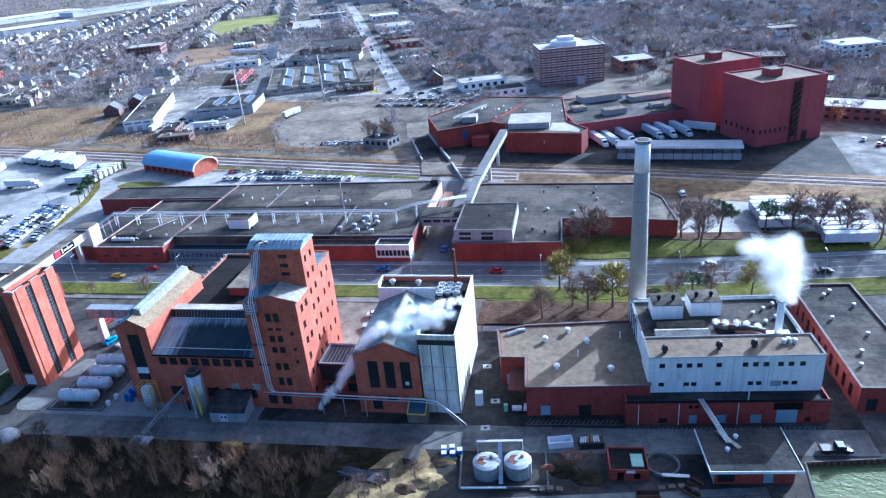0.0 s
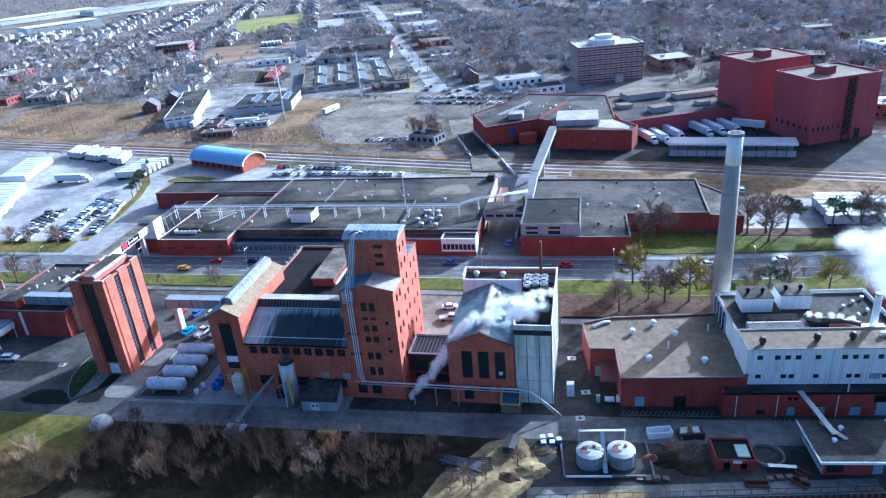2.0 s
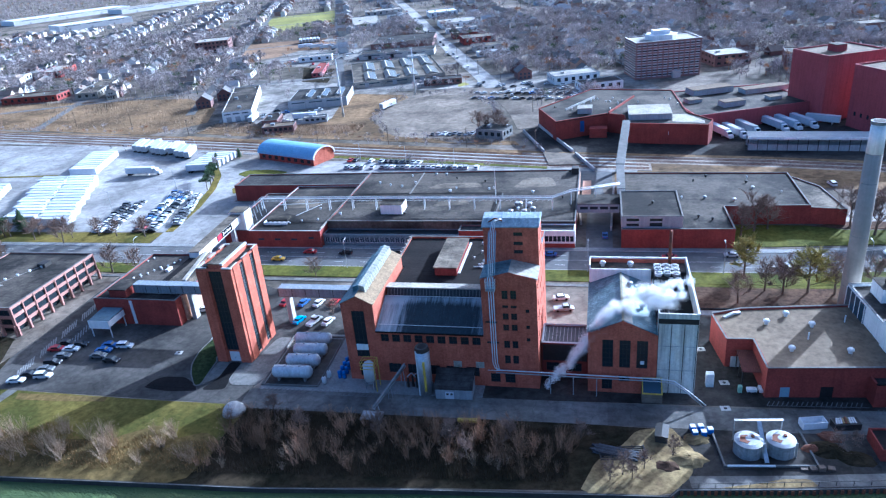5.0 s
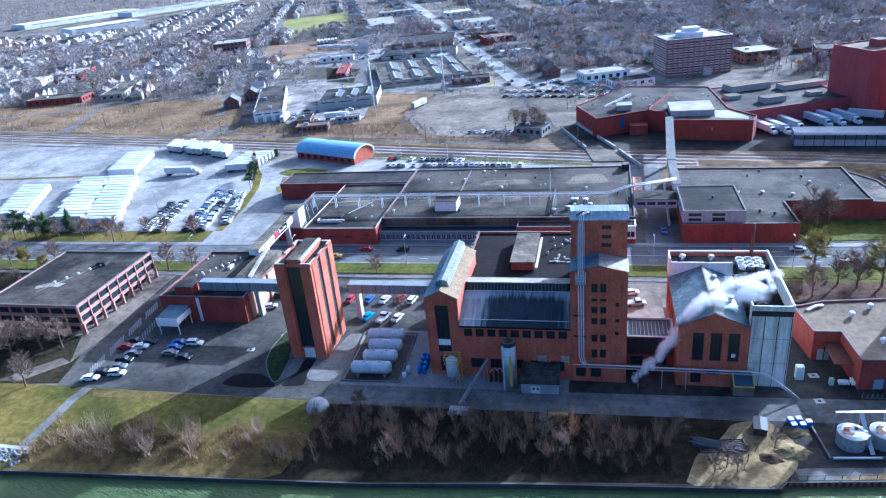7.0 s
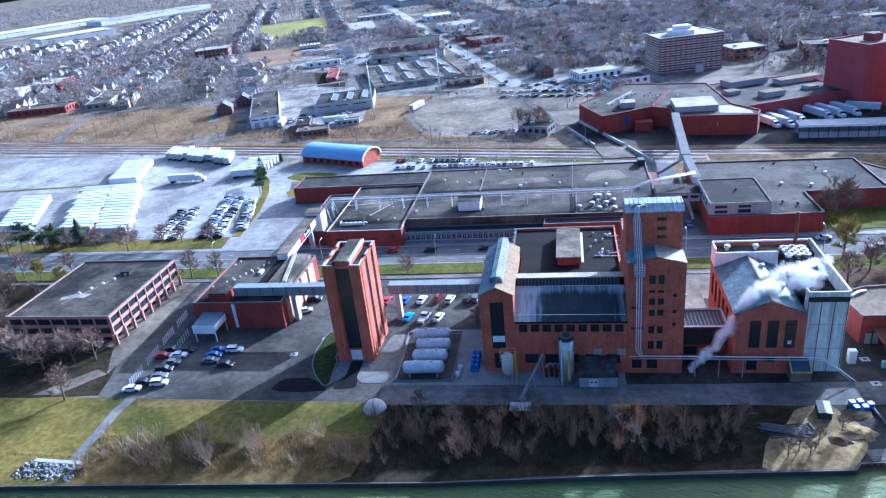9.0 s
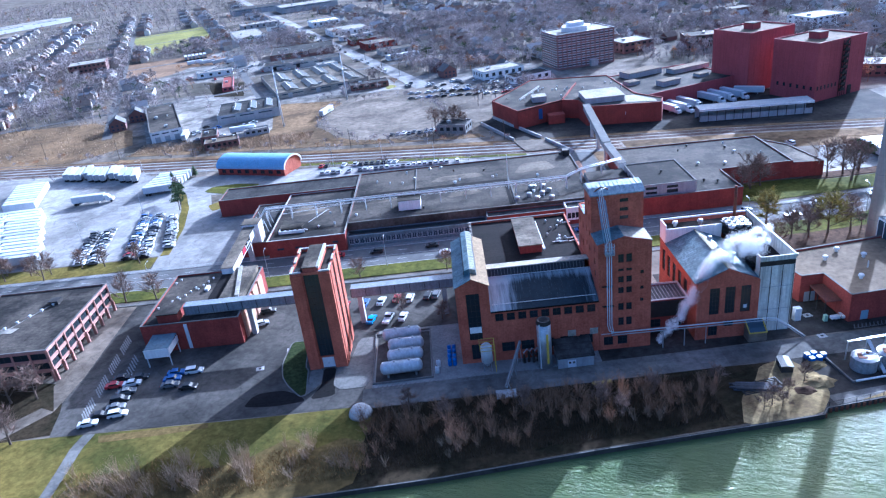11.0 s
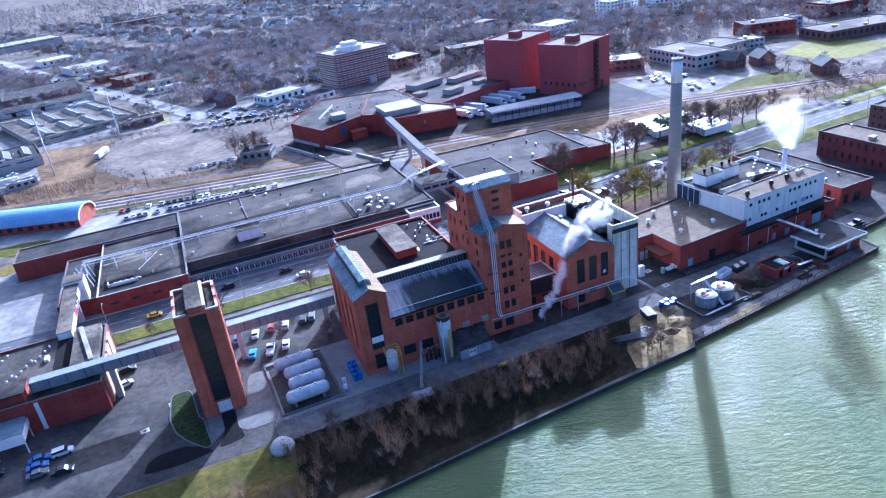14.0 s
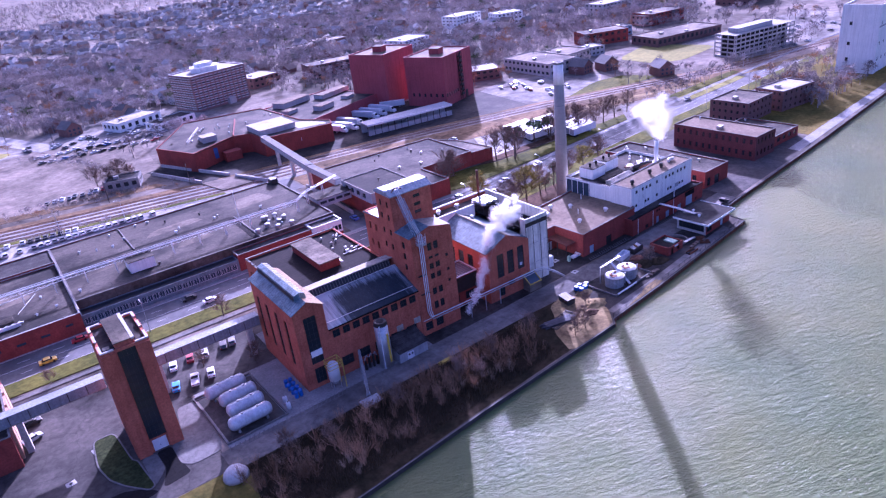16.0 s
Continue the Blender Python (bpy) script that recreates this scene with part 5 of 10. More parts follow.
    for x, z in ((0.6, 17.2), (0.75, 12.0)):
        part("wall_bracket", Shape().box(x, x + 2.6, -0.55, -0.01, z, z + 0.12), STEEL_DARK, b)
    part("roof_edge", Shape().box(W - 0.1, W + 0.22, 0.4, 7.1, lo - 0.05, lo + 0.16), ROOF_PALE, b)
    part("ledge_pipe", Shape().tube([(0.4, -0.3, 4.6), (3.2, -0.3, 4.6)], 0.07, 6), STEEL_WHITE, b)


def link_building():
    b = thing("link_building", -47.4, 9.5, 0, 0, "low dark link building with grey roof", "factory")
    block(b, rect(0, 1.4, 10.5, 9.4), 0, 8.8, BRICK_RED, ROOF_GREEN, STEEL_WHITE, parapet=0.2, holes={0: [(1, 4, 1.2, 3.6), (6, 9, 1.2, 3.6)]})
    # Dark panel whose near-black colour also carries the shadow on it.
    part("shaded_wall_panel", Shape().box(0.3, 10.2, 1.26, 1.38, 4.2, 8.5), STEEL_DARK, b)
    for i in range(12):
        part("roof_rib", Shape().box(0.6 + i * 0.85, 0.68 + i * 0.85, 1.8, 8.9, 8.6, 8.68), STEEL, b)
    part("roof_pipe", Shape().tube([(0.1, 9.2, 9.1), (10.4, 9.2, 9.1)], 0.16, 8), STEEL_WHITE, b, "white pipe along the roof edge")
    for x in (1.2, 5.2, 9.2):
        part("pipe_saddle", Shape().box(x, x + 0.14, 9.05, 9.35, 8.5, 9.02), STEEL_DARK, b)


def still_house():
    """Gabled brick house, the white tower beside it and the flat roofs behind."""
    b = thing("still_house", -36.9, 5.5, 0, 0, "brick still house with gable and white clad tower", "factory")
    W, E, P, D = 14.4, 14.8, 17.9, 23.5
    tall = [(3.0 + i * 3.6, 5.3 + i * 3.6, 6.6, 13.6) for i in range(3)]
    low = [(3.0, 5.2, 0.8, 3.4), (6.6, 8.9, 3.0, 4.6)]
    wall(b, (0, 0), (W, 0), 0, E, tall + low, BRICK, 0.45, tops=[(0, E), (W / 2, P + 0.2), (W, E)])
    for h in tall:
        window(b, wall_frame((0, 0), (W, 0)), *h, 3, 6, name="tall_window")
    for h in low:
        window(b, wall_frame((0, 0), (W, 0)), *h, 3, 2)
    part("paper_notice", Shape().box(11.0, 11.8, 0.1, 0.14, 7.6, 8.5), DOOR_WHITE, b)
    left = [(2 + i * 4.2, 4.4 + i * 4.2, 6.5, 12.5) for i in range(5)]
    wall(b, (0, D + 4.5), (0, 0), 0, E, left, BRICK, 0.45)
    for h in left:
        window(b, wall_frame((0, D + 4.5), (0, 0)), *h, 3, 6)
    for sg in (0, 1):
        a, c = ((-0.3, E), (W / 2, P)) if sg == 0 else ((W / 2, P), (W, E))
        part("roof", Shape().profile([(a[0], a[1]), (a[0], a[1] + 0.2), (c[0], c[1] + 0.2), (c[0], c[1])], 0.5, D), METAL_ROOF, b, "grey-blue sheet roof slope")
    part("ridge_cap", Shape().beam((W / 2, 0.5, P + 0.25), (W / 2, D, P + 0.25), 0.45, 0.2), MOSS_ROOF, b, "mossy ridge cap")
    # Pale sheet added for the sunlit band along the ridge.
    part("sunlit_ridge_strip", Shape().profile([(W / 2 + 0.2, P + 0.14), (W / 2 + 0.2, P + 0.24), (W / 2 + 2.0, P - 0.54), (W / 2 + 2.0, P - 0.64)], 0.8, D - 1), ROOF_PALE, b, "pale strip coloured for sunlight beside the ridge")
    # white tower and flank
    x0, x1, H = W + 0.003, 22.5, 19.9
    wall(b, (x0, 0.9), (x1, 0.9), 0, H, (), WHITE_STAINED, 0.3)
    wall(b, (x1, 0.9), (x1, 28.2), 0, H, (), WHITE_STAINED, 0.3)
    wall(b, (x1, 28.2), (0, 28.2), 0, 19.4, (), BRICK, 0.3)
    wall(b, (x0, 3.0), (x0, 0.9), E - 1, H, (), WHITE_STAINED, 0.3)
    part("band", Shape().box(x0, x1 - 0.05, 0.82, 0.895, 17.5, 18.7), STEEL_DARK, b, "dark louvre band")
    for i in range(4):
        x = x0 + 0.1 + i * (x1 - x0 - 0.3) / 3
        part("panel_joint", Shape().box(x - 0.06, x + 0.06, 0.8, 0.893, 0, 17.4), STEEL_DARK, b)
    for z in (6.0, 12.0):
        part("panel_joint", Shape().box(x0, x1, 0.84, 0.896, z - 0.05, z + 0.05), GREY_PANEL, b)
    for i in range(9):
        y = 2.5 + i * 3.0
        part("panel_joint", Shape().box(x1 + 0.003, x1 + 0.08, y - 0.06, y + 0.06, 0, H - 0.6), GREY_PANEL, b)
    part("tower_roof", Shape().box(x0 + 0.3, x1 - 0.3, 1.2, 6.0, 16.5, 16.8), TAR_BLACK, b)
    part("side_roof", Shape().box(x0 + 0.0, x1 - 0.3, 6.0, D, 16.2, 16.5), TAR_BLACK, b, "dark sunken roof")
    part("back_roof", Shape().box(0.0, x1 - 0.3, D - 0.003, 27.9, 18.0, 18.4), GRAVEL, b, "pale gravel roof")
    part("back_roof_wall", Shape().box(0.0, 14.2, D - 0.3, D - 0.01, 14.0, 18.9), WHITE, b)
    part("back_roof_face", Shape().box(14.21, x1 - 0.31, D - 0.3, D - 0.01, 16.5, 18.3), STEEL_DARK, b)
    s = Shape().box(-0.1, x1, 28.0, 28.3, 19.4, 19.8).box(-0.15, 0.15, D, 28.0, 14.8, 19.8).box(x1 - 0.2, x1 + 0.1, 0.9, 28.0, H, H + 0.2)
    part("parapet", s, WHITE, b)
    part("flue", Shape().cyl(18.6, 26.4, 18.4, 27.6, 0.42, 0.36, 12), RUST, b, "rusty thin stack", smooth=True)
    part("fan_frame", Shape().box(14.7, 20.7, 19.6, 19.8, 18.5, 18.75).box(14.7, 20.7, 25.4, 25.6, 18.5, 18.75).box(14.7, 14.9, 19.8, 25.4, 18.5, 18.75).box(20.5, 20.7, 19.8, 25.4, 18.5, 18.75).box(14.9, 20.5, 21.5, 21.7, 18.52, 18.74).box(14.9, 20.5, 23.5, 23.7, 18.52, 18.74), STEEL_DARK, b, "dark steel frame under the fans")
    for x, y in ((14.7, 19.6), (20.5, 19.6), (17.6, 19.6), (14.7, 22.6), (20.5, 22.6)):
        part("frame_leg", Shape().box(x, x + 0.2, y, y + 0.2, 16.5, 18.5), STEEL_DARK, b)
    part("valley_roof", Shape().profile([(W, E - 0.1), (W, E + 0.1), (x1 - 0.3, E - 0.3), (x1 - 0.3, E - 0.5)], 6.2, D - 0.4), METAL_DARK, b)
    for i in range(9):
        x, y, z = 15.7 + 1.95 * (i % 3), 20.6 + 1.95 * (i // 3), 18.76 + 0.12 * (i % 2)
        fan = part("exhaust_fan", Shape().cyl(x, y, z, z + 0.75, 0.8, 0.96, 14), STEEL if i % 3 else STEEL_WHITE, b, "round exhaust fan with a pale cowl")
        part("fan_throat", Shape().cyl(x, y, z + 0.752, z + 0.77, 0.68, 0.68, 14), METAL_DARK, fan)
        part("fan_motor", Shape().box(x - 0.75, x + 0.75, y - 0.07, y + 0.07, z + 0.773, z + 0.86).cyl(x, y, z + 0.773, z + 1.05, 0.2, 0.2, 8), STEEL_WHITE, fan)
    for x, y in ((3, 25.8), (9.5, 25.6)):
        roof_vent(b, x, y, 18.4, 0.8, 1.4)
    for x, y, z in ((9.2, 18, 17.2), (11.5, 9, 16.6), (17.5, 10, 16.5), (19.5, 14, 16.5), (18, 20, 16.5)):
        roof_vent(b, x, y, z - 0.4, 0.7, 1.5)


def bottling_hall():
    b = thing("bottling_hall", 0, 0, 0, 0, "low red brick hall with wide gravel roof", "factory")
    foot = [(-0.2, 6.6), (25.2, 8.9), (25.2, 34.8), (-1.5, 31.5), (-8.4, 28.6), (-6.6, 17.6), (-1.0, 17.8)]
    holes = {0: [(3.0, 5.0, 0, 2.6), (11.0, 13.6, 0, 2.7)]}
    for i, p in enumerate(foot):
        wall(b, p, foot[(i + 1) % len(foot)], 0, 7.5, holes.get(i, ()), BRICK_RED, 0.4)
    m = wall_frame(foot[0], foot[1])
    d = part("door", Shape().box(3.0, 5.0, 0.15, 0.25, 0, 2.6), DOOR_BLUE, b, "blue-grey steel door")
    d.matrix_basis = m
    d = part("door", Shape().box(11.0, 13.6, 0.2, 0.3, 0, 2.7), VOID, b, "dark open loading door")
    d.matrix_basis = m
    m = wall_frame(foot[5], foot[6])
    d = part("door", Shape().box(1.2, 4.0, -0.08, -0.01, 0, 2.8), GREY_PANEL, b, "grey roller door")
    d.matrix_basis = m
    part("roof", Shape().prism([(0.2, 7.0), (24.8, 9.3), (24.8, 34.4), (-1.2, 31.1), (-8.0, 28.4), (-6.3, 18.0), (-0.6, 18.2)], 6.9, 7.2), GRAVEL_BROWN, b)
    s = Shape()
    for p, q in zip(foot, foot[1:] + foot[:1]):
        s.beam((*p, 7.58), (*q, 7.58), 0.42, 0.15)
    part("coping", s, COPING, b)
    part("awning", Shape().profile_x([(9.5, 4.2), (17.4, 4.6), (17.4, 4.8), (9.5, 4.4)], -4.4, -0.6), BRICK_MILL, b, "dark red ribbed sheet awning")
    for i in range(11):
        part("awning_rib", Shape().profile_x([(9.5, 4.403), (17.4, 4.803), (17.4, 4.9), (9.5, 4.5)], -4.35 + i * 0.36, -4.25 + i * 0.36), RUST, b)
    for y in (9.7, 13.4, 17):
        part("awning_post", Shape().box(-4.3, -4.1, y, y + 0.2, 0, 4.3), STEEL_DARK, b)
    for x, y in ((6, 14), (12.5, 24.5), (17.5, 14), (3, 25), (8, 29)):
        roof_vent(b, x, y, 7.2, 0.75, 1.3, STEEL_WHITE)
    for x, y in ((10.5, 19), (20, 27)):
        part("roof_pipe", Shape().cyl(x, y, 7.2, 9.0, 0.16, n=8), STEEL_WHITE, b)
    part("flue", Shape().tube([(-6, 27, 7.3), (-3.5, 28.8, 7.6), (-2, 29.5, 7.4)], 0.5, 8), STEEL, b)


def chimney():
    b = thing("chimney", 24.7, 40.4, 0, 0, "tall round grey concrete chimney with white top", "chimney")
    part("shaft", Shape().cyl(0, 0, 0, 43.0, 2.2, 1.72, 28), SHAFT, b, smooth=True)
    part("white_band", Shape().cyl(0, 0, 43.0, 49.6, 1.73, 1.62, 28), WHITE, b, "white painted top section", smooth=True)
    part("rim", Shape().cyl(0, 0, 49.6, 50.3, 1.78, 1.78, 28), CONCRETE, b)
    part("flue_mouth", Shape().cyl(0, 0, 50.3, 50.33, 1.35, 1.35, 24), VOID, b)
    for k in range(3):
        z = 10 + k * 13
        r = 2.2 - 0.48 * z / 43
        part("steel_band", Shape().cyl(0, 0, z, z + 0.15, r + 0.03, r + 0.03, 24), CONCRETE, b)


def white_plant():
    b = thing("white_plant", 20.2, 5.2, 0, 5.0, "white clad plant building on a red brick base", "factory")
    # brick base
    holes = [(6.6, 8.4, 0.2, 1.6), (12.6, 14.2, 0, 2.3), (17.8, 20.0, 0, 2.3), (24.6, 26.8, 0, 2.3), (29.5, 33.6, 0, 3.4), (35, 36.2, 0.2, 1.5)]
    wall(b, (0, 0), (39.6, 0), 0, 5.4, holes, BRICK_RED, 0.4)
    wall(b, (39.6, 0), (39.6, 30), 0, 5.4, (), BRICK_RED, 0.4)
    wall(b, (0, 5.0), (0, 0), 0, 5.4, (), BRICK_RED, 0.4)
    for k, h in enumerate(holes):
        part("door", Shape().box(h[0], h[1], 0.2, 0.3, h[2], h[3]), VOID if k in (0, 5) else DOOR_BLUE, b, "dark opening" if k in (0, 5) else "blue-grey roller door")
    part("base_roof", Shape().box(0.4, 39.2, 0.4, 30, 4.6, 4.9), TAR, b)
    part("coping", Shape().box(-0.05, 39.65, -0.08, 0.42, 5.4, 5.62), MATTE_BLACK, b)
    # Thin black sheets on the wall stand for the shade in openings.
    part("opening_sheet", Shape().box(28.8, 34.4, -0.03, -0.004, 3.45, 5.2), MATTE_BLACK, b, "black sheet for the shaded opening over the loading gate")
    for x in (12.4, 13.6):
        part("vent_sheet", Shape().box(x, x + 0.8, -0.03, -0.004, 4.0, 4.7), MATTE_BLACK, b)
    for x in (2.5, 10.5, 22.0):
        part("downpipe", Shape().cyl(x, -0.15, 0, 5.2, 0.09, n=8), STEEL_WHITE, b)
    part("vent_pipe", Shape().cyl(24.2, 1.2, 4.9, 8.5, 0.16, n=8), STEEL_WHITE, b)
    # white upper block
    x0, y0, x1, y1, z0, H = 5.0, 4.2, 39.2, 12.2, 4.9, 13.4
    top = [(u, u + 1.15, 10.85, 12.0) for u in (2.1, 5.5, 7.5, 9.5, 13.3, 18.4, 20.4, 22.4, 25.2, 27.2, 29.4)]
    top += [(u, u + 1.15, 6.3, 7.35) for u in (2.1, 7.1, 8.6, 13.4, 19.8, 21.4, 26.6, 28.3)]
    block(b, rect(x0, y0, x1, y1), z0, H, WHITE, GRAVEL_BROWN, COPING, parapet=0.12, holes={0: top}, bars=(1, 1))
    part("louvre", Shape().box(x0 + 24.2, x0 + 26.3, y0 - 0.1, y0 - 0.02, 6.2, 7.5), GREY_PANEL, b)
    for x in (3.9, 16.6, 23.6):
        part("panel_joint", Shape().box(x0 + x, x0 + x + 0.06, y0 - 0.03, y0 - 0.004, 5.0, 13.2), GREY_PANEL, b)
    for x in (6.0, 6.5):
        part("wall_pipe", Shape().tube([(x0 + x, y0 - 0.12, 8.2), (x0 + x, y0 - 0.12, 9.6), (x0 + x, y0 - 0.02, 9.8)], 0.05, 6), STEEL, b)
    # lower white block behind, dark flank, penthouses
    block(b, rect(x0 + 0.3, y1 + 0.003, x1 - 0.6, 31), 4.9, 12.2, WHITE, GRAVEL_DARK, CONCRETE, parapet=0.7)
    part("dark_flank", Shape().box(x0 + 0.1, x0 + 0.297, 21, 30.8, 6.6, 11.6), GLASS_BLUE, b, "dark glazed side wall")
    for i in range(5):
        part("flank_post", Shape().box(x0, x0 + 0.25, 21 + i * 2.4, 21.15 + i * 2.4, 6.6, 11.7), WHITE, b)
    for x, y in ((x0 + 4.0, 22.5), (x0 + 12.5, 23.5)):
        p = part("penthouse", Shape().box(x, x + 6.6, y, y + 5.6, 11.3, 15.0), WHITE, b, "white roof penthouse")
        part("penthouse_roof", Shape().box(x - 0.1, x + 6.7, y - 0.1, y + 5.7, 15.0, 15.2), GRAVEL, b)
        for i in range(2):
            part("vent_cowl", Shape().cyl(x + 1.6 + i * 3.2, y + 2.4, 15.2, 15.8, 0.3, n=10).cyl(x + 1.6 + i * 3.2, y + 2.4, 15.8, 16.3, 0.5, 0.4, 10, 0.2), MATTE_BLACK, b)
    part("skylight", Shape().profile_x([(13.8, 11.3), (13.8, 12.6), (15.2, 13.2), (16.6, 12.6), (16.6, 11.3)], x0 + 3.2, x0 + 14.5), ROOF_PALE, b, "long pale skylight box")
    part("skylight", Shape().profile_x([(17.6, 11.3), (17.6, 12.4), (19, 12.9), (20.2, 12.4), (20.2, 11.3)], x0 + 4.2, x0 + 14.5), GRAVEL, b)
    part("flue", Shape().cyl(x0 + 28.4, 14.4, 11.3, 20.0, 0.75, 0.7, 18), WHITE, b, "white steel stack", smooth=True)
    part("stack_lip", Shape().cyl(x0 + 28.4, 14.4, 20.0, 20.25, 0.85, 0.85, 18), STEEL_DARK, b)
    part("duct", Shape().tube([(x0 + 20, 15.0, 12.0), (x0 + 23, 14.2, 12.4), (x0 + 25.5, 13.4, 12.0)], 0.7, 10), RUST, b, "rusty curved roof duct", smooth=True)
    part("duct", Shape().tube([(x0 + 19, 17.0, 12.2), (x0 + 22, 15.8, 12.8), (x0 + 26, 14.8, 12.4)], 0.8, 10), STEEL_DARK, b, smooth=True)
    part("duct", Shape().tube([(x0 + 16, 13.6, 11.9), (x0 + 20, 13.2, 12.2), (x0 + 24, 12.9, 11.9)], 0.5, 10), STEEL_WHITE, b, smooth=True)
    for x, y in ((x0 + 3.5, 6.5), (x0 + 14.5, 7.5), (x0 + 21.5, 7.8)):
        part("turbine_vent", Shape().cyl(x, y, 13.2, 14.0, 0.45, n=12).cyl(x, y, 14.0, 14.8, 0.75, 0.6, 12, 0.3), STEEL_DARK, b)
    part("flue_base", Shape().box(x0 + 26.4, x0 + 31.2, 13.0, 16.2, 11.5, 11.9), WHITE, b, "white plinth under the stack")
    # Flat black sheet stands for the shade inside a sunken pit.
    part("pit_shade_sheet", Shape().box(x0 + 16.4, x0 + 25.8, 12.9, 20.5, 11.51, 11.56), MATTE_BLACK, b, "flat black sheet for the shade in a roof pit")
    part("pit_beam", Shape().beam((x0 + 17.5, 19.5, 12.4), (x0 + 25.0, 14.2, 12.4), 1.2, 0.5), RUST, b, "rusty girder across the pit")
    for i in range(3):
        part("exhaust_fan", Shape().cyl(x0 + 27.6 + i * 1.1, 9.0 + 0.5 * (i % 2), 13.28, 14.1, 0.45, 0.6, 10, 0.25), STEEL_WHITE, b)
    for i in range(4):
        part("skylight_rail", Shape().beam((x0 + 4.4 + i * 2.8, 15.2, 13.2), (x0 + 4.4 + i * 2.8, 15.2, 14.4), 0.08).beam((x0 + 4.4 + i * 2.8, 13.9, 13.0), (x0 + 4.4 + i * 2.8, 16.4, 13.0), 0.06), STEEL_DARK, b)
    part("skylight_glass", Shape().box(x0 + 3.3, x0 + 14.4, 13.7, 13.797, 11.6, 12.55), DOOR_BLUE, b, "pale blue skylight glazing")
    for i in range(6):
        roof_vent(b, x0 + 25 + (i * 2.7) % 7, 18 + i * 1.9, 11.3, 0.5, 1.0)


def east_shed():
    b = thing("east_shed", 66.0, 12.2, 0, 3.0, "long low brick shed with dark gravel roof", "factory")
    holes = {3: [(3 + i * 3.6, 4.6 + i * 3.6, 1.0, 4.4) for i in range(11)], 0: [(1.5, 3.5, 0.5, 3.6), (6, 9, 0, 3.4)]}
    block(b, rect(0, 0, 14.4, 44), 0, 6.2, BRICK_RED, GRAVEL_DARK, COPING, parapet=0.3, holes=holes)
    for x, y in ((3, 8), (5, 13), (9, 20), (4, 27), (11, 33), (6, 38), (8, 40), (10, 9)):
        roof_vent(b, x, y, 5.9, 0.55, 0.9, STEEL)


for build in (stair_tower, west_hall, office_block, canopy, skywalk, brewhouse, grain_tower, link_building, still_house, bottling_hall, chimney, white_plant, east_shed):
    build()


# ---- warehouses across the road ----
def long_warehouse():
    b = thing("long_warehouse", -162, 79.4, 0, 0, "long low red brick warehouse with stained dark roof", "warehouse")
    small = [(3 + i * 6.2, 5.4 + i * 6.2, 2.6, 3.4) for i in range(3)] + [(22, 24, 3.2, 4.0)]
    block(b, rect(-4.7, 3, 6.9, 40.5), 0, 5.0, BRICK_RED, TAR, COPING, parapet=0.25)
    block(b, rect(7, 0, 33.6, 45.4), 0, 6.2, BRICK_RED, GRAVEL_DARK, CONCRETE_PALE, parapet=0.3, holes={0: small}, bars=(2, 1), pane_mat=GLASS_BLUE)
    block(b, rect(-22, 45.6, 33.6, 59.8), 0, 6.8, BRICK_RED, TAR, COPING, parapet=0.25)
    block(b, rect(33.7, 7.3, 119.6, 59.8), 0, 6.9, BRICK_RED, GRAVEL_DARK, COPING, parapet=0.25)
    # glazed lean-to
    panes = rows_of_holes(0.4, 47.2, 26, 1.5, 1.0, 2.9)
    block(b, rect(33.7, 2.2, 81.6, 7.2), 0, 4.0, BAND_BLUE, METAL_DARK, BAND_BLUE, parapet=0.1, holes={0: panes}, bars=(2, 1), pane_mat=GLASS_BLUE, frame_mat=STEEL_WHITE)
    block(b, rect(81.7, 2.2, 108.2, 7.2), 0, 5.6, BRICK_RED, TAR, COPING, parapet=0.25)
    part("wall_cladding", Shape().box(33.75, 119.5, 7.21, 7.295, 4.1, 6.88), GRAVEL_DARK, b, "dark felted wall strip above the lean-to")
    wide = rows_of_holes(0.3, 11.0, 8, 1.15, 2.2, 4.2)
    block(b, rect(108.3, 1.6, 119.6, 7.2), 0, 6.0, WHITE, TAR, WHITE, parapet=0.2, holes={0: wide}, bars=(1, 2))
    part("brick_apron", Shape().box(108.3, 119.6, 1.5, 1.597, 0, 1.6), BRICK_RED, b)
    # roof details
    p = part("penthouse", Shape().box(51.5, 59.3, 14.2, 21.4, 6.6, 10.2), WHITE, b, "white roof penthouse")
    part("penthouse_roof", Shape().box(51.3, 59.5, 14.0, 21.6, 10.2, 10.4), GRAVEL, b)
    for x, y0, y1, mat in ((33.65, 1.0, 59, ROOF_PALE), (57, 34, 59, COPING), (92.5, 8, 34, COPING)):
        part("roof_joint", Shape().box(x - 0.2, x + 0.2, y0, y1, 6.65, 7.0), mat, b)
    # Flat dark strips laid along the roof lines.
    part("dark_roof_strip", Shape().box(36, 92, 34.2, 35.6, 6.66, 6.72), TAR_BLACK, b)
    part("dark_roof_strip", Shape().box(90.3, 91.6, 8, 34, 6.66, 6.72), TAR_BLACK, b)
    part("dark_roof_strip", Shape().box(93.5, 108, 12, 20, 6.66, 6.7), TAR, b)
    random.seed(11)
    for i in range(20):
        x, y = 36 + random.random() * 80, 10 + random.random() * 48
        roof_vent(b, x, y, 6.65, 0.35 + random.random() * 0.35, 0.9, random.choice((STEEL, STEEL_WHITE, STEEL_DARK)))
    for i in range(9):
        x, y = 93 + random.random() * 12, 10 + random.random() * 12
        part("roof_fan", Shape().cyl(x, y, 6.65, 7.9, 0.8, 0.95, 12, 0.3), STEEL, b)
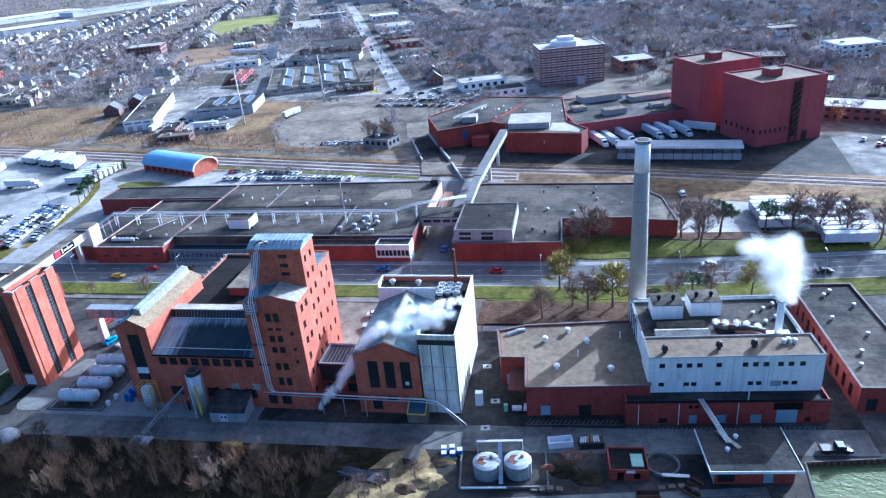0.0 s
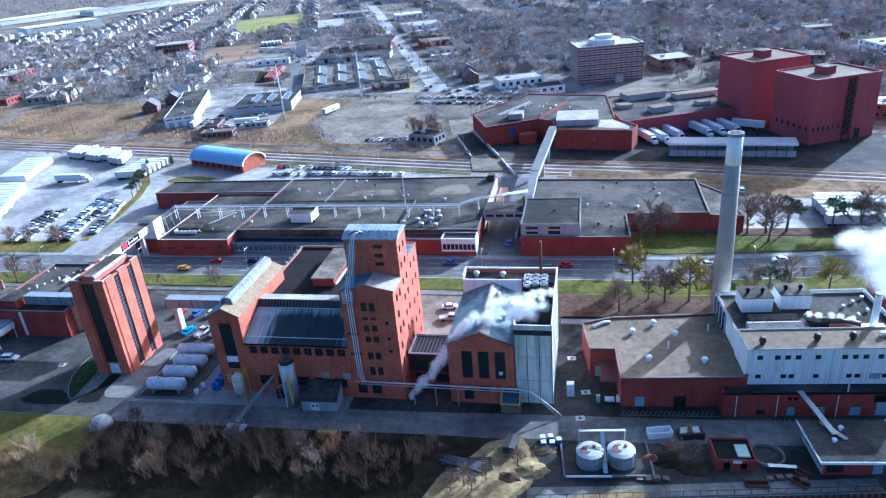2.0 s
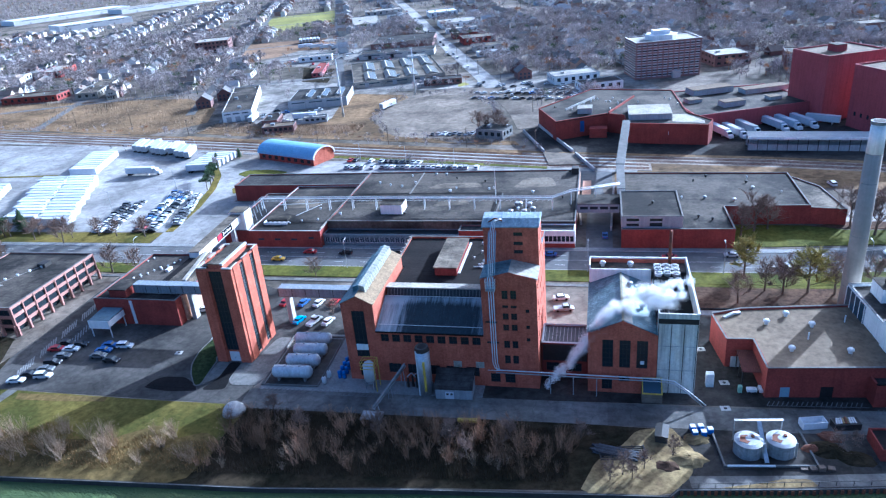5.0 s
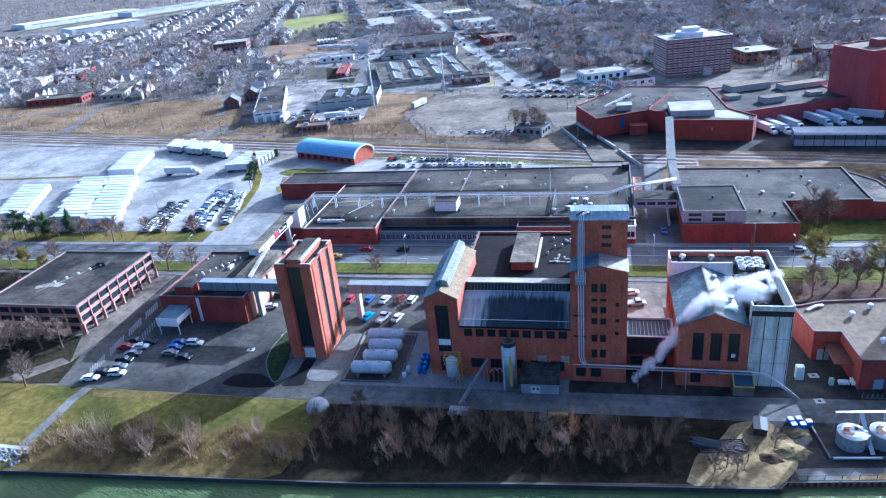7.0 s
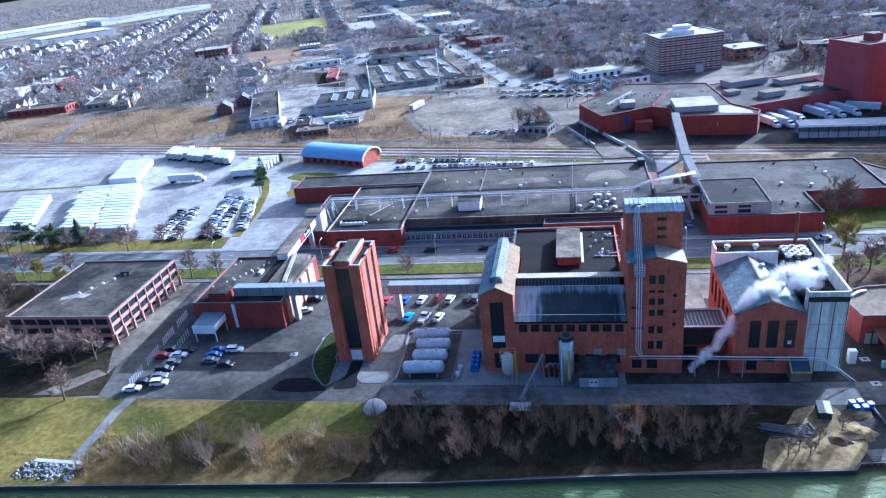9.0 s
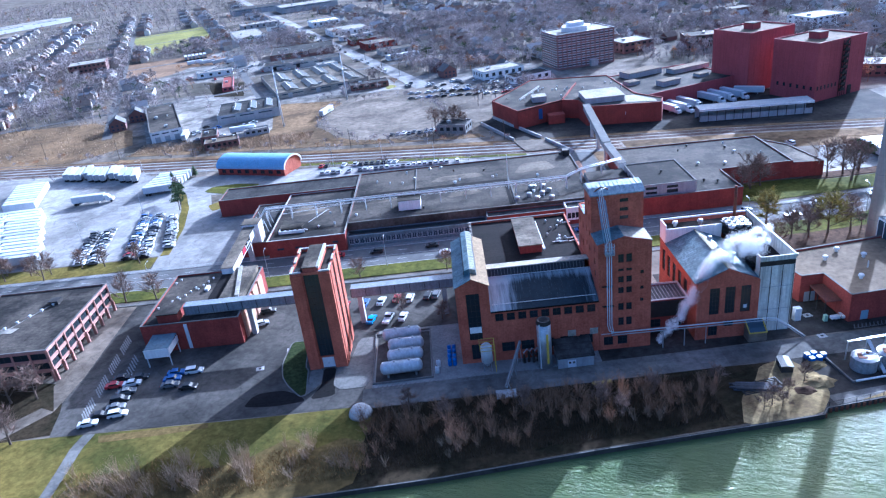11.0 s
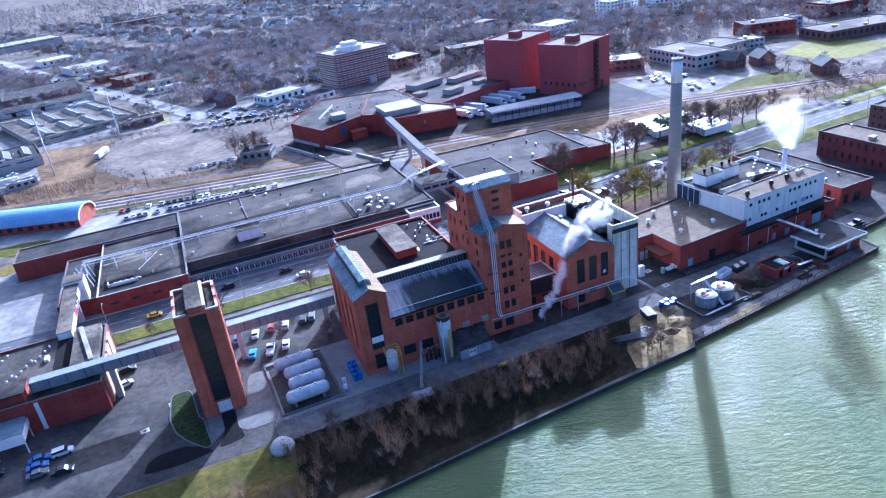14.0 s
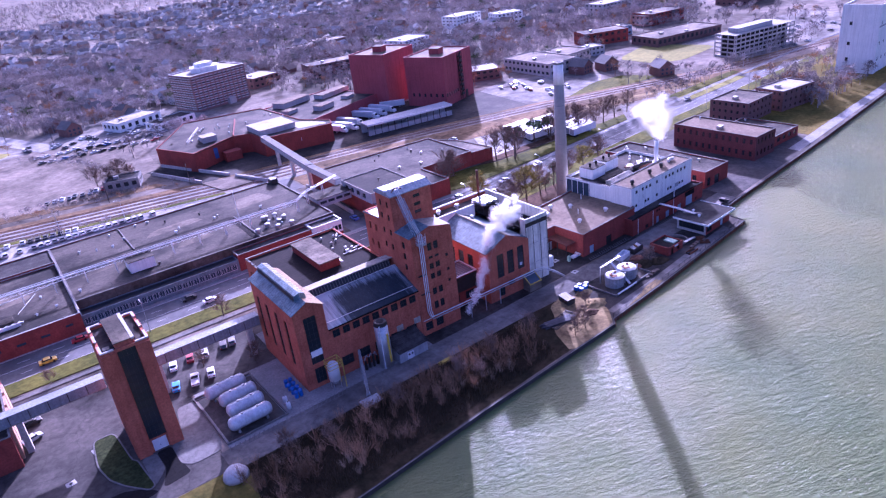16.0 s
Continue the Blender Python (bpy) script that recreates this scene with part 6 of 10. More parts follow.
    part("roof_screen", Shape().box(10, 19, 6.0, 6.2, 5.9, 6.9).box(10, 10.2, 6.2, 8.4, 5.9, 6.9), STEEL_WHITE, b, "battered white roof screen")
    for i in range(5):
        part("roof_duct", Shape().tube([(11 + i * 1.7, 7.0, 6.1), (12 + i * 1.7, 7.6, 6.5), (13 + i * 1.7, 7.2, 6.2)], 0.2, 6), STEEL_WHITE, b, smooth=True)
    part("roof_plinth", Shape().box(9.5, 17.5, 9.5, 13.5, 5.9, 6.5), GRAVEL, b, "low grey plinth on the roof")
    part("roof_pipe", Shape().tube([(8, 24, 6.6), (18, 25, 6.6), (33, 27.5, 6.8)], 0.12, 6), STEEL_WHITE, b)
    part("roof_pipe", Shape().tube([(19, 14, 6.2), (25, 25, 6.4)], 0.1, 6), STEEL_WHITE, b)
    for x, y in ((23.5, 9.0), (29, 10.5), (26, 21)):
        roof_vent(b, x, y, 5.9, 0.4, 0.8, STEEL_WHITE)
    part("roof_hut", Shape().box(116.5, 119.2, 55, 58.5, 6.65, 9.0), STEEL_DARK, b)
    part("mast", Shape().cyl(91.4, 24, 6.65, 20, 0.14, 0.08, 8), STEEL_WHITE, b, "thin white mast")
    # Thin sheet carries the peach of sunlight on the end wall.
    part("sunlit_end_face", Shape().box(119.605, 119.7, 21.5, 59.7, 0.1, 6.85), PEACH, b, "end wall coloured peach for its sunlit side")
    for x0, x1, y0, y1 in ((38, 52, 24, 29), (62, 84, 40, 47), (95, 112, 40, 52), (10, 24, 22, 34), (68, 82, 22, 30)):
        part("roof_patch", Shape().prism(rounded([(x0, y0), (x1, y0 + 1.5), (x1 - 3, y1), (x0 + 4, y1 - 1)], 2), 6.652 if x0 > 33 else 5.902, 6.66 if x0 > 33 else 5.91), GRAVEL, b, "pale dried patch on the roof")
    for i in range(4):
        part("louvre", Shape().box(116.5 + i * 0.01, 119.603, 12 + i * 8, 15 + i * 8, 2 + 0.001 * i, 4), STEEL_DARK, b)


def pipe_rack():
    b = thing("pipe_rack", -162, 79.4, 0, 0, "white pipe bridge on thin posts over roofs", "pipes")
    line = [(2.5, 8, 9.6), (3.5, 19.4, 10.8), (111.5, 18.6, 10.8), (117.6, 23, 11.4), (134, 31, 11.0)]
    for k, (dy, dz, r) in enumerate(((0, 0, 0.2), (0.7, 0, 0.14), (0.35, 0.6, 0.13))):
        part("pipe", Shape().tube([(x, y + dy, z + dz) for x, y, z in line], r, 8), STEEL_WHITE, b, smooth=True)
    n = 0
    for a, c in zip(line, line[1:]):
        d = Vector(c) - Vector(a)
        count = max(1, int(d.length / 9))
        for i in range(count):
            p = Vector(a) + d * (i / count)
            s = Shape().beam((p.x, p.y - 0.4, 6.4), (p.x, p.y - 0.4, p.z - 0.2), 0.22).beam((p.x, p.y + 1.0, 6.4), (p.x, p.y + 1.0, p.z - 0.2), 0.22)
            s.beam((p.x, p.y - 0.6, p.z - 0.25), (p.x, p.y + 1.2, p.z - 0.25), 0.18)
            part("trestle", s, STEEL_WHITE, b)
            n += 1
    s = Shape()
    for i in range(60):
        x = 3.5 + i * 1.8
        s.beam((x, 18.2 + 0.013 * (3.5 - x) + 1.2, 9.9), (x + 1.8, 18.2 + 0.013 * (3.5 - x) + 1.2, 10.5), 0.07).beam((x, 19.4, 9.9), (x + 1.8, 19.4, 9.9), 0.09)
    part("truss", s, STEEL_WHITE, b)
    for x in (1.0, 4.6):
        for i in range(3):
            part("brace", Shape().beam((x + 1.4, 9 + i * 4, 6.4), (x, 10.5 + i * 4, 10.4), 0.18), STEEL_WHITE, b)


def sign_gallery():
    b = thing("sign_gallery", -162.6, 45, 0, 0, "white enclosed bridge over the road with red sign", "bridge")
    part("body", Shape().profile_x([(9, 7.2), (41, 8.4), (41, 11.0), (9, 9.8)], 0, 3.6), WHITE, b)
    part("roof", Shape().profile_x([(8.8, 9.803), (41.2, 11.003), (41.2, 11.2), (8.8, 10.0)], -0.15, 3.75), GRAVEL, b)
    part("end_tower", Shape().box(-0.6, 5.2, 37.8, 43.0, 4.76, 11.8), WHITE, b, "white clad end tower")
    part("tower_roof", Shape().box(-0.7, 5.3, 37.7, 43.1, 11.803, 12.0), GRAVEL, b)
    def on_side(y0, y1, z0, z1, x):
        return Shape().profile_x([(y0, z0 + (y0 - 21) * 0.0375), (y1, z0 + (y1 - 21) * 0.0375), (y1, z1 + (y1 - 21) * 0.0375), (y0, z1 + (y0 - 21) * 0.0375)], x, x + 0.04)

    part("sign_panel", on_side(20.5, 31.0, 7.9, 10.1, 3.605), MATTE_BLACK, b, "black sign panel with a white mark")
    part("sign_square", on_side(21.0, 23.8, 8.15, 9.9, 3.65), SIGN_RED, b, "bright red square")
    for y, w, z, h in ((24.6, 0.5, 8.4, 1.4), (25.5, 1.5, 8.7, 0.45), (27.4, 0.4, 8.5, 1.2), (28.1, 1.8, 8.65, 0.5)):
        part("sign_bar", on_side(y, y + w, z, z + h, 3.65), DOOR_WHITE, b)
    for y in (16.5, 33.5):
        part("pier", Shape().box(1.0, 2.6, y, y + 1.2, 0, 7.4 + (y - 9) * 0.037), CONCRETE_PALE, b)


def corner_warehouse():
    b = thing("corner_warehouse", 0, 0, 0, 0, "low red brick warehouse with pale patched roof", "warehouse")
    foot = [(-28, 81.4), (5.6, 82.2), (5.1, 101), (31.3, 101.6), (31.3, 134), (-27, 136.5)]
    block(b, foot, 0, 6.4, BRICK_RED, GRAVEL_DARK, COPING, parapet=0.3)
    block(b, [(31.4, 101.7), (41.6, 100.2), (39, 121.5), (31.4, 133)], 0, 5.6, BRICK_RED, GRAVEL, COPING, parapet=0.2)
    up = [(1.6, 5.4, 8.3, 9.3, 3, 1), (1.6, 5.4, 6.7, 7.6, 3, 1), (8.6, 12.4, 8.3, 9.3, 3, 1), (8.6, 12.4, 6.6, 7.9, 3, 1)]
    block(b, rect(-28.1, 83.4, -9.6, 106.5), 6.1, 10.0, GREY_PANEL, GRAVEL_DARK, COPING, parapet=0.15, holes={0: up, 3: [(3 + i * 4.4, 5.4 + i * 4.4, 7.2, 9.0) for i in range(4)]})
    random.seed(5)
    for i in range(9):
        x, y = -8 + random.random() * 38, 103 + random.random() * 29
        roof_vent(b, x, y, 6.1, 0.3 + random.random() * 0.4, 0.9, random.choice((STEEL, STEEL_WHITE, STEEL_DARK)))
    for x, y in ((-4, 92), (0, 90), (-18, 95)):
        roof_vent(b, x, y, 6.1 if x > -9 else 9.8, 0.5, 1.0, STEEL_DARK)


def street_gallery():
    b = thing("street_gallery", -42.3, 99, 0, 0, "grey clad gallery crossing the side street", "bridge")
    part("body", Shape().box(0.05, 14.0, 0, 9, 5.0, 8.0), GREY_PANEL, b)
    part("roof", Shape().box(0.0, 14.1, -0.1, 9.1, 8.0, 8.2), GRAVEL_DARK, b)
    for i in range(4):
        part("window_band", Shape().box(1.0 + i * 3.3, 3.6 + i * 3.3, -0.06, -0.01, 6.2, 7.2), GLASS, b)
    part("stair_block", Shape().box(1.0, 4.2, 20, 40, 0, 2.4), PEACH, b, "low stair block in the sunlit peach colour")


def conveyor():
    b = thing("conveyor_bridge", 0, 0, 0, 0, "long enclosed pale conveyor bridge over the tracks", "bridge")
    a, c, d = Vector((-23.3, 196, 9.6)), Vector((-27.4, 136, 8.6)), Vector((-27.6, 110, 8.4))
    part("body", Shape().beam(a, c, 3.0, 2.4), GREY_PANEL, b)
    part("roof", Shape().beam(a + Vector((0, 0, 1.35)), c + Vector((0, 0, 1.35)), 3.4, 0.25), ROAD_GREY, b)
    part("lower_body", Shape().beam(c, d, 2.6, 2.2), GREY_PANEL, b)
    part("lower_roof", Shape().beam(c + Vector((0, 0, 1.2)), d + Vector((0, 0, 1.2)), 2.9, 0.2), ROAD_GREY, b)
    for k in (0.3, 0.62, 0.96):
        p = a.lerp(c, k)
        part("pier", Shape().box(p.x - 0.6, p.x + 0.6, p.y - 0.8, p.y + 0.8, 0, p.z - 1.2), CONCRETE_PALE, b)


def arched_depot():
    b = thing("arched_depot", -201.6, 183.6, 0, -21.4, "brick depot under a blue barrel roof", "depot")
    W, D = 37.0, 14.5
    wall(b, (0, 0), (W, 0), 0, 3.6, rows_of_holes(1, W - 1, 8, 2.4, 0.9, 2.7), BRICK_RED, 0.35)
    wall(b, (W, D), (0, D), 0, 3.6, (), BRICK_RED, 0.35)
    for h in rows_of_holes(1, W - 1, 8, 2.4, 0.9, 2.7):
        window(b, wall_frame((0, 0), (W, 0)), *h, 2, 1)
    arc = [(D / 2 - (D / 2 + 0.5) * math.cos(math.pi * i / 14), 3.5 + 4.4 * math.sin(math.pi * i / 14)) for i in range(15)]
    inner = [(y, z - 0.25) for y, z in reversed(arc)]
    part("roof", Shape().profile_x(arc + inner, -0.4, W + 0.4), ARCH_BLUE, b, "light blue barrel roof")
    for x, p, q in ((0.0, (0, D), (0, 0)), (W, (W, 0), (W, D))):
        tops = [(D / 2 - (D / 2 - 0.1) * math.cos(math.pi * i / 14), 3.6 + 3.9 * math.sin(math.pi * i / 14)) for i in range(15)]
        wall(b, p, q, 0, 3.6, (), BRICK, 0.35, tops=tops)
    part("arch_trim", Shape().profile_x(arc + [(y * 0.92 + D * 0.04, z - 0.6) for y, z in reversed(arc)], W + 0.41, W + 0.6), WHITE, b, "white arch trim")


def red_store():
    b = thing("red_store", 0, 0, 0, 0, "sprawling red brick store with white roof boxes", "warehouse")
    foot = [(-55.6, 203.5), (-31.5, 216.5), (-24, 212), (-23, 197.0), (11.6, 191.0), (14.5, 199), (5, 214), (2, 262), (-40, 272), (-66, 231)]
    block(b, foot, 0, 9.3, BRICK_RED, GRAVEL_DARK, BRICK_RED, parapet=0.3)
    part("lean_to", Shape().box(-40, -31.8, 206.5, 212, 0, 4.5), BRICK_RED, b)
    for x0, x1, y0, y1 in ((-22, -3, 203, 221), (-46, -39, 218, 225)):
        part("roof_box", Shape().box(x0, x1, y0, y1, 9.0, 11.6), GREY_PANEL, b, "white roof box")
        part("box_roof", Shape().box(x0 - 0.2, x1 + 0.2, y0 - 0.2, y1 + 0.2, 11.6, 11.8), ROOF_PALE, b)
    part("banner", Shape().box(-44.5, -42.5, 209.3, 209.4, 2.5, 7.8), BANNER_BLUE, b, "dark blue wall banner")
    part("notice", Shape().box(-5, -3.2, 193.85, 193.95, 4.2, 5.8), DOOR_WHITE, b)
    wing = [(9.0, 211), (66, 233.5), (50, 274), (-4, 262)]
    block(b, wing, 0, 8.0, BRICK_DARK, GRAVEL_DARK, BRICK_DARK, parapet=0.3)
    ca, sa = math.cos(radians(21.5)), math.sin(radians(21.5))
    for x, y, w, d, h in ((12, 252, 22, 9, 2.8), (23, 226, 11, 6, 2.4), (37, 252, 24, 7, 2.2), (8, 236, 7, 6, 1.6), (46, 238, 6, 5, 1.4)):
        quad = [(x + u * ca - v * sa, y + u * sa + v * ca) for u, v in ((0, 0), (w, 0), (w, d), (0, d))]
        part("roof_box", Shape().prism(quad, 7.7, 7.7 + h), GREY_PANEL, b, "grey-white roof box")
        part("box_roof", Shape().prism(quad, 7.7 + h + 0.003, 7.95 + h), GRAVEL_BROWN, b)
    part("roof_panel", Shape().prism([(-3, 199), (10.5, 195), (10.8, 199), (4, 212), (-2, 212)], 9.02, 9.06), ROOF_PALE, b, "pale roof sheet")
    part("roof_step", Shape().beam((-52, 226, 9.5), (-38, 252, 9.5), 0.5, 1.0), CONCRETE_PALE, b)
    part("roof_step", Shape().beam((-31, 217, 9.5), (-18, 250, 9.5), 0.5, 1.0), BRICK_RED, b)
    random.seed(8)
    for i in range(20):
        t, u = random.random(), random.random()
        roof_vent(b, -50 + 52 * t, 222 + 40 * u * (0.5 + t / 2), 9.0, 0.5, 1.0)


def dark_red_block(x, y, h, w, d, label, stair):
    b = thing("storage_block", x, y, 0, 23.5, label, "storage block", "windowless red storage blocks")
    block(b, rect(0, 0, w, d), 0, h, BRICK_DARK, GRAVEL_BROWN, BRICK_DARK, parapet=0.5)
    for i in range(9):
        u = 0.4 + i * (w - 0.8) / 8
        part("rib", Shape().box(u - 0.3, u + 0.3, -0.07, -0.003, 4.5, h - 1.2), BRICK_DARK, b)
    for i in range(7):
        u = 0.4 + i * (d - 0.8) / 6
        part("rib", Shape().box(-0.07, -0.003, u - 0.3, u + 0.3, 4.5, h - 1.2), BRICK_DARK, b)
    part("lift_house", Shape().box(w * 0.35, w * 0.52, d * 0.35, d * 0.6, h - 0.5, h + 2.6), BRICK_DARK, b)
    part("lift_roof", Shape().box(w * 0.34, w * 0.53, d * 0.34, d * 0.61, h + 2.6, h + 2.8), GRAVEL, b)
    if stair:
        part("door_recess", Shape().box(w * 0.7, w * 0.78, -0.3, -0.02, 0, 4.5), STEEL_DARK, b)
        for i in range(9):
            z = 3.0 + i * 2.7
            part("stair_landing", Shape().box(w * 0.5, w * 0.59, -1.5, -0.26, z, z + 0.2), STEEL_DARK, b)
            part("stair_flight", Shape().beam((w * 0.5, -0.9, z + 0.1), (w * 0.59, -0.9, z + 2.7), 0.9, 0.25), STEEL_DARK, b)
        for x in (w * 0.5, w * 0.59):
            for y in (-1.5, -0.4):
                part("stair_post", Shape().box(x - 0.12, x + 0.12, y, y + 0.2, 0, h - 1.0), STEEL_DARK, b)
        for i in range(8):
            z = 3.2 + i * 2.7
            part("stair_screen", Shape().box(w * 0.5 + 0.13, w * 0.59 - 0.13, -1.5, -1.44, z, z + 1.1), STEEL_DARK, b)
        for i in range(6):
            part("low_window", Shape().box(w * 0.04 + i * w * 0.075, w * 0.04 + i * w * 0.075 + 0.9, -0.1, -0.02, 5.6, 7.4), GLASS, b)
            part("low_window", Shape().box(-0.1, -0.02, d * 0.06 + i * d * 0.15, d * 0.06 + i * d * 0.15 + 1.2, 5.6, 7.4), GLASS, b)


def dock_canopy():
    b = thing("dock_canopy", 26.2, 181.7, 0, -6.0, "long white dock canopy on posts", "canopy")
    part("roof", Shape().box(0, 50.5, 0, 9, 5.6, 6.0), CONCRETE_PALE, b)
    part("fascia", Shape().box(0, 50.5, -0.2, -0.003, 5.0, 6.0), WHITE, b, "white fascia")
    part("low_wall", Shape().box(0.1, 50.4, 0.4, 0.6, 0, 2.6), GREY_PANEL, b, "low grey panel wall")
    for i in range(14):
        x = 0.3 + i * 3.84
        part("post", Shape().box(x - 0.12, x + 0.12, 0.1, 0.35, 0, 5.6), STEEL_DARK, b)
    part("back_wall", Shape().box(0.2, 50.3, 8.7, 9.0, 0, 5.6), GREY_PANEL, b)


def flats():
    b = thing("apartment_block", -13.8, 335, 0, 13.0, "eight-storey brown brick block with white window bands", "apartment block")
    W, D, H = 41, 27, 22.9
    holes = {}
    for side, n, length in ((0, 12, W), (1, 8, D), (3, 8, D)):
        holes[side] = [h for k in range(7) for h in rows_of_holes(0.5, length - 0.5, n, 2.5, 1.2 + k * 3.05, 3.4 + k * 3.05)]
    block(b, rect(0, 0, W, D), 0, H, FLAT_BRICK, ROOF_PALE, WHITE, parapet=0.5, holes=holes, bars=(2, 1), frame_mat=STEEL_WHITE, pane_mat=BLIND, plain=True, pane_depth=0.02)
    for k in range(7):
        z = 1.5 + k * 3.05
        part("window_glass", Shape().box(0.5, W - 0.5, 0.03, 0.06, z + 0.35, z + 1.15), GLASS, b)
        part("window_glass", Shape().box(0.03, 0.06, 0.5, D - 0.5, z + 0.35, z + 1.15), GLASS, b)
    part("portico", Shape().box(W * 0.56, W * 0.68, -3.0, -0.003, 0, 4.2), CONCRETE_PALE, b, "pale entrance portico")
    part("penthouse", Shape().prism([(12, 6), (24, 5), (29, 11), (27, 20), (13, 21), (9, 13)], H - 0.5, H + 2.6), WHITE, b, "white rooftop penthouse")
    part("penthouse", Shape().box(14, 24, 10, 17, H + 2.6, H + 5.0), WHITE, b)


long_warehouse(), pipe_rack(), sign_gallery(), corner_warehouse(), street_gallery(), conveyor(), arched_depot(), red_store()
dark_red_block(84.6, 193.0, 27.6, 31.6, 25.8, "huge windowless dark red storage block with outside stair", True)
dark_red_block(65.6, 224.0, 30.2, 30.5, 25.0, "huge windowless dark red storage block behind another", False)
dock_canopy(), flats()


def simple_building(name, label, category, x, y, w, d, h, rz, walls, roof, cols=(5, 4), floors=1, group="", pane=None, glass=True):
    """A flat-roofed building with rows of windows on its two seen sides."""
    b = thing(name, x, y, 0, rz, label, category, group)
    holes = {}
    if name in ("workshop", "factory", "warehouse", "dock_shed"):
        glass = False
        for i in range(3):
            part("gate", Shape().box(w * (0.12 + 0.3 * i), w * (0.12 + 0.3 * i) + 3.0, -0.08, -0.01, 0, 3.2), GREY_PANEL if name != "dock_shed" else VOID, b)
            part("strip_window", Shape().box(w * (0.06 + 0.3 * i), w * (0.28 + 0.3 * i), -0.06, -0.01, h - 1.9, h - 1.2), GLASS_BLUE, b)
    if glass:
        rise = h / max(floors, 1)
        ca, sa = math.cos(radians(rz)), math.sin(radians(rz))
        for side, n, length in ((0, cols[0], w), (3, cols[1], d), (1, cols[1], d)):
            nx, ny = {0: (sa, -ca), 1: (ca, sa), 3: (-ca, -sa)}[side]
            if all(nx * (rx - x) + ny * (-125 - y) < 0 for rx in (-140, 15)):
                continue  # turned away from the camera's path over the river
            wide = 1.1 if name == "old_mill" else min(2.4, 0.6 * (length - 1) / n)
            holes[side] = [q for k in range(floors) for q in rows_of_holes(0.5, length - 0.5, n, wide, k * rise + rise * 0.32, k * rise + rise * 0.75)]
    block(b, rect(0, 0, w, d), 0, h, walls, roof, COPING, parapet=0.3, holes=holes, bars=(2, 1), pane_mat=pane, plain=True)
    for i in range(min(5, max(2, int(w * d / 300)))):
        u, v = (0.13 + i * 0.618) % 0.8 + 0.1, (0.37 + i * 0.414) % 0.8 + 0.1
        if i % 3 == 0:
            part("roof_unit", Shape().box(w * u, w * u + 2.2, d * v, d * v + 1.8, h - 0.3, h + 0.9), STEEL, b)
        else:
            roof_vent(b, w * u, d * v, h - 0.3, 0.5, 0.9)
    return b


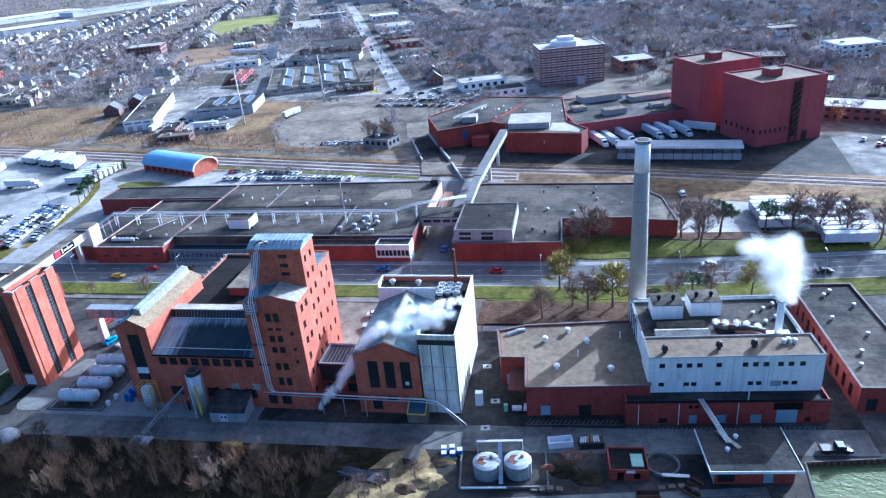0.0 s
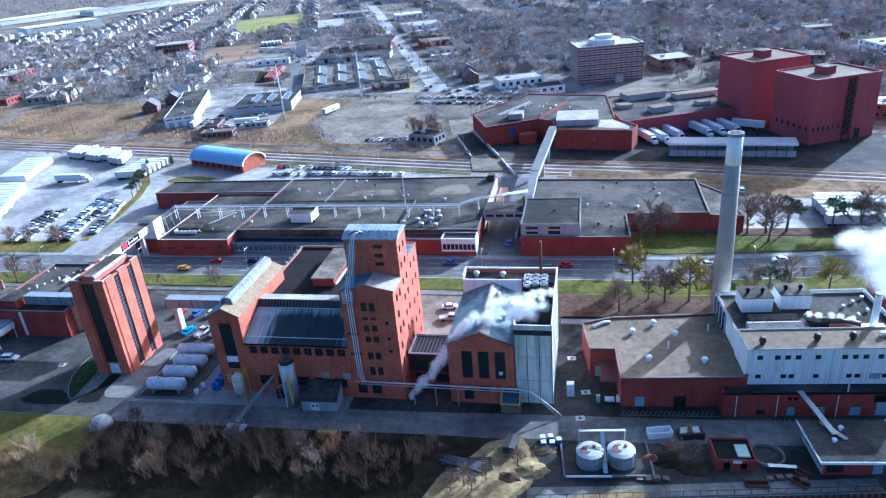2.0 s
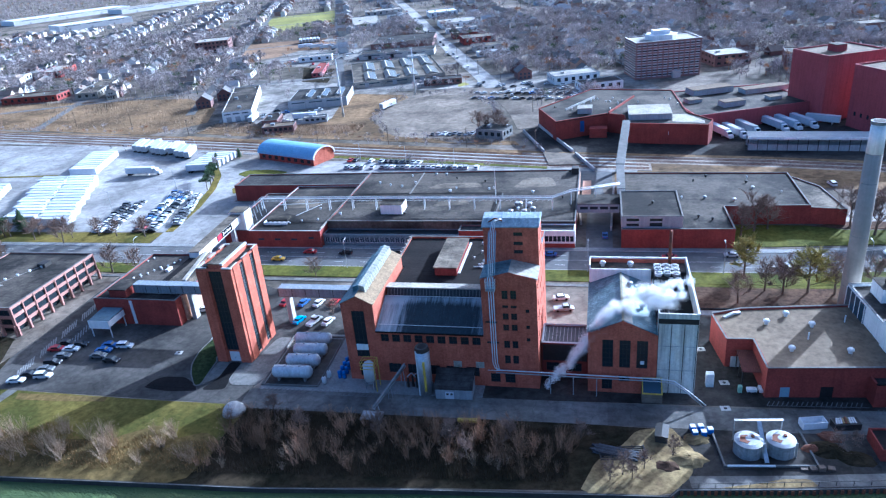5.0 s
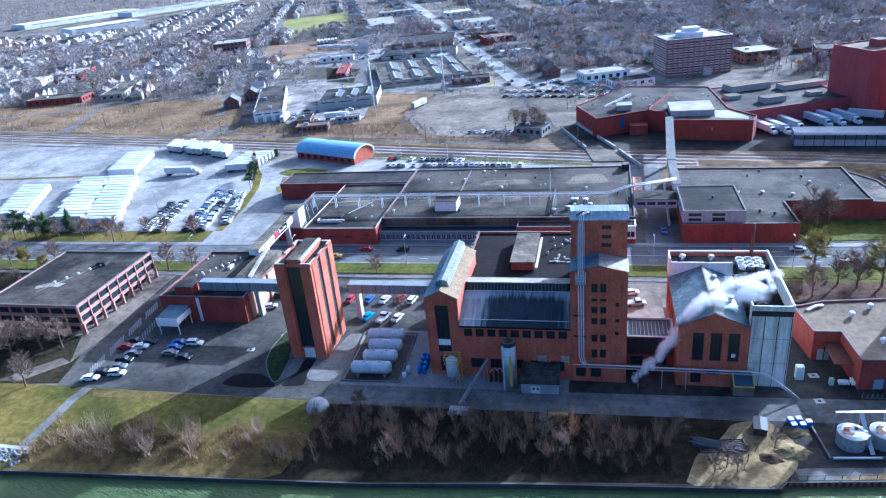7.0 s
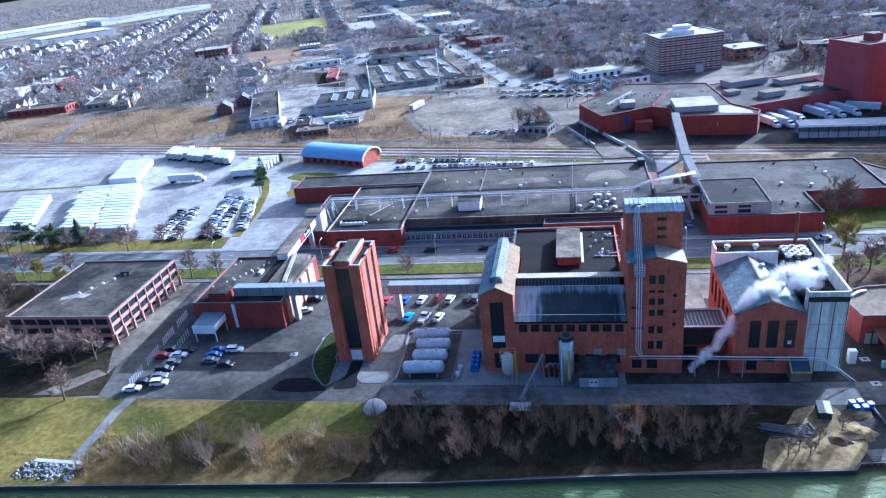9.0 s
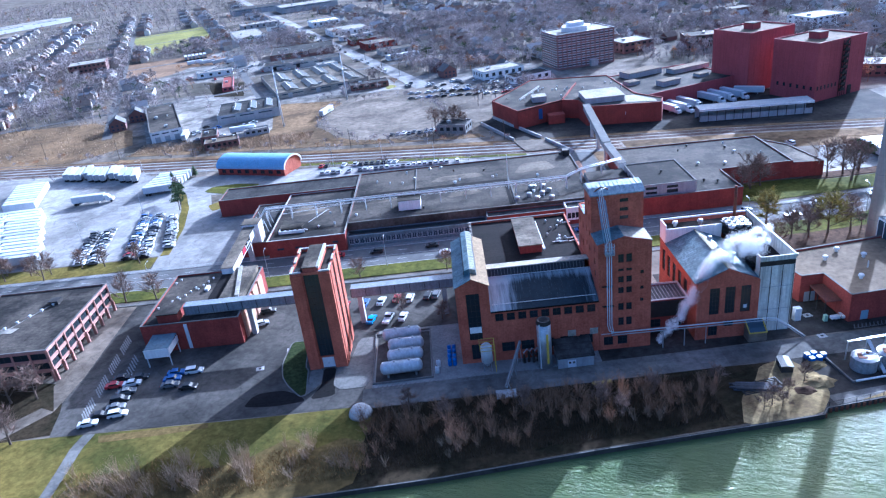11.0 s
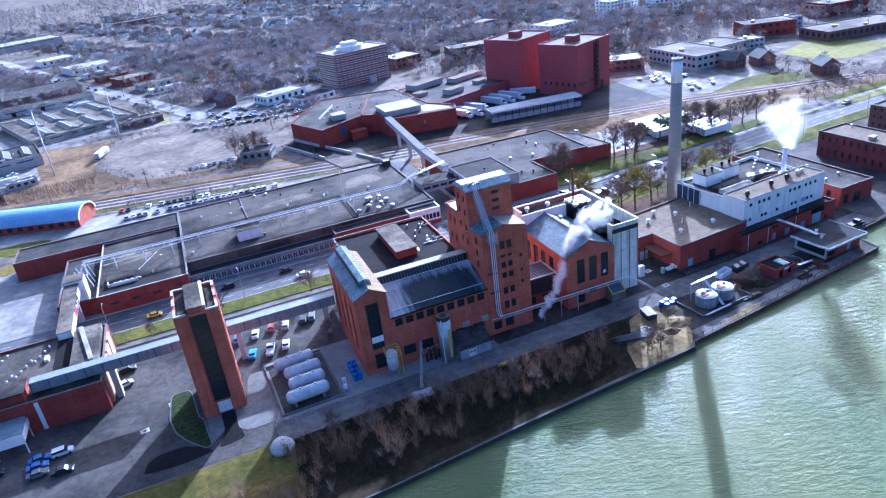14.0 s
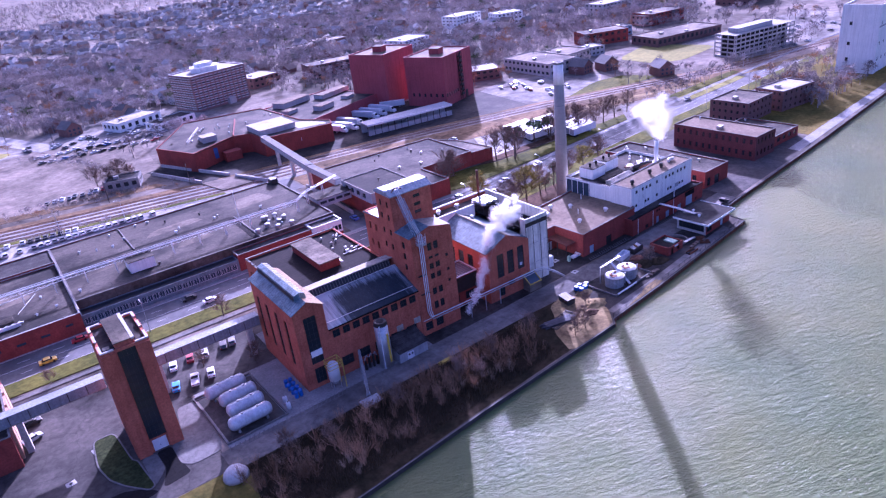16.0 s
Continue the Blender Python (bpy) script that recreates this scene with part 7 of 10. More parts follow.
FAR = [
    ("shop", "white flat-roofed shop beside a car park", "shop", -64, 330, 30, 18, 5.5, 20, WHITE, ROOF_PALE, (6, 4), 1),
    ("shop", "white shop annex with dark roof", "shop", -46, 306, 26, 14, 5.0, 20, WHITE, TAR, (5, 3), 1),
    ("workshop", "long white workshop with stained grey roof", "workshop", -262, 259, 18, 84, 6.5, 22, WHITE, GRAVEL_DARK, (2, 4), 1),
    ("workshop", "grey workshop with brown roofs", "workshop", -231, 288, 38, 36, 5.5, 12, GREY_PANEL, TAR, (5, 4), 1),
    ("shed", "low brown brick shed beside the tracks", "shed", -222, 230, 18, 10, 3.8, 14, BRICK_BROWN, GRAVEL_BROWN, (6, 3), 1),
    ("shed", "low brown shed with patched roof", "shed", -228, 243, 9, 18, 4.4, 14, BRICK_BROWN, GRAVEL_DARK, (3, 5), 1),
    ("shed", "small pale shed beside a workshop", "shed", -206, 252, 14, 6, 3.2, 12, GREY_PANEL, ROOF_PALE, (4, 2), 1),
    ("factory", "wide low factory with grey sawtooth roof", "factory", -206, 346, 66, 84, 4.0, 20, ROOF_PALE, GRAVEL, (4, 4), 1),
    ("factory", "long brick factory with dark roof", "factory", -246, 516, 58, 54, 6.0, 8, BRICK_BROWN, TAR, (8, 4), 1),
    ("clubhouse", "low dark round-edged pavilion", "clubhouse", -154, 344, 26, 12, 4.0, 10, BRICK_BROWN, TAR, (6, 3), 1),
    ("school", "brown brick school block with pale roof", "school", -452, 556, 34, 32, 12, 20, BRICK_BROWN, ROOF_PALE, (8, 6), 3),
    ("store", "long yellow-walled store with grey roof", "store", -437, 347, 17, 56, 5.0, 19, ROOF_PALE, GRAVEL, (3, 8), 1),
    ("store", "low red brick store with grey roof", "store", -500, 340, 46, 20, 5.0, 10, BRICK_RED, GRAVEL, (8, 4), 1),
    ("old_hotel", "three-storey old brown brick building", "hotel", 78, 356, 56, 20, 9.0, -8, BRICK_BROWN, GRAVEL, (12, 4), 3),
    ("old_house", "brown brick corner building with pale roof", "house", 38, 366, 24, 24, 7.5, 15, BRICK_BROWN, ROOF_PALE, (5, 4), 2),
    ("office", "pale stone office with many columns", "office", 164, 193, 26, 44, 8.0, 0, CONCRETE_PALE, GRAVEL, (6, 11), 2),
    ("office", "brown brick office beside a car park", "office", 118, 236, 34, 20, 6.5, -25, BRICK_BROWN, ROOF_PALE, (8, 5), 2),
    ("row_building", "red brick row of small shops", "shop", 197, 211, 24, 26, 6.0, 5, ROOF_PALE, GRAVEL, (6, 6), 1),
    ("store", "long flat pale-roofed brick store", "store", 262, 190, 60, 26, 6.0, -8, BRICK_BROWN, GRAVEL, (14, 5), 1),
    ("old_mill", "long dark red brick mill by the river", "mill", 100.5, 15, 14, 35.5, 9.4, 3, BRICK_MILL, GRAVEL_BROWN, (5, 12), 2),
    ("annex", "low flat-roofed brick annex", "annex", 115.2, 18, 22, 24, 4.2, 3, BRICK_RED, GRAVEL_DARK, (5, 5), 1),
    ("old_mill", "brown brick mill with stepped roof", "mill", 139.5, 43.5, 21, 18, 9.2, 4, BRICK_BROWN, GRAVEL, (6, 6), 3),
    ("old_mill", "dark brown brick warehouse among trees", "mill", 164, 42, 23, 14, 9.2, -4, BRICK_BROWN, ROOF_PALE, (6, 5), 3),
    ("warehouse", "huge white warehouse far off", "warehouse", -1150, 1080, 240, 70, 9, 62, WHITE, WHITE, (5, 2), 1),
    ("warehouse", "huge white warehouse far off", "warehouse", -980, 1180, 260, 60, 9, 62, WHITE, ROOF_PALE, (5, 2), 1),
    ("warehouse", "huge white warehouse far off", "warehouse", -900, 900, 120, 60, 9, 55, WHITE, WHITE, (4, 2), 1),
    ("warehouse", "large grey warehouse far off", "warehouse", -330, 1000, 90, 60, 9, 20, GREY_PANEL, ROOF_PALE, (5, 3), 1),
    ("warehouse", "blue-grey warehouse with dark roof", "warehouse", -420, 1050, 80, 50, 9, 20, GREY_PANEL, TAR, (5, 3), 1),
    ("store", "white flat-roofed store far off", "store", -204, 642, 42, 40, 6, 20, WHITE, ROOF_PALE, (6, 5), 1),
    ("store", "red brick store far off", "store", -158, 520, 30, 24, 6, 20, BRICK_RED, GRAVEL, (5, 4), 1),
    ("store", "white store with white roof", "store", -245, 760, 36, 30, 6, 20, WHITE, WHITE, (5, 4), 1),
    ("store", "grey store with pale roof", "store", -348, 820, 50, 30, 6, 20, GREY_PANEL, ROOF_PALE, (6, 4), 1),
    ("office", "white office block far off", "office", 262, 420, 34, 20, 12, 10, WHITE, ROOF_PALE, (8, 4), 4),
    ("office", "pale concrete office block far off", "office", 360, 330, 40, 22, 10, 0, CONCRETE_PALE, ROOF_PALE, (8, 4), 3),
    ("office", "red brick office block far off", "office", 330, 250, 36, 22, 9, -5, BRICK_RED, GRAVEL, (8, 4), 3),
    ("office", "brown brick office block far off", "office", 430, 240, 44, 24, 10, -5, BRICK_BROWN, ROOF_PALE, (8, 4), 3),
    ("office", "white office block far off", "office", 500, 330, 40, 24, 12, 0, WHITE, ROOF_PALE, (8, 4), 4),
    ("shop", "small white shop beside a street", "shop", -190, 440, 16, 12, 5, 20, WHITE, ROOF_PALE, (3, 2), 1),
    ("dock_shed", "low loading shed with dark open bays", "shed", -242, 468, 66, 22, 4.6, 8, CONCRETE_PALE, TAR, (16, 3), 1),
    ("factory", "blue-white roofed factory far off", "factory", -318, 680, 33, 90, 6.0, 20, WHITE, ROOF_PALE, (4, 6), 1),
    ("shop", "tan roofed shop beside the street", "shop", -141, 478, 38, 18, 4.6, 18, CONCRETE_PALE, GRAVEL, (6, 2), 1),
    ("shop", "low white shop beside the street", "shop", -134, 452, 28, 10, 3.8, 18, WHITE, WHITE, (5, 2), 1),
    ("shop", "low white shop far along the street", "shop", -191, 604, 34, 14, 4.4, 18, WHITE, ROOF_PALE, (5, 2), 1),
    ("shop", "dark-roofed shop along the street", "shop", -176, 562, 30, 18, 5, 18, BRICK_RED, TAR, (5, 2), 1),
    ("shed", "long narrow dark red shed in the yards", "shed", -258, 396, 8, 50, 3.4, 14, BRICK_DARK, BRICK_RED, (2, 4), 1),
    ("shed", "white shed in the yards", "shed", -300, 470, 30, 12, 4.5, 15, WHITE, ROOF_PALE, (4, 2), 1),
    ("shed", "small pale shed in the yards", "shed", -330, 400, 16, 24, 4.5, 15, WHITE, GRAVEL, (2, 2), 1),
    ("row_building", "pale shop row behind the brick blocks", "shop", 100, 300, 46, 16, 6, -15, BRICK_BROWN, ROOF_PALE, (8, 3), 2),
    ("hall", "red brick hall with grey roof", "hall", 244, 240, 34, 20, 9, -22, BRICK_RED, GRAVEL, (7, 4), 2),
    ("annex", "blue-grey annex behind the villas", "annex", 219, 214, 14, 12, 6, -12, GREY_PANEL, ROOF_PALE, (4, 3), 2),
    ("house", "pale blue house among trees", "house", 285, 244, 12, 12, 7, -10, DOOR_BLUE, TAR, (3, 3), 2),
    ("office", "white columned office far off", "office", 288, 392, 26, 20, 11, -15, WHITE, ROOF_PALE, (6, 4), 3),
    ("store", "pink-walled store far off", "store", 326, 254, 22, 18, 8, -12, BRICK_PINK, ROOF_PALE, (5, 3), 2),
    ("office", "white office block among the woods", "office", 172, 372, 30, 26, 9, 12, WHITE, ROOF_PALE, (6, 4), 3),
    ("school", "long low school among trees", "school", 120, 470, 60, 18, 6, 10, BRICK_BROWN, GRAVEL, (8, 3), 1),
    ("school", "long white-roofed school among trees", "school", -190, 1130, 120, 24, 7, 12, BRICK_BROWN, GRAVEL, (8, 3), 1),
    ("store", "brick store among small houses", "store", -560, 452, 20, 44, 6, 19, BRICK_RED, ROOF_PALE, (3, 5), 1),
    ("store", "grey-roofed store in the town", "store", -600, 430, 34, 20, 6, 19, CONCRETE_PALE, ROOF_PALE, (5, 3), 1),
    ("tool_hut", "battered grey brick hut beside the underpass", "hut", -96, 212, 15, 11, 4.6, -20, CONCRETE, TAR, (4, 3), 1),
]
for row in FAR:
    simple_building(*row)


def garage():
    b = thing("parking_garage", 252, 124.7, 0, -5, "grey concrete parking garage with open decks", "garage")
    W, D, H = 55, 15, 13.4
    for k in range(6):
        part("deck", Shape().box(0, W, 0, D, k * 2.6, k * 2.6 + 0.4), CONCRETE, b)
        if k < 5:
            part("guard_wall", Shape().box(0, W, -0.15, -0.003, k * 2.6 + 0.2, k * 2.6 + 0.95), CONCRETE_PALE, b)
            part("guard_wall", Shape().box(-0.15, -0.003, 0, D, k * 2.6 + 0.2, k * 2.6 + 0.95), CONCRETE_PALE, b)
    for i in range(14):
        x = 0.4 + i * (W - 0.8) / 13
        part("column", Shape().box(x - 0.3, x + 0.3, -0.5, -0.16, 0, H), CONCRETE_PALE, b)
    for i in range(4):
        y = 0.4 + i * (D - 0.8) / 3
        part("column", Shape().box(-0.5, -0.16, y - 0.3, y + 0.3, 0, H), CONCRETE_PALE, b)
    # Near-black box added so that the open decks read as shaded.
    part("deck_shade_fill", Shape().box(2.5, W - 2.5, 3, D - 3, 0, H - 0.5), VOID, b)
    part("roof_room", Shape().box(8, 40, 5, 12, H - 0.003, H + 2.6), GREY_PANEL, b)


def grain_silo():
    b = thing("silo_block", 246, 42, 0, 8, "tall white concrete silo block at the water", "silo")
    block(b, rect(0, 0, 26, 18), 0, 34, WHITE, GRAVEL, WHITE, parapet=0.5, holes={0: [(3 + i * 6, 4.4 + i * 6, z, z + 1.8) for z in (6, 14, 24) for i in range(4)], 3: [(4, 5.4, z, z + 1.8) for z in (6, 14, 24)]})
    part("band", Shape().box(-0.1, 26.1, -0.1, -0.003, 23, 23.8), GREY_PANEL, b)


garage(), grain_silo()


def sawtooth(x, y, z, rz, count, step, w, d, h):
    for i in range(count):
        b = thing("roof_light", x + i * step * math.cos(radians(rz)), y + i * step * math.sin(radians(rz)), z, rz, "pale sawtooth skylight on a factory roof", "skylight", "sawtooth skylights")
        part("slope", Shape().profile([(0, 0), (w, 0), (w * 0.3, h)], 0, d), ROOF_PALE, b)
        part("glazing", Shape().quad((w * 0.3 + 0.1, 0.3, h - 0.05), (w * 0.3 + 0.1, d - 0.3, h - 0.05), (w - 0.1, d - 0.3, 0.15), (w - 0.1, 0.3, 0.15)), GLASS_BLUE, b)


sawtooth(-200, 354, 3.7, 20, 4, 15.0, 9.0, 30, 1.8)
sawtooth(-213, 392, 3.7, 20, 4, 15.0, 9.0, 34, 1.8)
sawtooth(-224, 298, 5.2, 12, 3, 10.0, 5.0, 22, 1.4)


# ---- tanks, yard things ----
def pressure_tank(x, y, length, r, label):
    b = thing("storage_tank", x, y, 0, 2.5, label, "tank", "white storage tanks")
    n, s = 18, Shape()
    prof = [(0, 0.05), (0.25, r * 0.62), (0.7, r * 0.93), (1.1, r), (length - 1.1, r), (length - 0.7, r * 0.93), (length - 0.25, r * 0.62), (length, 0.05)]
    v = [(u, q * math.cos(6.2832 * i / n), r + 0.55 + q * math.sin(6.2832 * i / n)) for u, q in prof for i in range(n)]
    s.add(v, [(k * n + i, (k + 1) * n + i, (k + 1) * n + (i + 1) % n, k * n + (i + 1) % n) for k in range(len(prof) - 1) for i in range(n)])
    part("shell", s, TANK_METAL, b, smooth=True)
    for u in (1.8, length - 1.8):
        part("saddle", Shape().box(u - 0.25, u + 0.25, -r * 0.8, r * 0.8, 0, 0.95), CONCRETE, b)
    for u in (length * 0.35, length * 0.7):
        part("manhole", Shape().cyl(u, 0, 2 * r + 0.4, 2 * r + 0.85, 0.28, n=10), STEEL, b)
    part("walkway_pipe", Shape().tube([(0.8, 0, 2 * r + 0.75), (length - 0.8, 0, 2 * r + 0.75)], 0.06, 6), STEEL, b)


for x, y, length in ((-112.2, 3.9, 10.3), (-110.8, 9.0, 9.0), (-110.9, 13.9, 9.2), (-112.6, 18.9, 10.2)):
    pressure_tank(x, y, length, 1.55, "white horizontal steel tank on concrete saddles")
b = thing("tank_kerb", -114, 0.6, 0, 2, "low concrete bund wall round the tanks", "kerb")
for x0, x1, y0, y1 in ((0, 14.5, 0, 0.25), (0, 0.25, 0.25, 22), (14.25, 14.5, 0.25, 22), (0.25, 14.25, 21.75, 22)):
    part("kerb", Shape().box(x0, x1, y0, y1, 0, 0.5), COPING, b)
for x, y in ((-98.6, 3.0), (-98.3, 5.6)):
    b = thing("gas_bottle", x, y, 0, 0, "small white upright gas cylinder", "cylinder", "gas cylinders")
    part("shell", Shape().cyl(0, 0, 0, 1.5, 0.55, 0.55, 12, 0.4), STEEL_WHITE, b, smooth=True)
    part("valve", Shape().cyl(0, 0, 1.85, 2.1, 0.12, n=8), STEEL_DARK, b)


def tall_silo():
    b = thing("silo", -73.1, 1.6, 0, 0, "tall grey steel silo with yellow stripe and black cap", "silo")
    part("shell", Shape().cyl(0, 0, 0, 11.6, 1.65, 1.65, 24), STEEL, b, smooth=True)
    part("cap", Shape().cyl(0, 0, 11.6, 12.5, 1.72, 1.5, 24), STEEL_DARK, b, "black top ring")
    part("lid", Shape().cyl(0, 0, 12.5, 12.6, 1.0, 0.9, 16), VOID, b)
    part("stripe", Shape().box(0.25, 0.75, -1.72, -1.5, 1.5, 9.4), YELLOW, b, "yellow painted stripe")
    part("ladder", Shape().beam((-1.15, -1.35, 0), (-1.15, -1.35, 12), 0.25, 0.08), STEEL_WHITE, b)
    b = thing("small_silo", -86.6, 2.4, 0, 0, "small cream steel silo on legs with yellow cage", "silo")
    part("shell", Shape().cyl(0, 0, 2.4, 6.4, 1.35, 1.35, 18, 0.7), STEEL_WHITE, b, smooth=True)
    part("cone", Shape().cyl(0, 0, 1.0, 2.4, 0.3, 1.35, 18), STEEL, b, smooth=True)
    for x, y in ((-0.9, -0.9), (0.9, -0.9), (0.9, 0.9), (-0.9, 0.9)):
        part("leg", Shape().box(x - 0.08, x + 0.08, y - 0.08, y + 0.08, 0, 3.0), STEEL, b)
    for z in (6.0, 6.9, 7.7):
        for p, q in (((-1.5, -1.5), (1.9, -1.5)), ((1.9, -1.5), (1.9, 1.2)), ((-1.5, -1.5), (-1.5, 1.2)), ((-1.5, 1.2), (1.9, 1.2))):
            part("guard_rail", Shape().beam((*p, z), (*q, z), 0.1), YELLOW, b, "yellow steel guard rail")
    for x, y in ((1.9, -1.5), (1.9, 1.2)):
        part("cage_leg", Shape().box(x - 0.09, x + 0.09, y - 0.09, y + 0.09, 0, 7.7), YELLOW, b)
    b = thing("equipment_hut", -70.4, -0.5, 0, 2, "grey panel hut with dark pitched roof", "hut")
    wall(b, (0, 0), (8.3, 0), 0, 2.8, [(2.2, 4.2, 0, 2.1)], GREY_PANEL, 0.2)
    wall(b, (8.3, 0), (8.3, 5.2), 0, 2.8, (), GREY_PANEL, 0.2, tops=[(0, 2.8), (5.2, 4.6), (5.2, 2.8)])
    wall(b, (0, 5.2), (0, 0), 0, 2.8, (), GREY_PANEL, 0.2, tops=[(0, 2.8), (0, 4.6), (5.2, 2.8)])
    part("door", Shape().box(2.2, 4.2, 0.06, 0.12, 0, 2.1), DOOR_WHITE, b, "white double door with vents")
    for x in (2.5, 3.4):
        part("door_vent", Shape().box(x, x + 0.5, 0.02, 0.058, 1.1, 1.6), STEEL_DARK, b)
    part("roof", Shape().profile_x([(-0.3, 2.75), (5.3, 4.75), (5.3, 4.95), (-0.3, 2.95)], -0.25, 8.55), TAR, b)


def yard_conveyor():
    b = thing("yard_conveyor", -79, 3, 0, 0, "inclined grey steel yard conveyor", "conveyor")
    part("boom", Shape().beam((0.5, 1.5, 5.2), (-4.2, -10, 1.2), 0.6, 0.45), STEEL, b)
    part("belt_cover", Shape().beam((0.5, 1.5, 5.62), (-4.2, -10, 1.62), 0.5, 0.15), CONCRETE, b)
    for k in (0.1, 0.5, 0.9):
        x, y, z = 0.5 - 4.7 * k, 1.5 - 11.5 * k, 5.2 - 4.0 * k
        part("trestle", Shape().beam((x - 0.5, y, 0), (x - 0.3, y, z - 0.4), 0.15).beam((x + 0.5, y, 0), (x + 0.3, y, z - 0.4), 0.15), STEEL, b)
    part("hopper_slab", Shape().box(-6.6, -2.0, -12.5, -9.6, 0.05, 0.35), CONCRETE_PALE, b, "pale concrete pad")
    for i in range(4):
        part("pump", Shape().cyl(1.2 + i * 1.1, 0.4 + 0.3 * (i % 2), 0, 2.4 + 0.5 * (i % 3), 0.35, 0.25, 10), STEEL_DARK, b)
    for i in range(3):
        part("feed_pipe", Shape().tube([(1 + i * 1.2, 0.6, 2.6), (2 + i * 1.2, 1.2, 3.4), (3.2 + i, 1.8, 1.0)], 0.14, 6), STEEL, b)
    b = thing("process_pipe", -57, 4.3, 0, 0, "long white process pipe along the brick fronts", "pipe")
    part("pipe", Shape().tube([(0, 0.1, 5.2), (10, 0, 5.2), (22, -0.3, 5.3), (35, -0.4, 5.3), (38, -0.8, 5.2), (41, -1.5, 3.2), (44.5, -2.2, 0.4)], 0.14, 8), STEEL_WHITE, b, smooth=True)
    part("pipe", Shape().tube([(0, -0.3, 4.8), (22, -0.7, 4.9), (35, -0.8, 4.9), (38, -1.2, 4.8), (41, -1.9, 2.8), (44, -2.5, 0.3)], 0.12, 8), STEEL, b, smooth=True)
    for x in (12, 17, 22):
        part("support", Shape().box(x - 0.1, x + 0.1, -0.6, -0.4, 0, 4.8), STEEL, b)
    part("expansion_mast", Shape().cyl(15.3, -0.3, 5.2, 7.4, 0.1, n=6), STEEL_WHITE, b)
    b = thing("loading_cage", -25.5, 2.4, 0, 0, "yellow steel loading cage with hopper", "machine")
    part("hopper", Shape().prism([(0, 0), (4.2, 0), (4.2, 2.8), (0, 2.8)], 0.0, 2.3), VACANT, b, "stained tan hopper box")
    part("hopper_lid", Shape().profile_x([(0, 2.4), (2.9, 4.2), (2.9, 4.35), (0, 2.55)], 0.25, 3.95), GLASS_BLUE, b, "sloping dark lid")
    for x in (0.0, 4.0):
        part("lid_rail", Shape().profile_x([(-0.2, 2.35), (3.0, 4.35), (3.0, 4.6), (-0.2, 2.6)], x, x + 0.22), YELLOW, b)
        part("side_panel", Shape().profile_x([(0.02, 2.303), (2.78, 2.303), (2.78, 4.1), (0.02, 2.4)], x + 0.03, x + 0.18), VACANT, b)
    part("end_rail", Shape().box(0.23, 3.99, -0.2, 0.0, 2.35, 2.6), YELLOW, b)
    part("end_rail", Shape().box(0.23, 3.99, 2.8, 3.0, 4.35, 4.55), YELLOW, b)
    b = thing("drum_stack", -95.5, 5.5, 0, 0, "blue plastic drums stacked beside the brick wall", "drums")
    for i in range(16):
        part("drum", Shape().cyl((i % 2) * 1.15, (i // 2 % 4) * 1.9, (i // 8) * 1.0, (i // 8) * 1.0 + 0.95, 0.5, 0.5, 10), DRUM_BLUE, b, smooth=True)


DRUM_BLUE = surface("blue_plastic", (0.04, 0.16, 0.5), (0.03, 0.11, 0.36), rough=0.4, big=0.8, fine=4.0)
tall_silo(), yard_conveyor()


def round_tank(x, y):
    b = thing("round_tank", x, y, 0, 0, "white round storage tank with domed top", "tank", "round white tanks")
    b.scale = (1.0, 1.0, 0.72)
    part("shell", Shape().cyl(0, 0, 0.1, 4.2, 2.6, 2.6, 28), TANK_PAINT, b, smooth=False)
    part("dome", Shape().cyl(0, 0, 4.2, 4.24, 2.62, 2.6, 28, 0.45), GREY_PANEL, b, "dull grey domed tank top")
    part("rust_stain", Shape().prism([(-1.8, -0.9), (-0.4, -1.5), (0.6, -0.2), (-0.2, 1.1), (-1.4, 0.8)], 4.3, 4.66), RUST, b, "rust-brown patch on the tank top")
    part("rim", Shape().cyl(0, 0, 4.1, 4.2, 2.66, 2.66, 28), STEEL, b)
    part("hatch", Shape().cyl(0.8, 0.6, 4.5, 5.0, 0.35, n=10), RUST, b)
    part("ladder", Shape().beam((2.4, -1.6, 0), (2.4, -1.6, 5.0), 0.4, 0.08), STEEL, b)


round_tank(-6.6, -11.2), round_tank(-0.7, -10.4)
b = thing("tank_bund", -11.5, -16.0, 0, 6, "concrete bund and white pipe round the tanks", "kerb")
for x0, x1, y0, y1 in ((0, 17, 0, 0.35), (0, 0.35, 0.35, 10), (16.65, 17, 0.35, 10)):
    part("bund_wall", Shape().box(x0, x1, y0, y1, 0, 0.5), COPING, b)
part("pipe", Shape().tube([(0.5, -0.4, 0.8), (9, -0.4, 0.8)], 0.22, 8), STEEL_WHITE, b, "thick white pipe")
part("walkway", Shape().box(3.5, 12.5, 7.4, 8.0, 4.9, 5.0), STEEL, b)
for x in (3.6, 8.0, 12.4):
    part("walkway_post", Shape().box(x - 0.08, x + 0.08, 7.6, 7.8, 0, 4.9), STEEL, b)
part("gantry", Shape().beam((8.0, 1.0, 0.3), (8.0, 7.5, 4.9), 0.8, 0.1), STEEL, b)


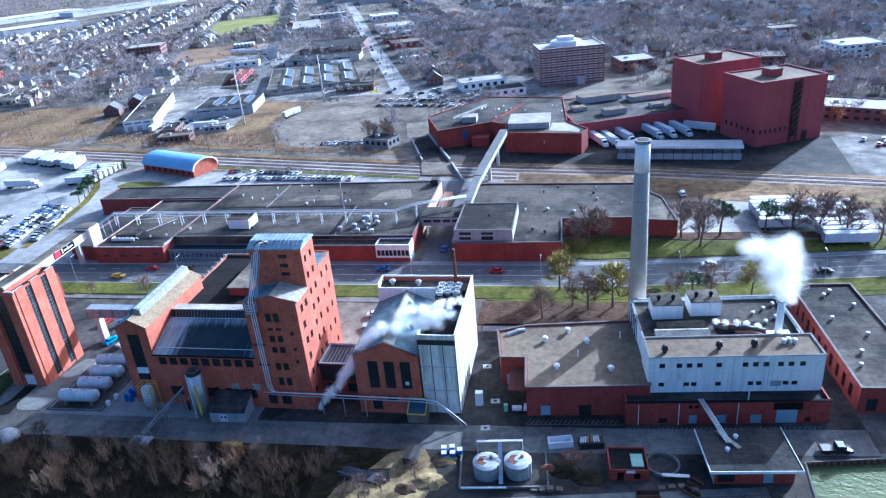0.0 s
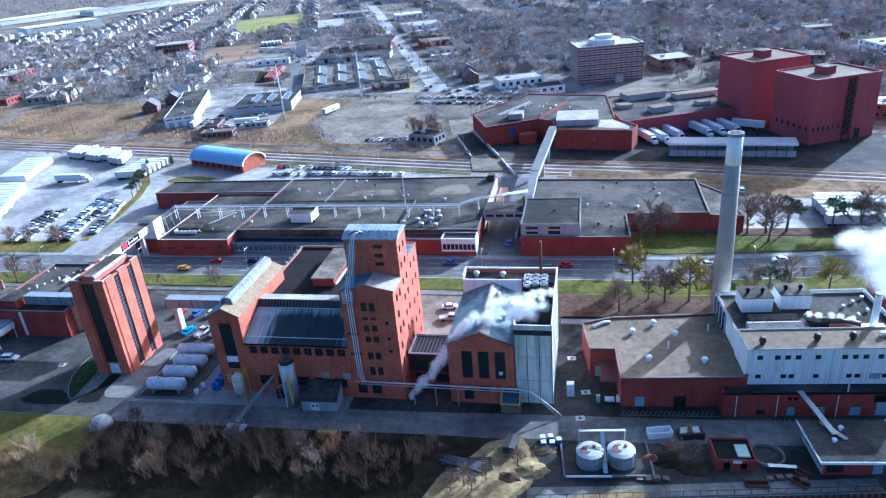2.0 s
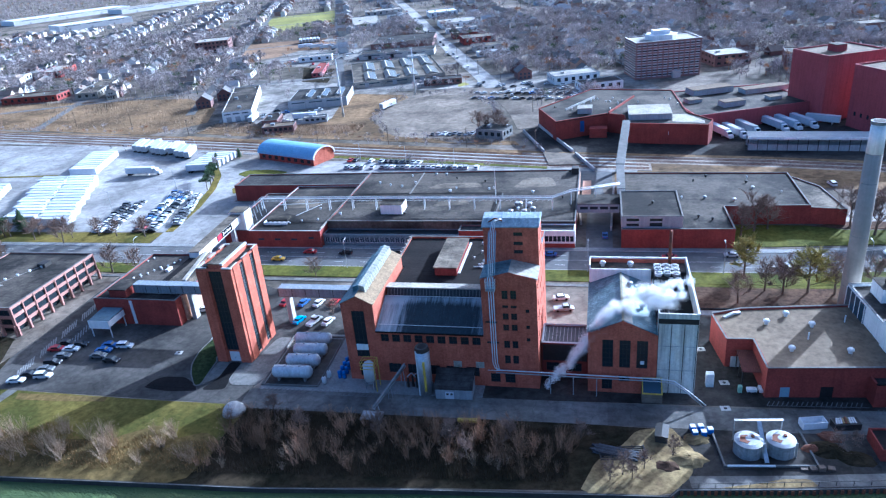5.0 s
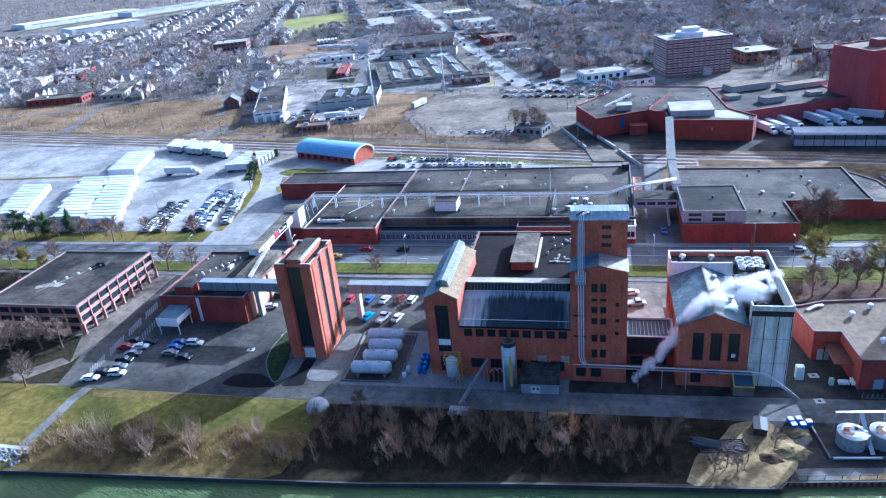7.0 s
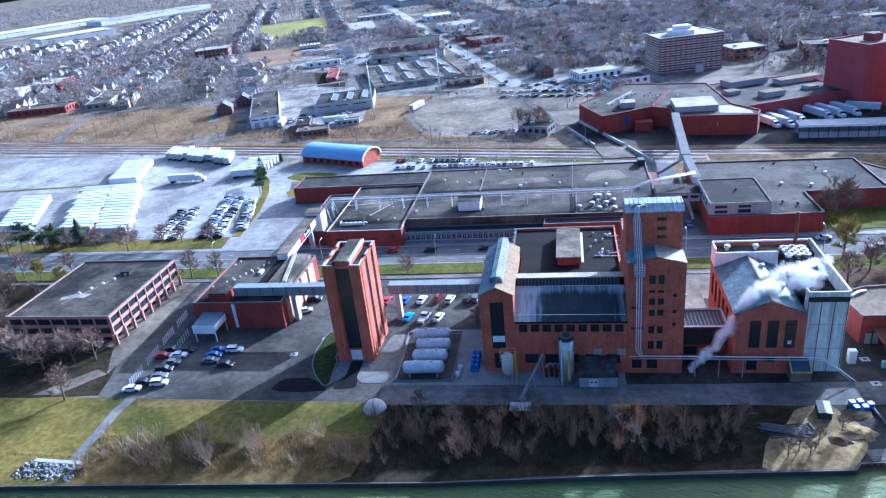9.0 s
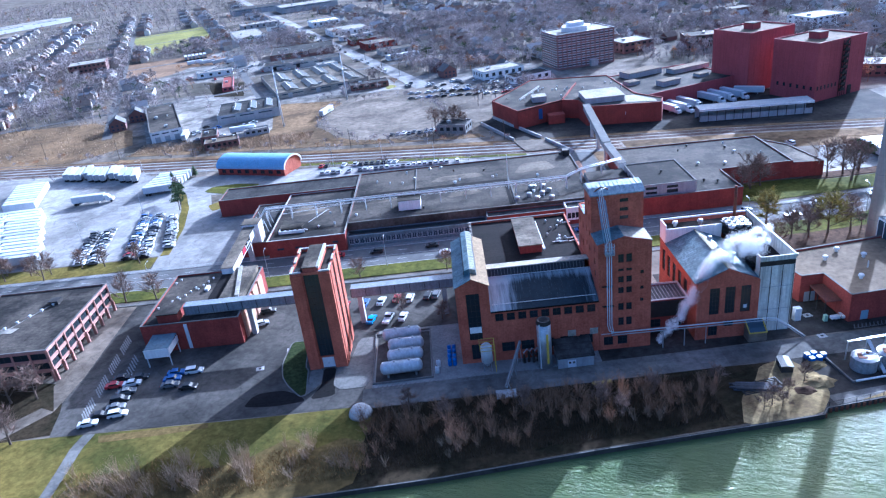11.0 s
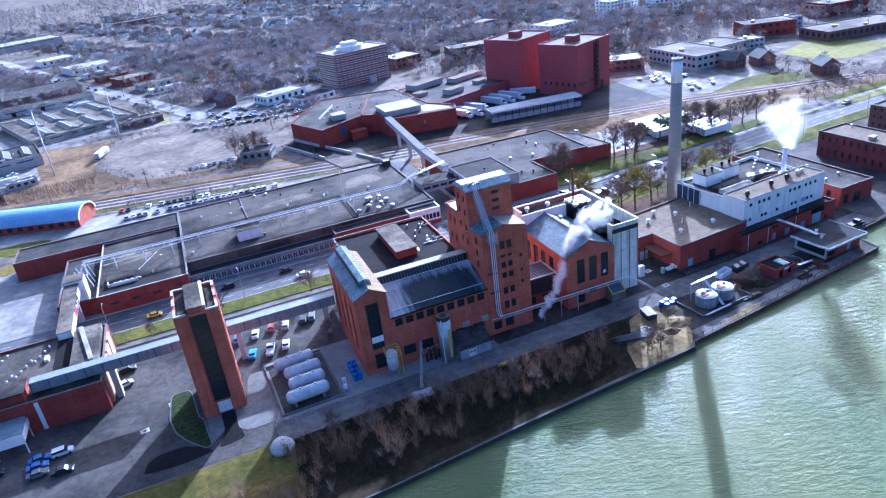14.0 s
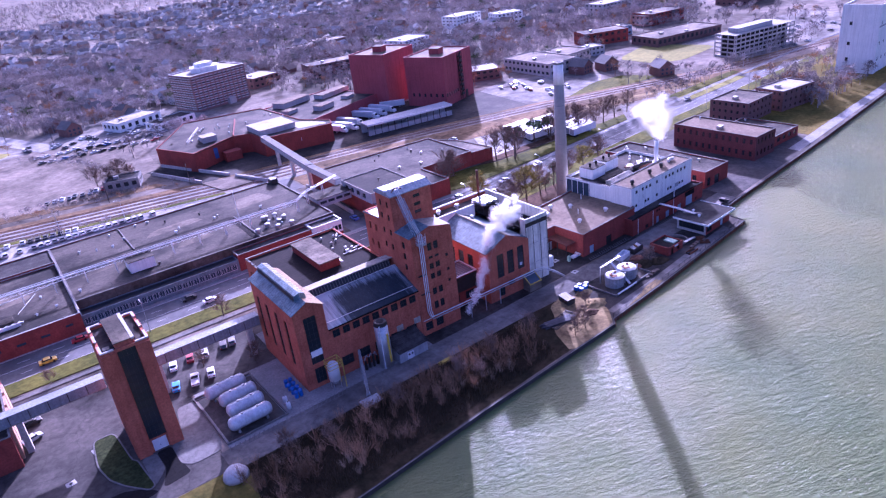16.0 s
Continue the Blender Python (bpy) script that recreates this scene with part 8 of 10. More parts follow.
def river_house():
    b = thing("pump_house", 34.2, -11.3, 0, 5.5, "low red brick pump house with overhanging tar roof", "pump house")
    wall(b, (0.8, 0.8), (14.8, 0.8), 0, 3.6, [(0.6, 3.6, 0.5, 3.0), (8.6, 10.4, 0, 2.3)], BRICK_RED, 0.3)
    wall(b, (14.8, 0.8), (14.8, 10.6), 0, 3.6, [(2, 4, 0.8, 2.4)], BRICK_RED, 0.3)
    wall(b, (14.8, 10.6), (0.8, 10.6), 0, 3.6, (), BRICK_RED, 0.3)
    wall(b, (0.8, 10.6), (0.8, 0.8), 0, 3.6, [(0.6, 9.2, 0.8, 3.1)], CONCRETE_PALE, 0.3)
    window(b, wall_frame((0.8, 0.8), (14.8, 0.8)), 0.6, 3.6, 0.5, 3.0, 3, 1)
    window(b, wall_frame((14.8, 0.8), (14.8, 10.6)), 2, 4, 0.8, 2.4)
    window(b, wall_frame((0.8, 10.6), (0.8, 0.8)), 0.6, 9.2, 0.8, 3.1, 7, 1)
    part("door", Shape().box(9.4, 11.2, 1.0, 1.06, 0, 2.3), DOOR_BLUE, b)
    part("roof", Shape().box(-0.3, 15.6, -0.4, 11.4, 3.6, 4.0), TAR, b)
    s = Shape().box(-0.4, 15.7, -0.5, -0.4, 3.55, 4.15).box(-0.4, -0.3, -0.4, 11.4, 3.55, 4.15).box(15.6, 15.7, -0.4, 11.4, 3.55, 4.15)
    part("fascia", s, WHITE, b, "white roof edge")
    for x, y in ((4, 5), (6.5, 8.5)):
        roof_vent(b, x, y, 4.0, 0.5, 0.9, STEEL_WHITE)
    b = thing("pipe_bridge", 34.6, 4.6, 0, 5, "inclined pipe bridge from the white plant to the pump house", "pipes")
    for i in range(3):
        part("pipe", Shape().tube([(0 + i * 0.4, 2.2, 6.0), (0.6 + i * 0.4, -1, 5.8), (2.6 + i * 0.4, -9, 4.4)], 0.16, 6), STEEL, b)
    part("walkway", Shape().beam((1.6, -5.5, 4.6), (4.6, -10.2, 4.2), 0.9, 0.12), ROOF_PALE, b)
    b = thing("brick_shed", 16.4, -11.2, 0, 4, "small red brick shed with open green-edged roof", "shed")
    wall(b, (0, 0), (7.2, 0), 0, 2.6, [(1.4, 2.6, 0, 2.0), (4.4, 5.6, 0.4, 1.8)], BRICK_RED, 0.25)
    wall(b, (7.2, 0), (7.2, 6.4), 0, 2.6, (), BRICK_RED, 0.25)
    wall(b, (7.2, 6.4), (0, 6.4), 0, 2.6, (), BRICK_RED, 0.25)
    wall(b, (0, 6.4), (0, 0), 0, 2.6, (), BRICK_RED, 0.25)
    part("roof", Shape().box(0.25, 6.95, 0.25, 6.15, 2.0, 2.2), TAR_BLACK, b)
    part("skylight", Shape().box(4.2, 6.4, 1.2, 4.6, 2.2, 2.5), GREEN_PANEL, b, "pale green roof panel")
    part("notice", Shape().box(3.0, 4.6, -0.06, -0.01, 1.9, 2.5), DOOR_WHITE, b)
    b = thing("settling_pit", 26.4, -6.4, 0, 0, "round concrete settling pit", "pit")
    s = Shape()
    n = 28
    s.v = [(r * math.cos(6.2832 * i / n), r * math.sin(6.2832 * i / n), z) for r, z in ((3.2, 0), (3.2, 0.7), (2.8, 0.7), (2.8, 0)) for i in range(n)]
    s.f = [(k * n + i, k * n + (i + 1) % n, (k + 1) % 4 * n + (i + 1) % n, (k + 1) % 4 * n + i) for k in range(4) for i in range(n)]
    part("ring_wall", s, COPING, b)
    part("walkway", Shape().box(-0.5, 4.4, -3.6, -2.8, 0.7, 0.85), STEEL, b)
    b = thing("plank_stack", -35.6, -14.6, 0.06, -12, "low stack of dark blue-grey planks on bare dirt", "planks")
    for i in range(18):
        row, col = divmod(i, 6)
        u = 0.7 * math.sin(i * 2.3)
        part("plank", Shape().box(u, u + 8.6 + 0.8 * math.sin(i * 5.1), col * 0.42, col * 0.42 + 0.36, row * 0.2, row * 0.2 + 0.17), WOOD_GREY, b)
    b = thing("tool_chest", -23.6, -10.2, 0, -8, "dark weathered steel tool chest by the dirt", "chest")
    part("body", Shape().box(0, 2.4, 0, 4.0, 0, 1.5), CONCRETE_DARK, b)
    part("lid", Shape().profile([(-0.1, 1.503), (-0.1, 1.62), (1.2, 1.8), (2.5, 1.62), (2.5, 1.503)], -0.1, 4.1), STEEL_DARK, b)
    for y in (0.8, 2.8):
        part("latch", Shape().box(-0.16, -0.003, y, y + 0.4, 1.2, 1.45), STEEL, b)
    b = thing("dome_cover", -115.9, -9.6, 0, 0, "round pale tarpaulin-covered mound", "cover")
    part("cover", Shape().cyl(0, 0, 0, 0.8, 2.7, 2.5, 20, 1.3), CONCRETE_PALE, b, smooth=True)
    b = thing("dock_debris", -34, -16.5, 0, 10, "rusted steel frame lying on the bank", "scrap")
    for i in range(7):
        part("bar", Shape().beam((0, i * 0.55, 0.15), (9, i * 0.55, 0.15), 0.18), STEEL_DARK, b)
    for i in range(5):
        part("cross_bar", Shape().beam((i * 2.2, 0, 0.4), (i * 2.2, 3.4, 0.4), 0.16), STEEL_DARK, b)
    b = thing("skip", -64, -8.2, 0, 3, "flat yellow steel tray on the grass", "skip")
    part("bin", Shape().prism([(0, 0), (4.2, 0), (4.2, 0.9), (0, 0.9)], 0.05, 0.6), YELLOW, b)
    b = thing("skip", 5.0, -3.6, 0, 12, "blue-edged white open container", "skip")
    part("bin", Shape().box(0, 4.8, 0, 0.15, 0, 1.5).box(0, 4.8, 2.0, 2.15, 0, 1.5).box(0, 0.15, 0.15, 2.0, 0, 1.5).box(4.65, 4.8, 0.15, 2.0, 0, 1.5).box(0.15, 4.65, 0.15, 2.0, 0, 0.2), DOOR_WHITE, b)
    b = thing("skip", 10.8, -3.4, 0, 10, "dark skip full of scrap", "skip")
    part("bin", Shape().box(0, 5.0, 0, 2.2, 0, 1.5), STEEL_DARK, b)
    random.seed(3)
    for i in range(9):
        part("scrap", Shape().beam((0.4 + i * 0.45, 0.4, 1.55), (0.8 + i * 0.4, 1.8, 1.7 + random.random() * 0.4), 0.3), random.choice((DIRT, RUST, STEEL)), b)
    b = thing("fence", -19.6, -23.2, 0, 0, "steel railing along the river wall", "fence")
    for i in range(24):
        x, y = i * 2.95, i * 0.42
        part("post", Shape().box(x - 0.05, x + 0.05, y + 0.8, y + 0.9, 0, 1.1), STEEL_DARK, b)
    part("rail", Shape().beam((0, 0.85, 1.05), (67.9, 10.5, 1.05), 0.08), STEEL_DARK, b)


GREEN_PANEL = surface("pale_green_panel", (0.35, 0.5, 0.36), (0.27, 0.4, 0.29), rough=0.5, big=0.6, fine=3.0)
river_house()


def river_yard():
    """Loose things in the dark yard between the tanks and the pump house."""
    rng = random.Random(41)
    for k, (x, y, r, h, mat, words) in enumerate(((8, -9, 3.6, 1.0, SOIL, "dark heap of wet soil"), (12.5, -11, 3.2, 0.9, SOIL, "dark heap of wet soil"), (9.5, -5.2, 2.4, 0.8, RUST, "heap of rusty brush and scrap"), (5.2, -9.2, 1.8, 1.1, RUST, "heap of rusty brush and scrap"), (-17.5, -14.5, 3.4, 0.9, DIRT, "heap of yellow dirt"), (-15.5, -8.4, 2.6, 0.7, DIRT, "heap of yellow dirt"), (-21.5, -16.8, 2.4, 0.5, BROWN_MULCH, "heap of russet leaves"))):
        s, n = Shape(), 14
        rings = [(1.0, 0.0), (0.78, 0.45), (0.45, 0.8), (0.12, 1.0)]
        for q, z in rings:
            for i in range(n):
                a = 6.2832 * i / n
                w = r * q * rng.uniform(0.8, 1.15)
                s.v.append((x + w * math.cos(a), y + w * math.sin(a) * 0.7, z * h * rng.uniform(0.85, 1.1) if z else 0.03))
        s.f = [(k2 * n + i, k2 * n + (i + 1) % n, (k2 + 1) * n + (i + 1) % n, (k2 + 1) * n + i) for k2 in range(3) for i in range(n)] + [tuple(range(3 * n, 4 * n))]
        whole("mound", s, mat, words.replace("heap", "mound"), "mound", group="yard mounds")
    for x, y, rz in ((-16.5, -6.6, 10), (-14.9, -6.2, 10), (-16.2, -8.2, 12), (-14.6, -7.9, 4), (-13.2, -7.0, 10)):
        b = thing("chemical_tote", x, y, 0.05, rz, "blue and white caged liquid tote", "tote", "liquid totes")
        part("tank", Shape().box(0.08, 1.12, 0.08, 1.12, 0.18, 1.1), DRUM_BLUE, b)
        part("cap", Shape().box(0.1, 1.1, 0.1, 1.1, 1.1, 1.3), DOOR_WHITE, b)
        part("pallet", Shape().box(0, 1.2, 0, 1.2, 0, 0.17), BARK, b)
    for i in range(8):
        b = thing("pallet_stack", 2 + (i % 4) * 1.6 + rng.uniform(-0.3, 0.3) if i < 4 else 25 + (i % 4) * 1.9, -15.2 + rng.uniform(-0.4, 0.4) if i < 4 else -12.6 + rng.uniform(-0.6, 0.6), 0.05, rng.uniform(-15, 25), "weathered grey timber pallets in a stack", "pallets", "pallet stacks")
        for k in range(rng.randint(2, 5)):
            part("pallet", Shape().box(0, 1.2, 0, 1.0, k * 0.16, k * 0.16 + 0.13), BARK, b)
    for x, y, rz, L in ((21, -15.2, 4, 4.2), (29, -12.8, -40, 3.0), (30.2, -10.6, -38, 2.6)):
        b = thing("steel_trough", x, y, 0.05, rz, "open rusty steel trough", "trough", "steel troughs")
        part("side", Shape().box(0, L, 0, 0.1, 0, 0.7), RUST, b), part("side", Shape().box(0, L, 1.3, 1.4, 0, 0.7), RUST, b)
        part("end", Shape().box(0, 0.1, 0.1, 1.3, 0, 0.7), STEEL_DARK, b), part("base", Shape().box(0.1, L, 0.1, 1.3, 0, 0.12), VOID, b)
    b = thing("tote_rack", -11.6, 9.2, 0, 3, "white caged totes stacked by the tower", "totes")
    for k in range(3):
        part("tote", Shape().box(0, 1.6, 0, 1.3, k * 1.15, k * 1.15 + 1.05), STEEL_WHITE, b)
    b = thing("cart", -3.4, 7.6, 0.05, 4, "small white yard cart with green bin", "cart")
    part("body", Shape().box(0, 2.0, 0, 1.1, 0.3, 1.0), DOOR_WHITE, b), part("bin", Shape().box(-1.8, -1.0, 0.2, 1.0, 0, 1.6), GREEN_PANEL, b)
    for wx in (0.4, 1.6):
        part("wheel", Shape().tube([(wx, -0.05, 0.25), (wx, 0.12, 0.25)], 0.25, 8), TYRE_BLACK, b)
    for x, y in ((-10.9, 24.4), (-7.5, 11.2), (-137, 20), (-143.5, 12.5), (-8.6, 2.0)):
        b = thing("manhole", x, y, 0.03, 8, "pale square concrete manhole frame with steel lid", "manhole", "manholes")
        part("frame", Shape().box(-1.0, 1.0, -0.8, 0.8, 0, 0.055), CONCRETE_PALE, b)
        part("lid", Shape().cyl(0, 0, 0.056, 0.07, 0.38, n=14), STEEL_DARK, b)


TYRE_BLACK = surface("black_rubber", (0.02, 0.02, 0.02), rough=0.9, big=2.0, fine=8.0)
river_yard()


# ---- vehicles ----
CAR_PAINT = {}
for cname, rgb in (("white", (0.75, 0.75, 0.74)), ("silver", (0.42, 0.43, 0.45)), ("grey", (0.14, 0.145, 0.15)), ("black", (0.018, 0.018, 0.02)), ("red", (0.38, 0.025, 0.03)), ("blue", (0.05, 0.13, 0.36)), ("bright blue", (0.03, 0.3, 0.62)), ("yellow", (0.75, 0.45, 0.03))):
    CAR_PAINT[cname] = surface(cname.replace(" ", "_") + "_car_paint", rgb, tuple(c * 0.9 for c in rgb), rough=0.42, big=0.8, fine=6.0, grain=0.04, bump=0, local=True, spec=0.5)
TYRE = surface("tyre_rubber", (0.02, 0.02, 0.02), rough=0.9, big=2.0, fine=8.0, local=True)
LAMP = glassy("lamp_glass", (0.6, 0.6, 0.58), 0.1)
TAIL = glassy("tail_lamp_glass", (0.4, 0.02, 0.02), 0.1)
_cars = {}


def car(x, y, rz, color, shape="saloon", far=False):
    key = (color, shape, far)
    m = pose(x, y, 0.075, 0, 0, rz)
    if key in _cars:
        return copy_thing(_cars[key], m)
    b = thing("car", 0, 0, 0, 0, f"{color} painted {shape} standing on asphalt", "car", "parked cars")
    b.matrix_basis = m
    L, W = (4.5, 1.78) if shape != "pickup" else (5.6, 1.95)
    up = {"saloon": [(-1.5, 0.95), (-0.95, 1.42), (0.55, 1.44), (1.15, 0.98)], "estate": [(-2.15, 1.05), (-1.9, 1.62), (0.45, 1.66), (1.15, 1.08)], "pickup": [(-0.3, 1.1), (-0.1, 1.75), (1.2, 1.75), (1.8, 1.15)]}[shape]
    low = [(-L / 2, 0.35), (-L / 2 - 0.02, 0.7), (-L / 2 + 0.1, 0.98), (up[0][0], 1.0), (up[3][0], 1.0), (L / 2 - 0.25, 0.85), (L / 2, 0.62), (L / 2 - 0.05, 0.32)]
    lid = [(up[1][0] - 0.08, up[1][1] - 0.02), (up[1][0] + 0.05, up[1][1] + 0.05), (up[2][0] - 0.05, up[2][1] + 0.05), (up[2][0] + 0.1, up[2][1] - 0.02)]
    shell = Shape().profile(low, -W / 2, W / 2)
    if far:
        shell.profile(lid, -W / 2 + 0.12, W / 2 - 0.12)
    part("body", shell, CAR_PAINT[color], b)
    part("glasshouse", Shape().profile([(p[0], p[1] - (0.0 if i in (1, 2) else 0.0)) for i, p in enumerate(up)], -W / 2 + 0.14, W / 2 - 0.14), GLASS, b)
    if not far:
        part("roof", Shape().profile(lid, -W / 2 + 0.12, W / 2 - 0.12), CAR_PAINT[color], b)
    for wx in (-L * 0.3, L * 0.3) if far else ():
        part("axle", Shape().tube([(wx, -W / 2 + 0.02, 0.33), (wx, W / 2 - 0.02, 0.33)], 0.33, 8), TYRE, b)
    for wx in () if far else (-L * 0.3, L * 0.3):
        for wy in (-W / 2 + 0.08, W / 2 - 0.08):
            part("wheel", Shape().tube([(wx, wy - 0.1, 0.33), (wx, wy + 0.1, 0.33)], 0.33, 10), TYRE, b)
    for wy in () if far else (-0.6, 0.6):
        part("headlight", Shape().box(L / 2 - 0.12, L / 2 + 0.01, wy - 0.2, wy + 0.2, 0.62, 0.76), LAMP, b)
        part("tail_light", Shape().box(-L / 2 - 0.03, -L / 2 + 0.08, wy - 0.2, wy + 0.2, 0.72, 0.88), TAIL, b)
    _cars[key] = b
    return b


for x, y, rz, c, k in ((-180, 10.8, 8, "red", "saloon"), (-175.6, 11, 8, "white", "saloon"), (-179.3, 13.8, 8, "black", "saloon"), (-174.6, 13.4, 8, "black", "saloon"), (-175.6, 7.6, 10, "grey", "saloon"), (-176, 4.4, 10, "black", "estate"), (-175.8, 1.4, 10, "grey", "saloon"), (-178.6, -1.2, 10, "black", "saloon"), (-174.2, -1.4, 10, "white", "estate"), (-180.2, -4.0, 10, "white", "saloon"), (-165.3, 13.8, 5, "blue", "saloon"), (-160.6, 13.8, 5, "white", "estate"), (-165.4, 11.2, 5, "blue", "saloon"), (-165.1, 8.6, 5, "grey", "saloon"), (-160.0, 7.0, -3, "black", "saloon"), (-147.4, 41.2, 10, "black", "estate"), (-148, 34.4, 20, "silver", "saloon"),
                       (-124.7, 39.9, 80, "red", "saloon"), (-119, 40, 78, "blue", "saloon"), (-114.3, 40.1, 78, "white", "saloon"), (-109.8, 40.8, 78, "red", "saloon"), (-106, 40.2, 78, "white", "estate"), (-100.9, 40.3, 75, "black", "estate"), (-98.4, 40.6, 75, "grey", "estate"), (-116.4, 30.3, 76, "bright blue", "saloon"), (-111.8, 30, 76, "white", "pickup"), (-107.7, 30.1, 76, "white", "saloon"),
                       (-95.0, 68.5, 2, "white", "saloon"), (-99.6, 75.0, 182, "black", "saloon"), (-140, 69.0, 0, "yellow", "saloon"), (-118, 74.6, 180, "black", "estate"), (-131, 74.8, 180, "red", "saloon"), (-14, 74, 180, "red", "saloon"), (16, 68.2, 0, "black", "pickup"), (27, 75.5, 185, "white", "saloon"), (48, 79, 185, "white", "saloon"), (78, 75.0, 5, "black", "saloon"), (-33, 90, 90, "blue", "saloon"), (-50, 74.8, 180, "blue", "saloon"), (4, 76, 180, "silver", "saloon"), (120, 80, 5, "white", "saloon"), (160, 90, 185, "silver", "saloon"), (-44, 41, 10, "silver", "pickup"), (-45, 47, 12, "white", "saloon"), (58.5, 0.2, 4, "black", "pickup"), (1.8, 8.6, 0, "white", "pickup")):
    car(x, y, rz, c, k)
random.seed(21)
TINTS = ["white"] * 5 + ["silver"] * 4 + ["grey"] * 4 + ["black"] * 4 + ["red"] * 1 + ["blue"] * 2
for x, first_y, count, slip in ((-227.0, 91, 13, 0.21), (-221.8, 91, 13, 0.21), (-209.0, 92, 17, 0.22), (-203.6, 92, 17, 0.22), (-196.5, 99, 14, 0.31), (-200.6, 113, 6, 0.31)):
    for i in range(count):
        if random.random() < 0.95:
            yy = first_y + i * 2.62
            car(x - (yy - first_y) * slip + random.uniform(-0.3, 0.3), yy, random.choice((0, 180)) + random.uniform(-3, 3) + 2, random.choice(TINTS), random.choice(("saloon", "saloon", "estate")), True)
for i in range(26):
    if random.random() < 0.9:
        car(-149 + i * 2.45, 166.4 - i * 0.12 - (0 if i < 14 else (i - 14) * 0.05), 92 + random.uniform(-4, 4), random.choice(["white", "silver", "silver", "grey"]), random.choice(("saloon", "estate")), True)
    if i < 14 and random.random() < 0.7:
        car(-151 + i * 2.7, 177.2 - i * 0.42, 80 + random.uniform(-4, 4), random.choice(TINTS), "saloon", True)
for i in range(40):  # scattered far car parks
    u, v = random.random(), random.random()
    car(-104 + u * 70, 296 + v * 56 - u * 4, random.choice((20, 110, 200)) + random.uniform(-8, 8), random.choice(TINTS), "saloon", True)
for i in range(22):
    car(118 + random.random() * 36, 158 + random.random() * 44, random.choice((65, 245)), random.choice(TINTS), "saloon", True)
for i in range(24):
    car(-112 + (i % 12) * 5.2 + random.uniform(-1, 1), 300 + (i // 12) * 14 - (i % 12) * 1.0, 20 + random.choice((0, 180)), random.choice(TINTS), "saloon", True)
for i in range(30):
    k = random.random()
    car(-108 - 200 * k + random.choice((-2.2, 2.2)), 327 + 546 * k, random.choice((110, 290)), random.choice(TINTS), "estate", True)
for i in range(14):
    car(-120 + i * 3.0 + random.uniform(-0.5, 0.5), 218.5 + random.uniform(-1, 1), random.choice((70, 250)), random.choice(TINTS), "saloon", True)
for i in range(30):
    car(-330 + random.random() * 120, 455 + random.random() * 60, random.choice((20, 110)), random.choice(["white", "white", "silver", "red"]), "pickup", True)
for i in range(12):
    car(-252 + random.random() * 50, 246 + random.random() * 46, random.choice((20, 110, 200)), random.choice(TINTS), random.choice(("saloon", "pickup")), True)
for i in range(30):
    car(285 + random.random() * 110, 112 + random.random() * 60, random.choice((80, 260)), random.choice(TINTS), "saloon", True)

_trailers = []


def trailer(x, y, rz, length=14.6, cab=False):
    m = pose(x, y, 0.06, 0, 0, rz)
    key = 1 if cab else 0
    for k, ob in _trailers:
        if k == key:
            return copy_thing(ob, m)
    b = thing("truck" if cab else "trailer", 0, 0, 0, 0, "white lorry with long box trailer" if cab else "white box trailer parked in a row", "truck" if cab else "trailer", "parked lorries" if cab else "parked trailers")
    b.matrix_basis = m
    part("box", Shape().box(-length / 2, length / 2, -1.3, 1.3, 1.15, 4.05), TRAILER_WHITE, b)
    part("chassis", Shape().box(-length / 2 + 0.3, length / 2 - 0.5, -0.5, 0.5, 0.8, 1.147), STEEL_DARK, b)
    for wx in (-length / 2 + 1.2, -length / 2 + 2.5):
        part("axle", Shape().tube([(wx, -1.22, 0.5), (wx, 1.22, 0.5)], 0.5, 10), TYRE, b)
    part("landing_leg", Shape().box(length / 2 - 3.2, length / 2 - 3.0, -1.0, 1.0, 0, 1.1), STEEL, b)
    part("rear_door", Shape().box(-length / 2 - 0.06, -length / 2 - 0.003, -1.2, 1.2, 1.25, 3.95), GREY_PANEL, b)
    if cab:
        part("cab", Shape().profile([(length / 2 + 0.4, 0.9), (length / 2 + 0.4, 3.5), (length / 2 + 1.8, 3.3), (length / 2 + 2.3, 2.2), (length / 2 + 3.6, 2.0), (length / 2 + 3.7, 0.7)], -1.15, 1.15), CAR_PAINT["white"], b)
        part("windscreen", Shape().profile([(length / 2 + 1.84, 3.25), (length / 2 + 1.9, 3.27), (length / 2 + 2.36, 2.3), (length / 2 + 2.3, 2.27)], -1.0, 1.0), GLASS, b)
        for wy in (-1.0, 1.0):
            part("wheel", Shape().tube([(length / 2 + 2.8, wy - 0.16, 0.5), (length / 2 + 2.8, wy + 0.16, 0.5)], 0.5, 10), TYRE, b)
    _trailers.append((key, b))
    return b


for i in range(9):
    trailer(-286 - i * 1.1, 161 + i * 3.5, 3)
for i in range(12):
    trailer(-285.5 + i * 3.7, 206.5 - i * 1.35 + (3 if i in (3, 7, 8) else 0), 105)
for i in range(6):
    trailer(-223.0 + 0.2 * i, 164.5 + i * 3.7, 8)
for i in range(15):
    trailer(-267.5 - i * 1.75 + (i * 7 % 5 - 2) * 0.5, 99 + i * 3.5, 2)
for i in range(16):
    trailer(-250.5 - i * 1.75 + (i * 3 % 5 - 2) * 0.35, 96.5 + i * 3.5, 2)
trailer(-254.5, 161.2, 2, cab=True)
for i in range(11):
    trailer(-300 - i * 1.75, 103 + i * 3.5, 2)
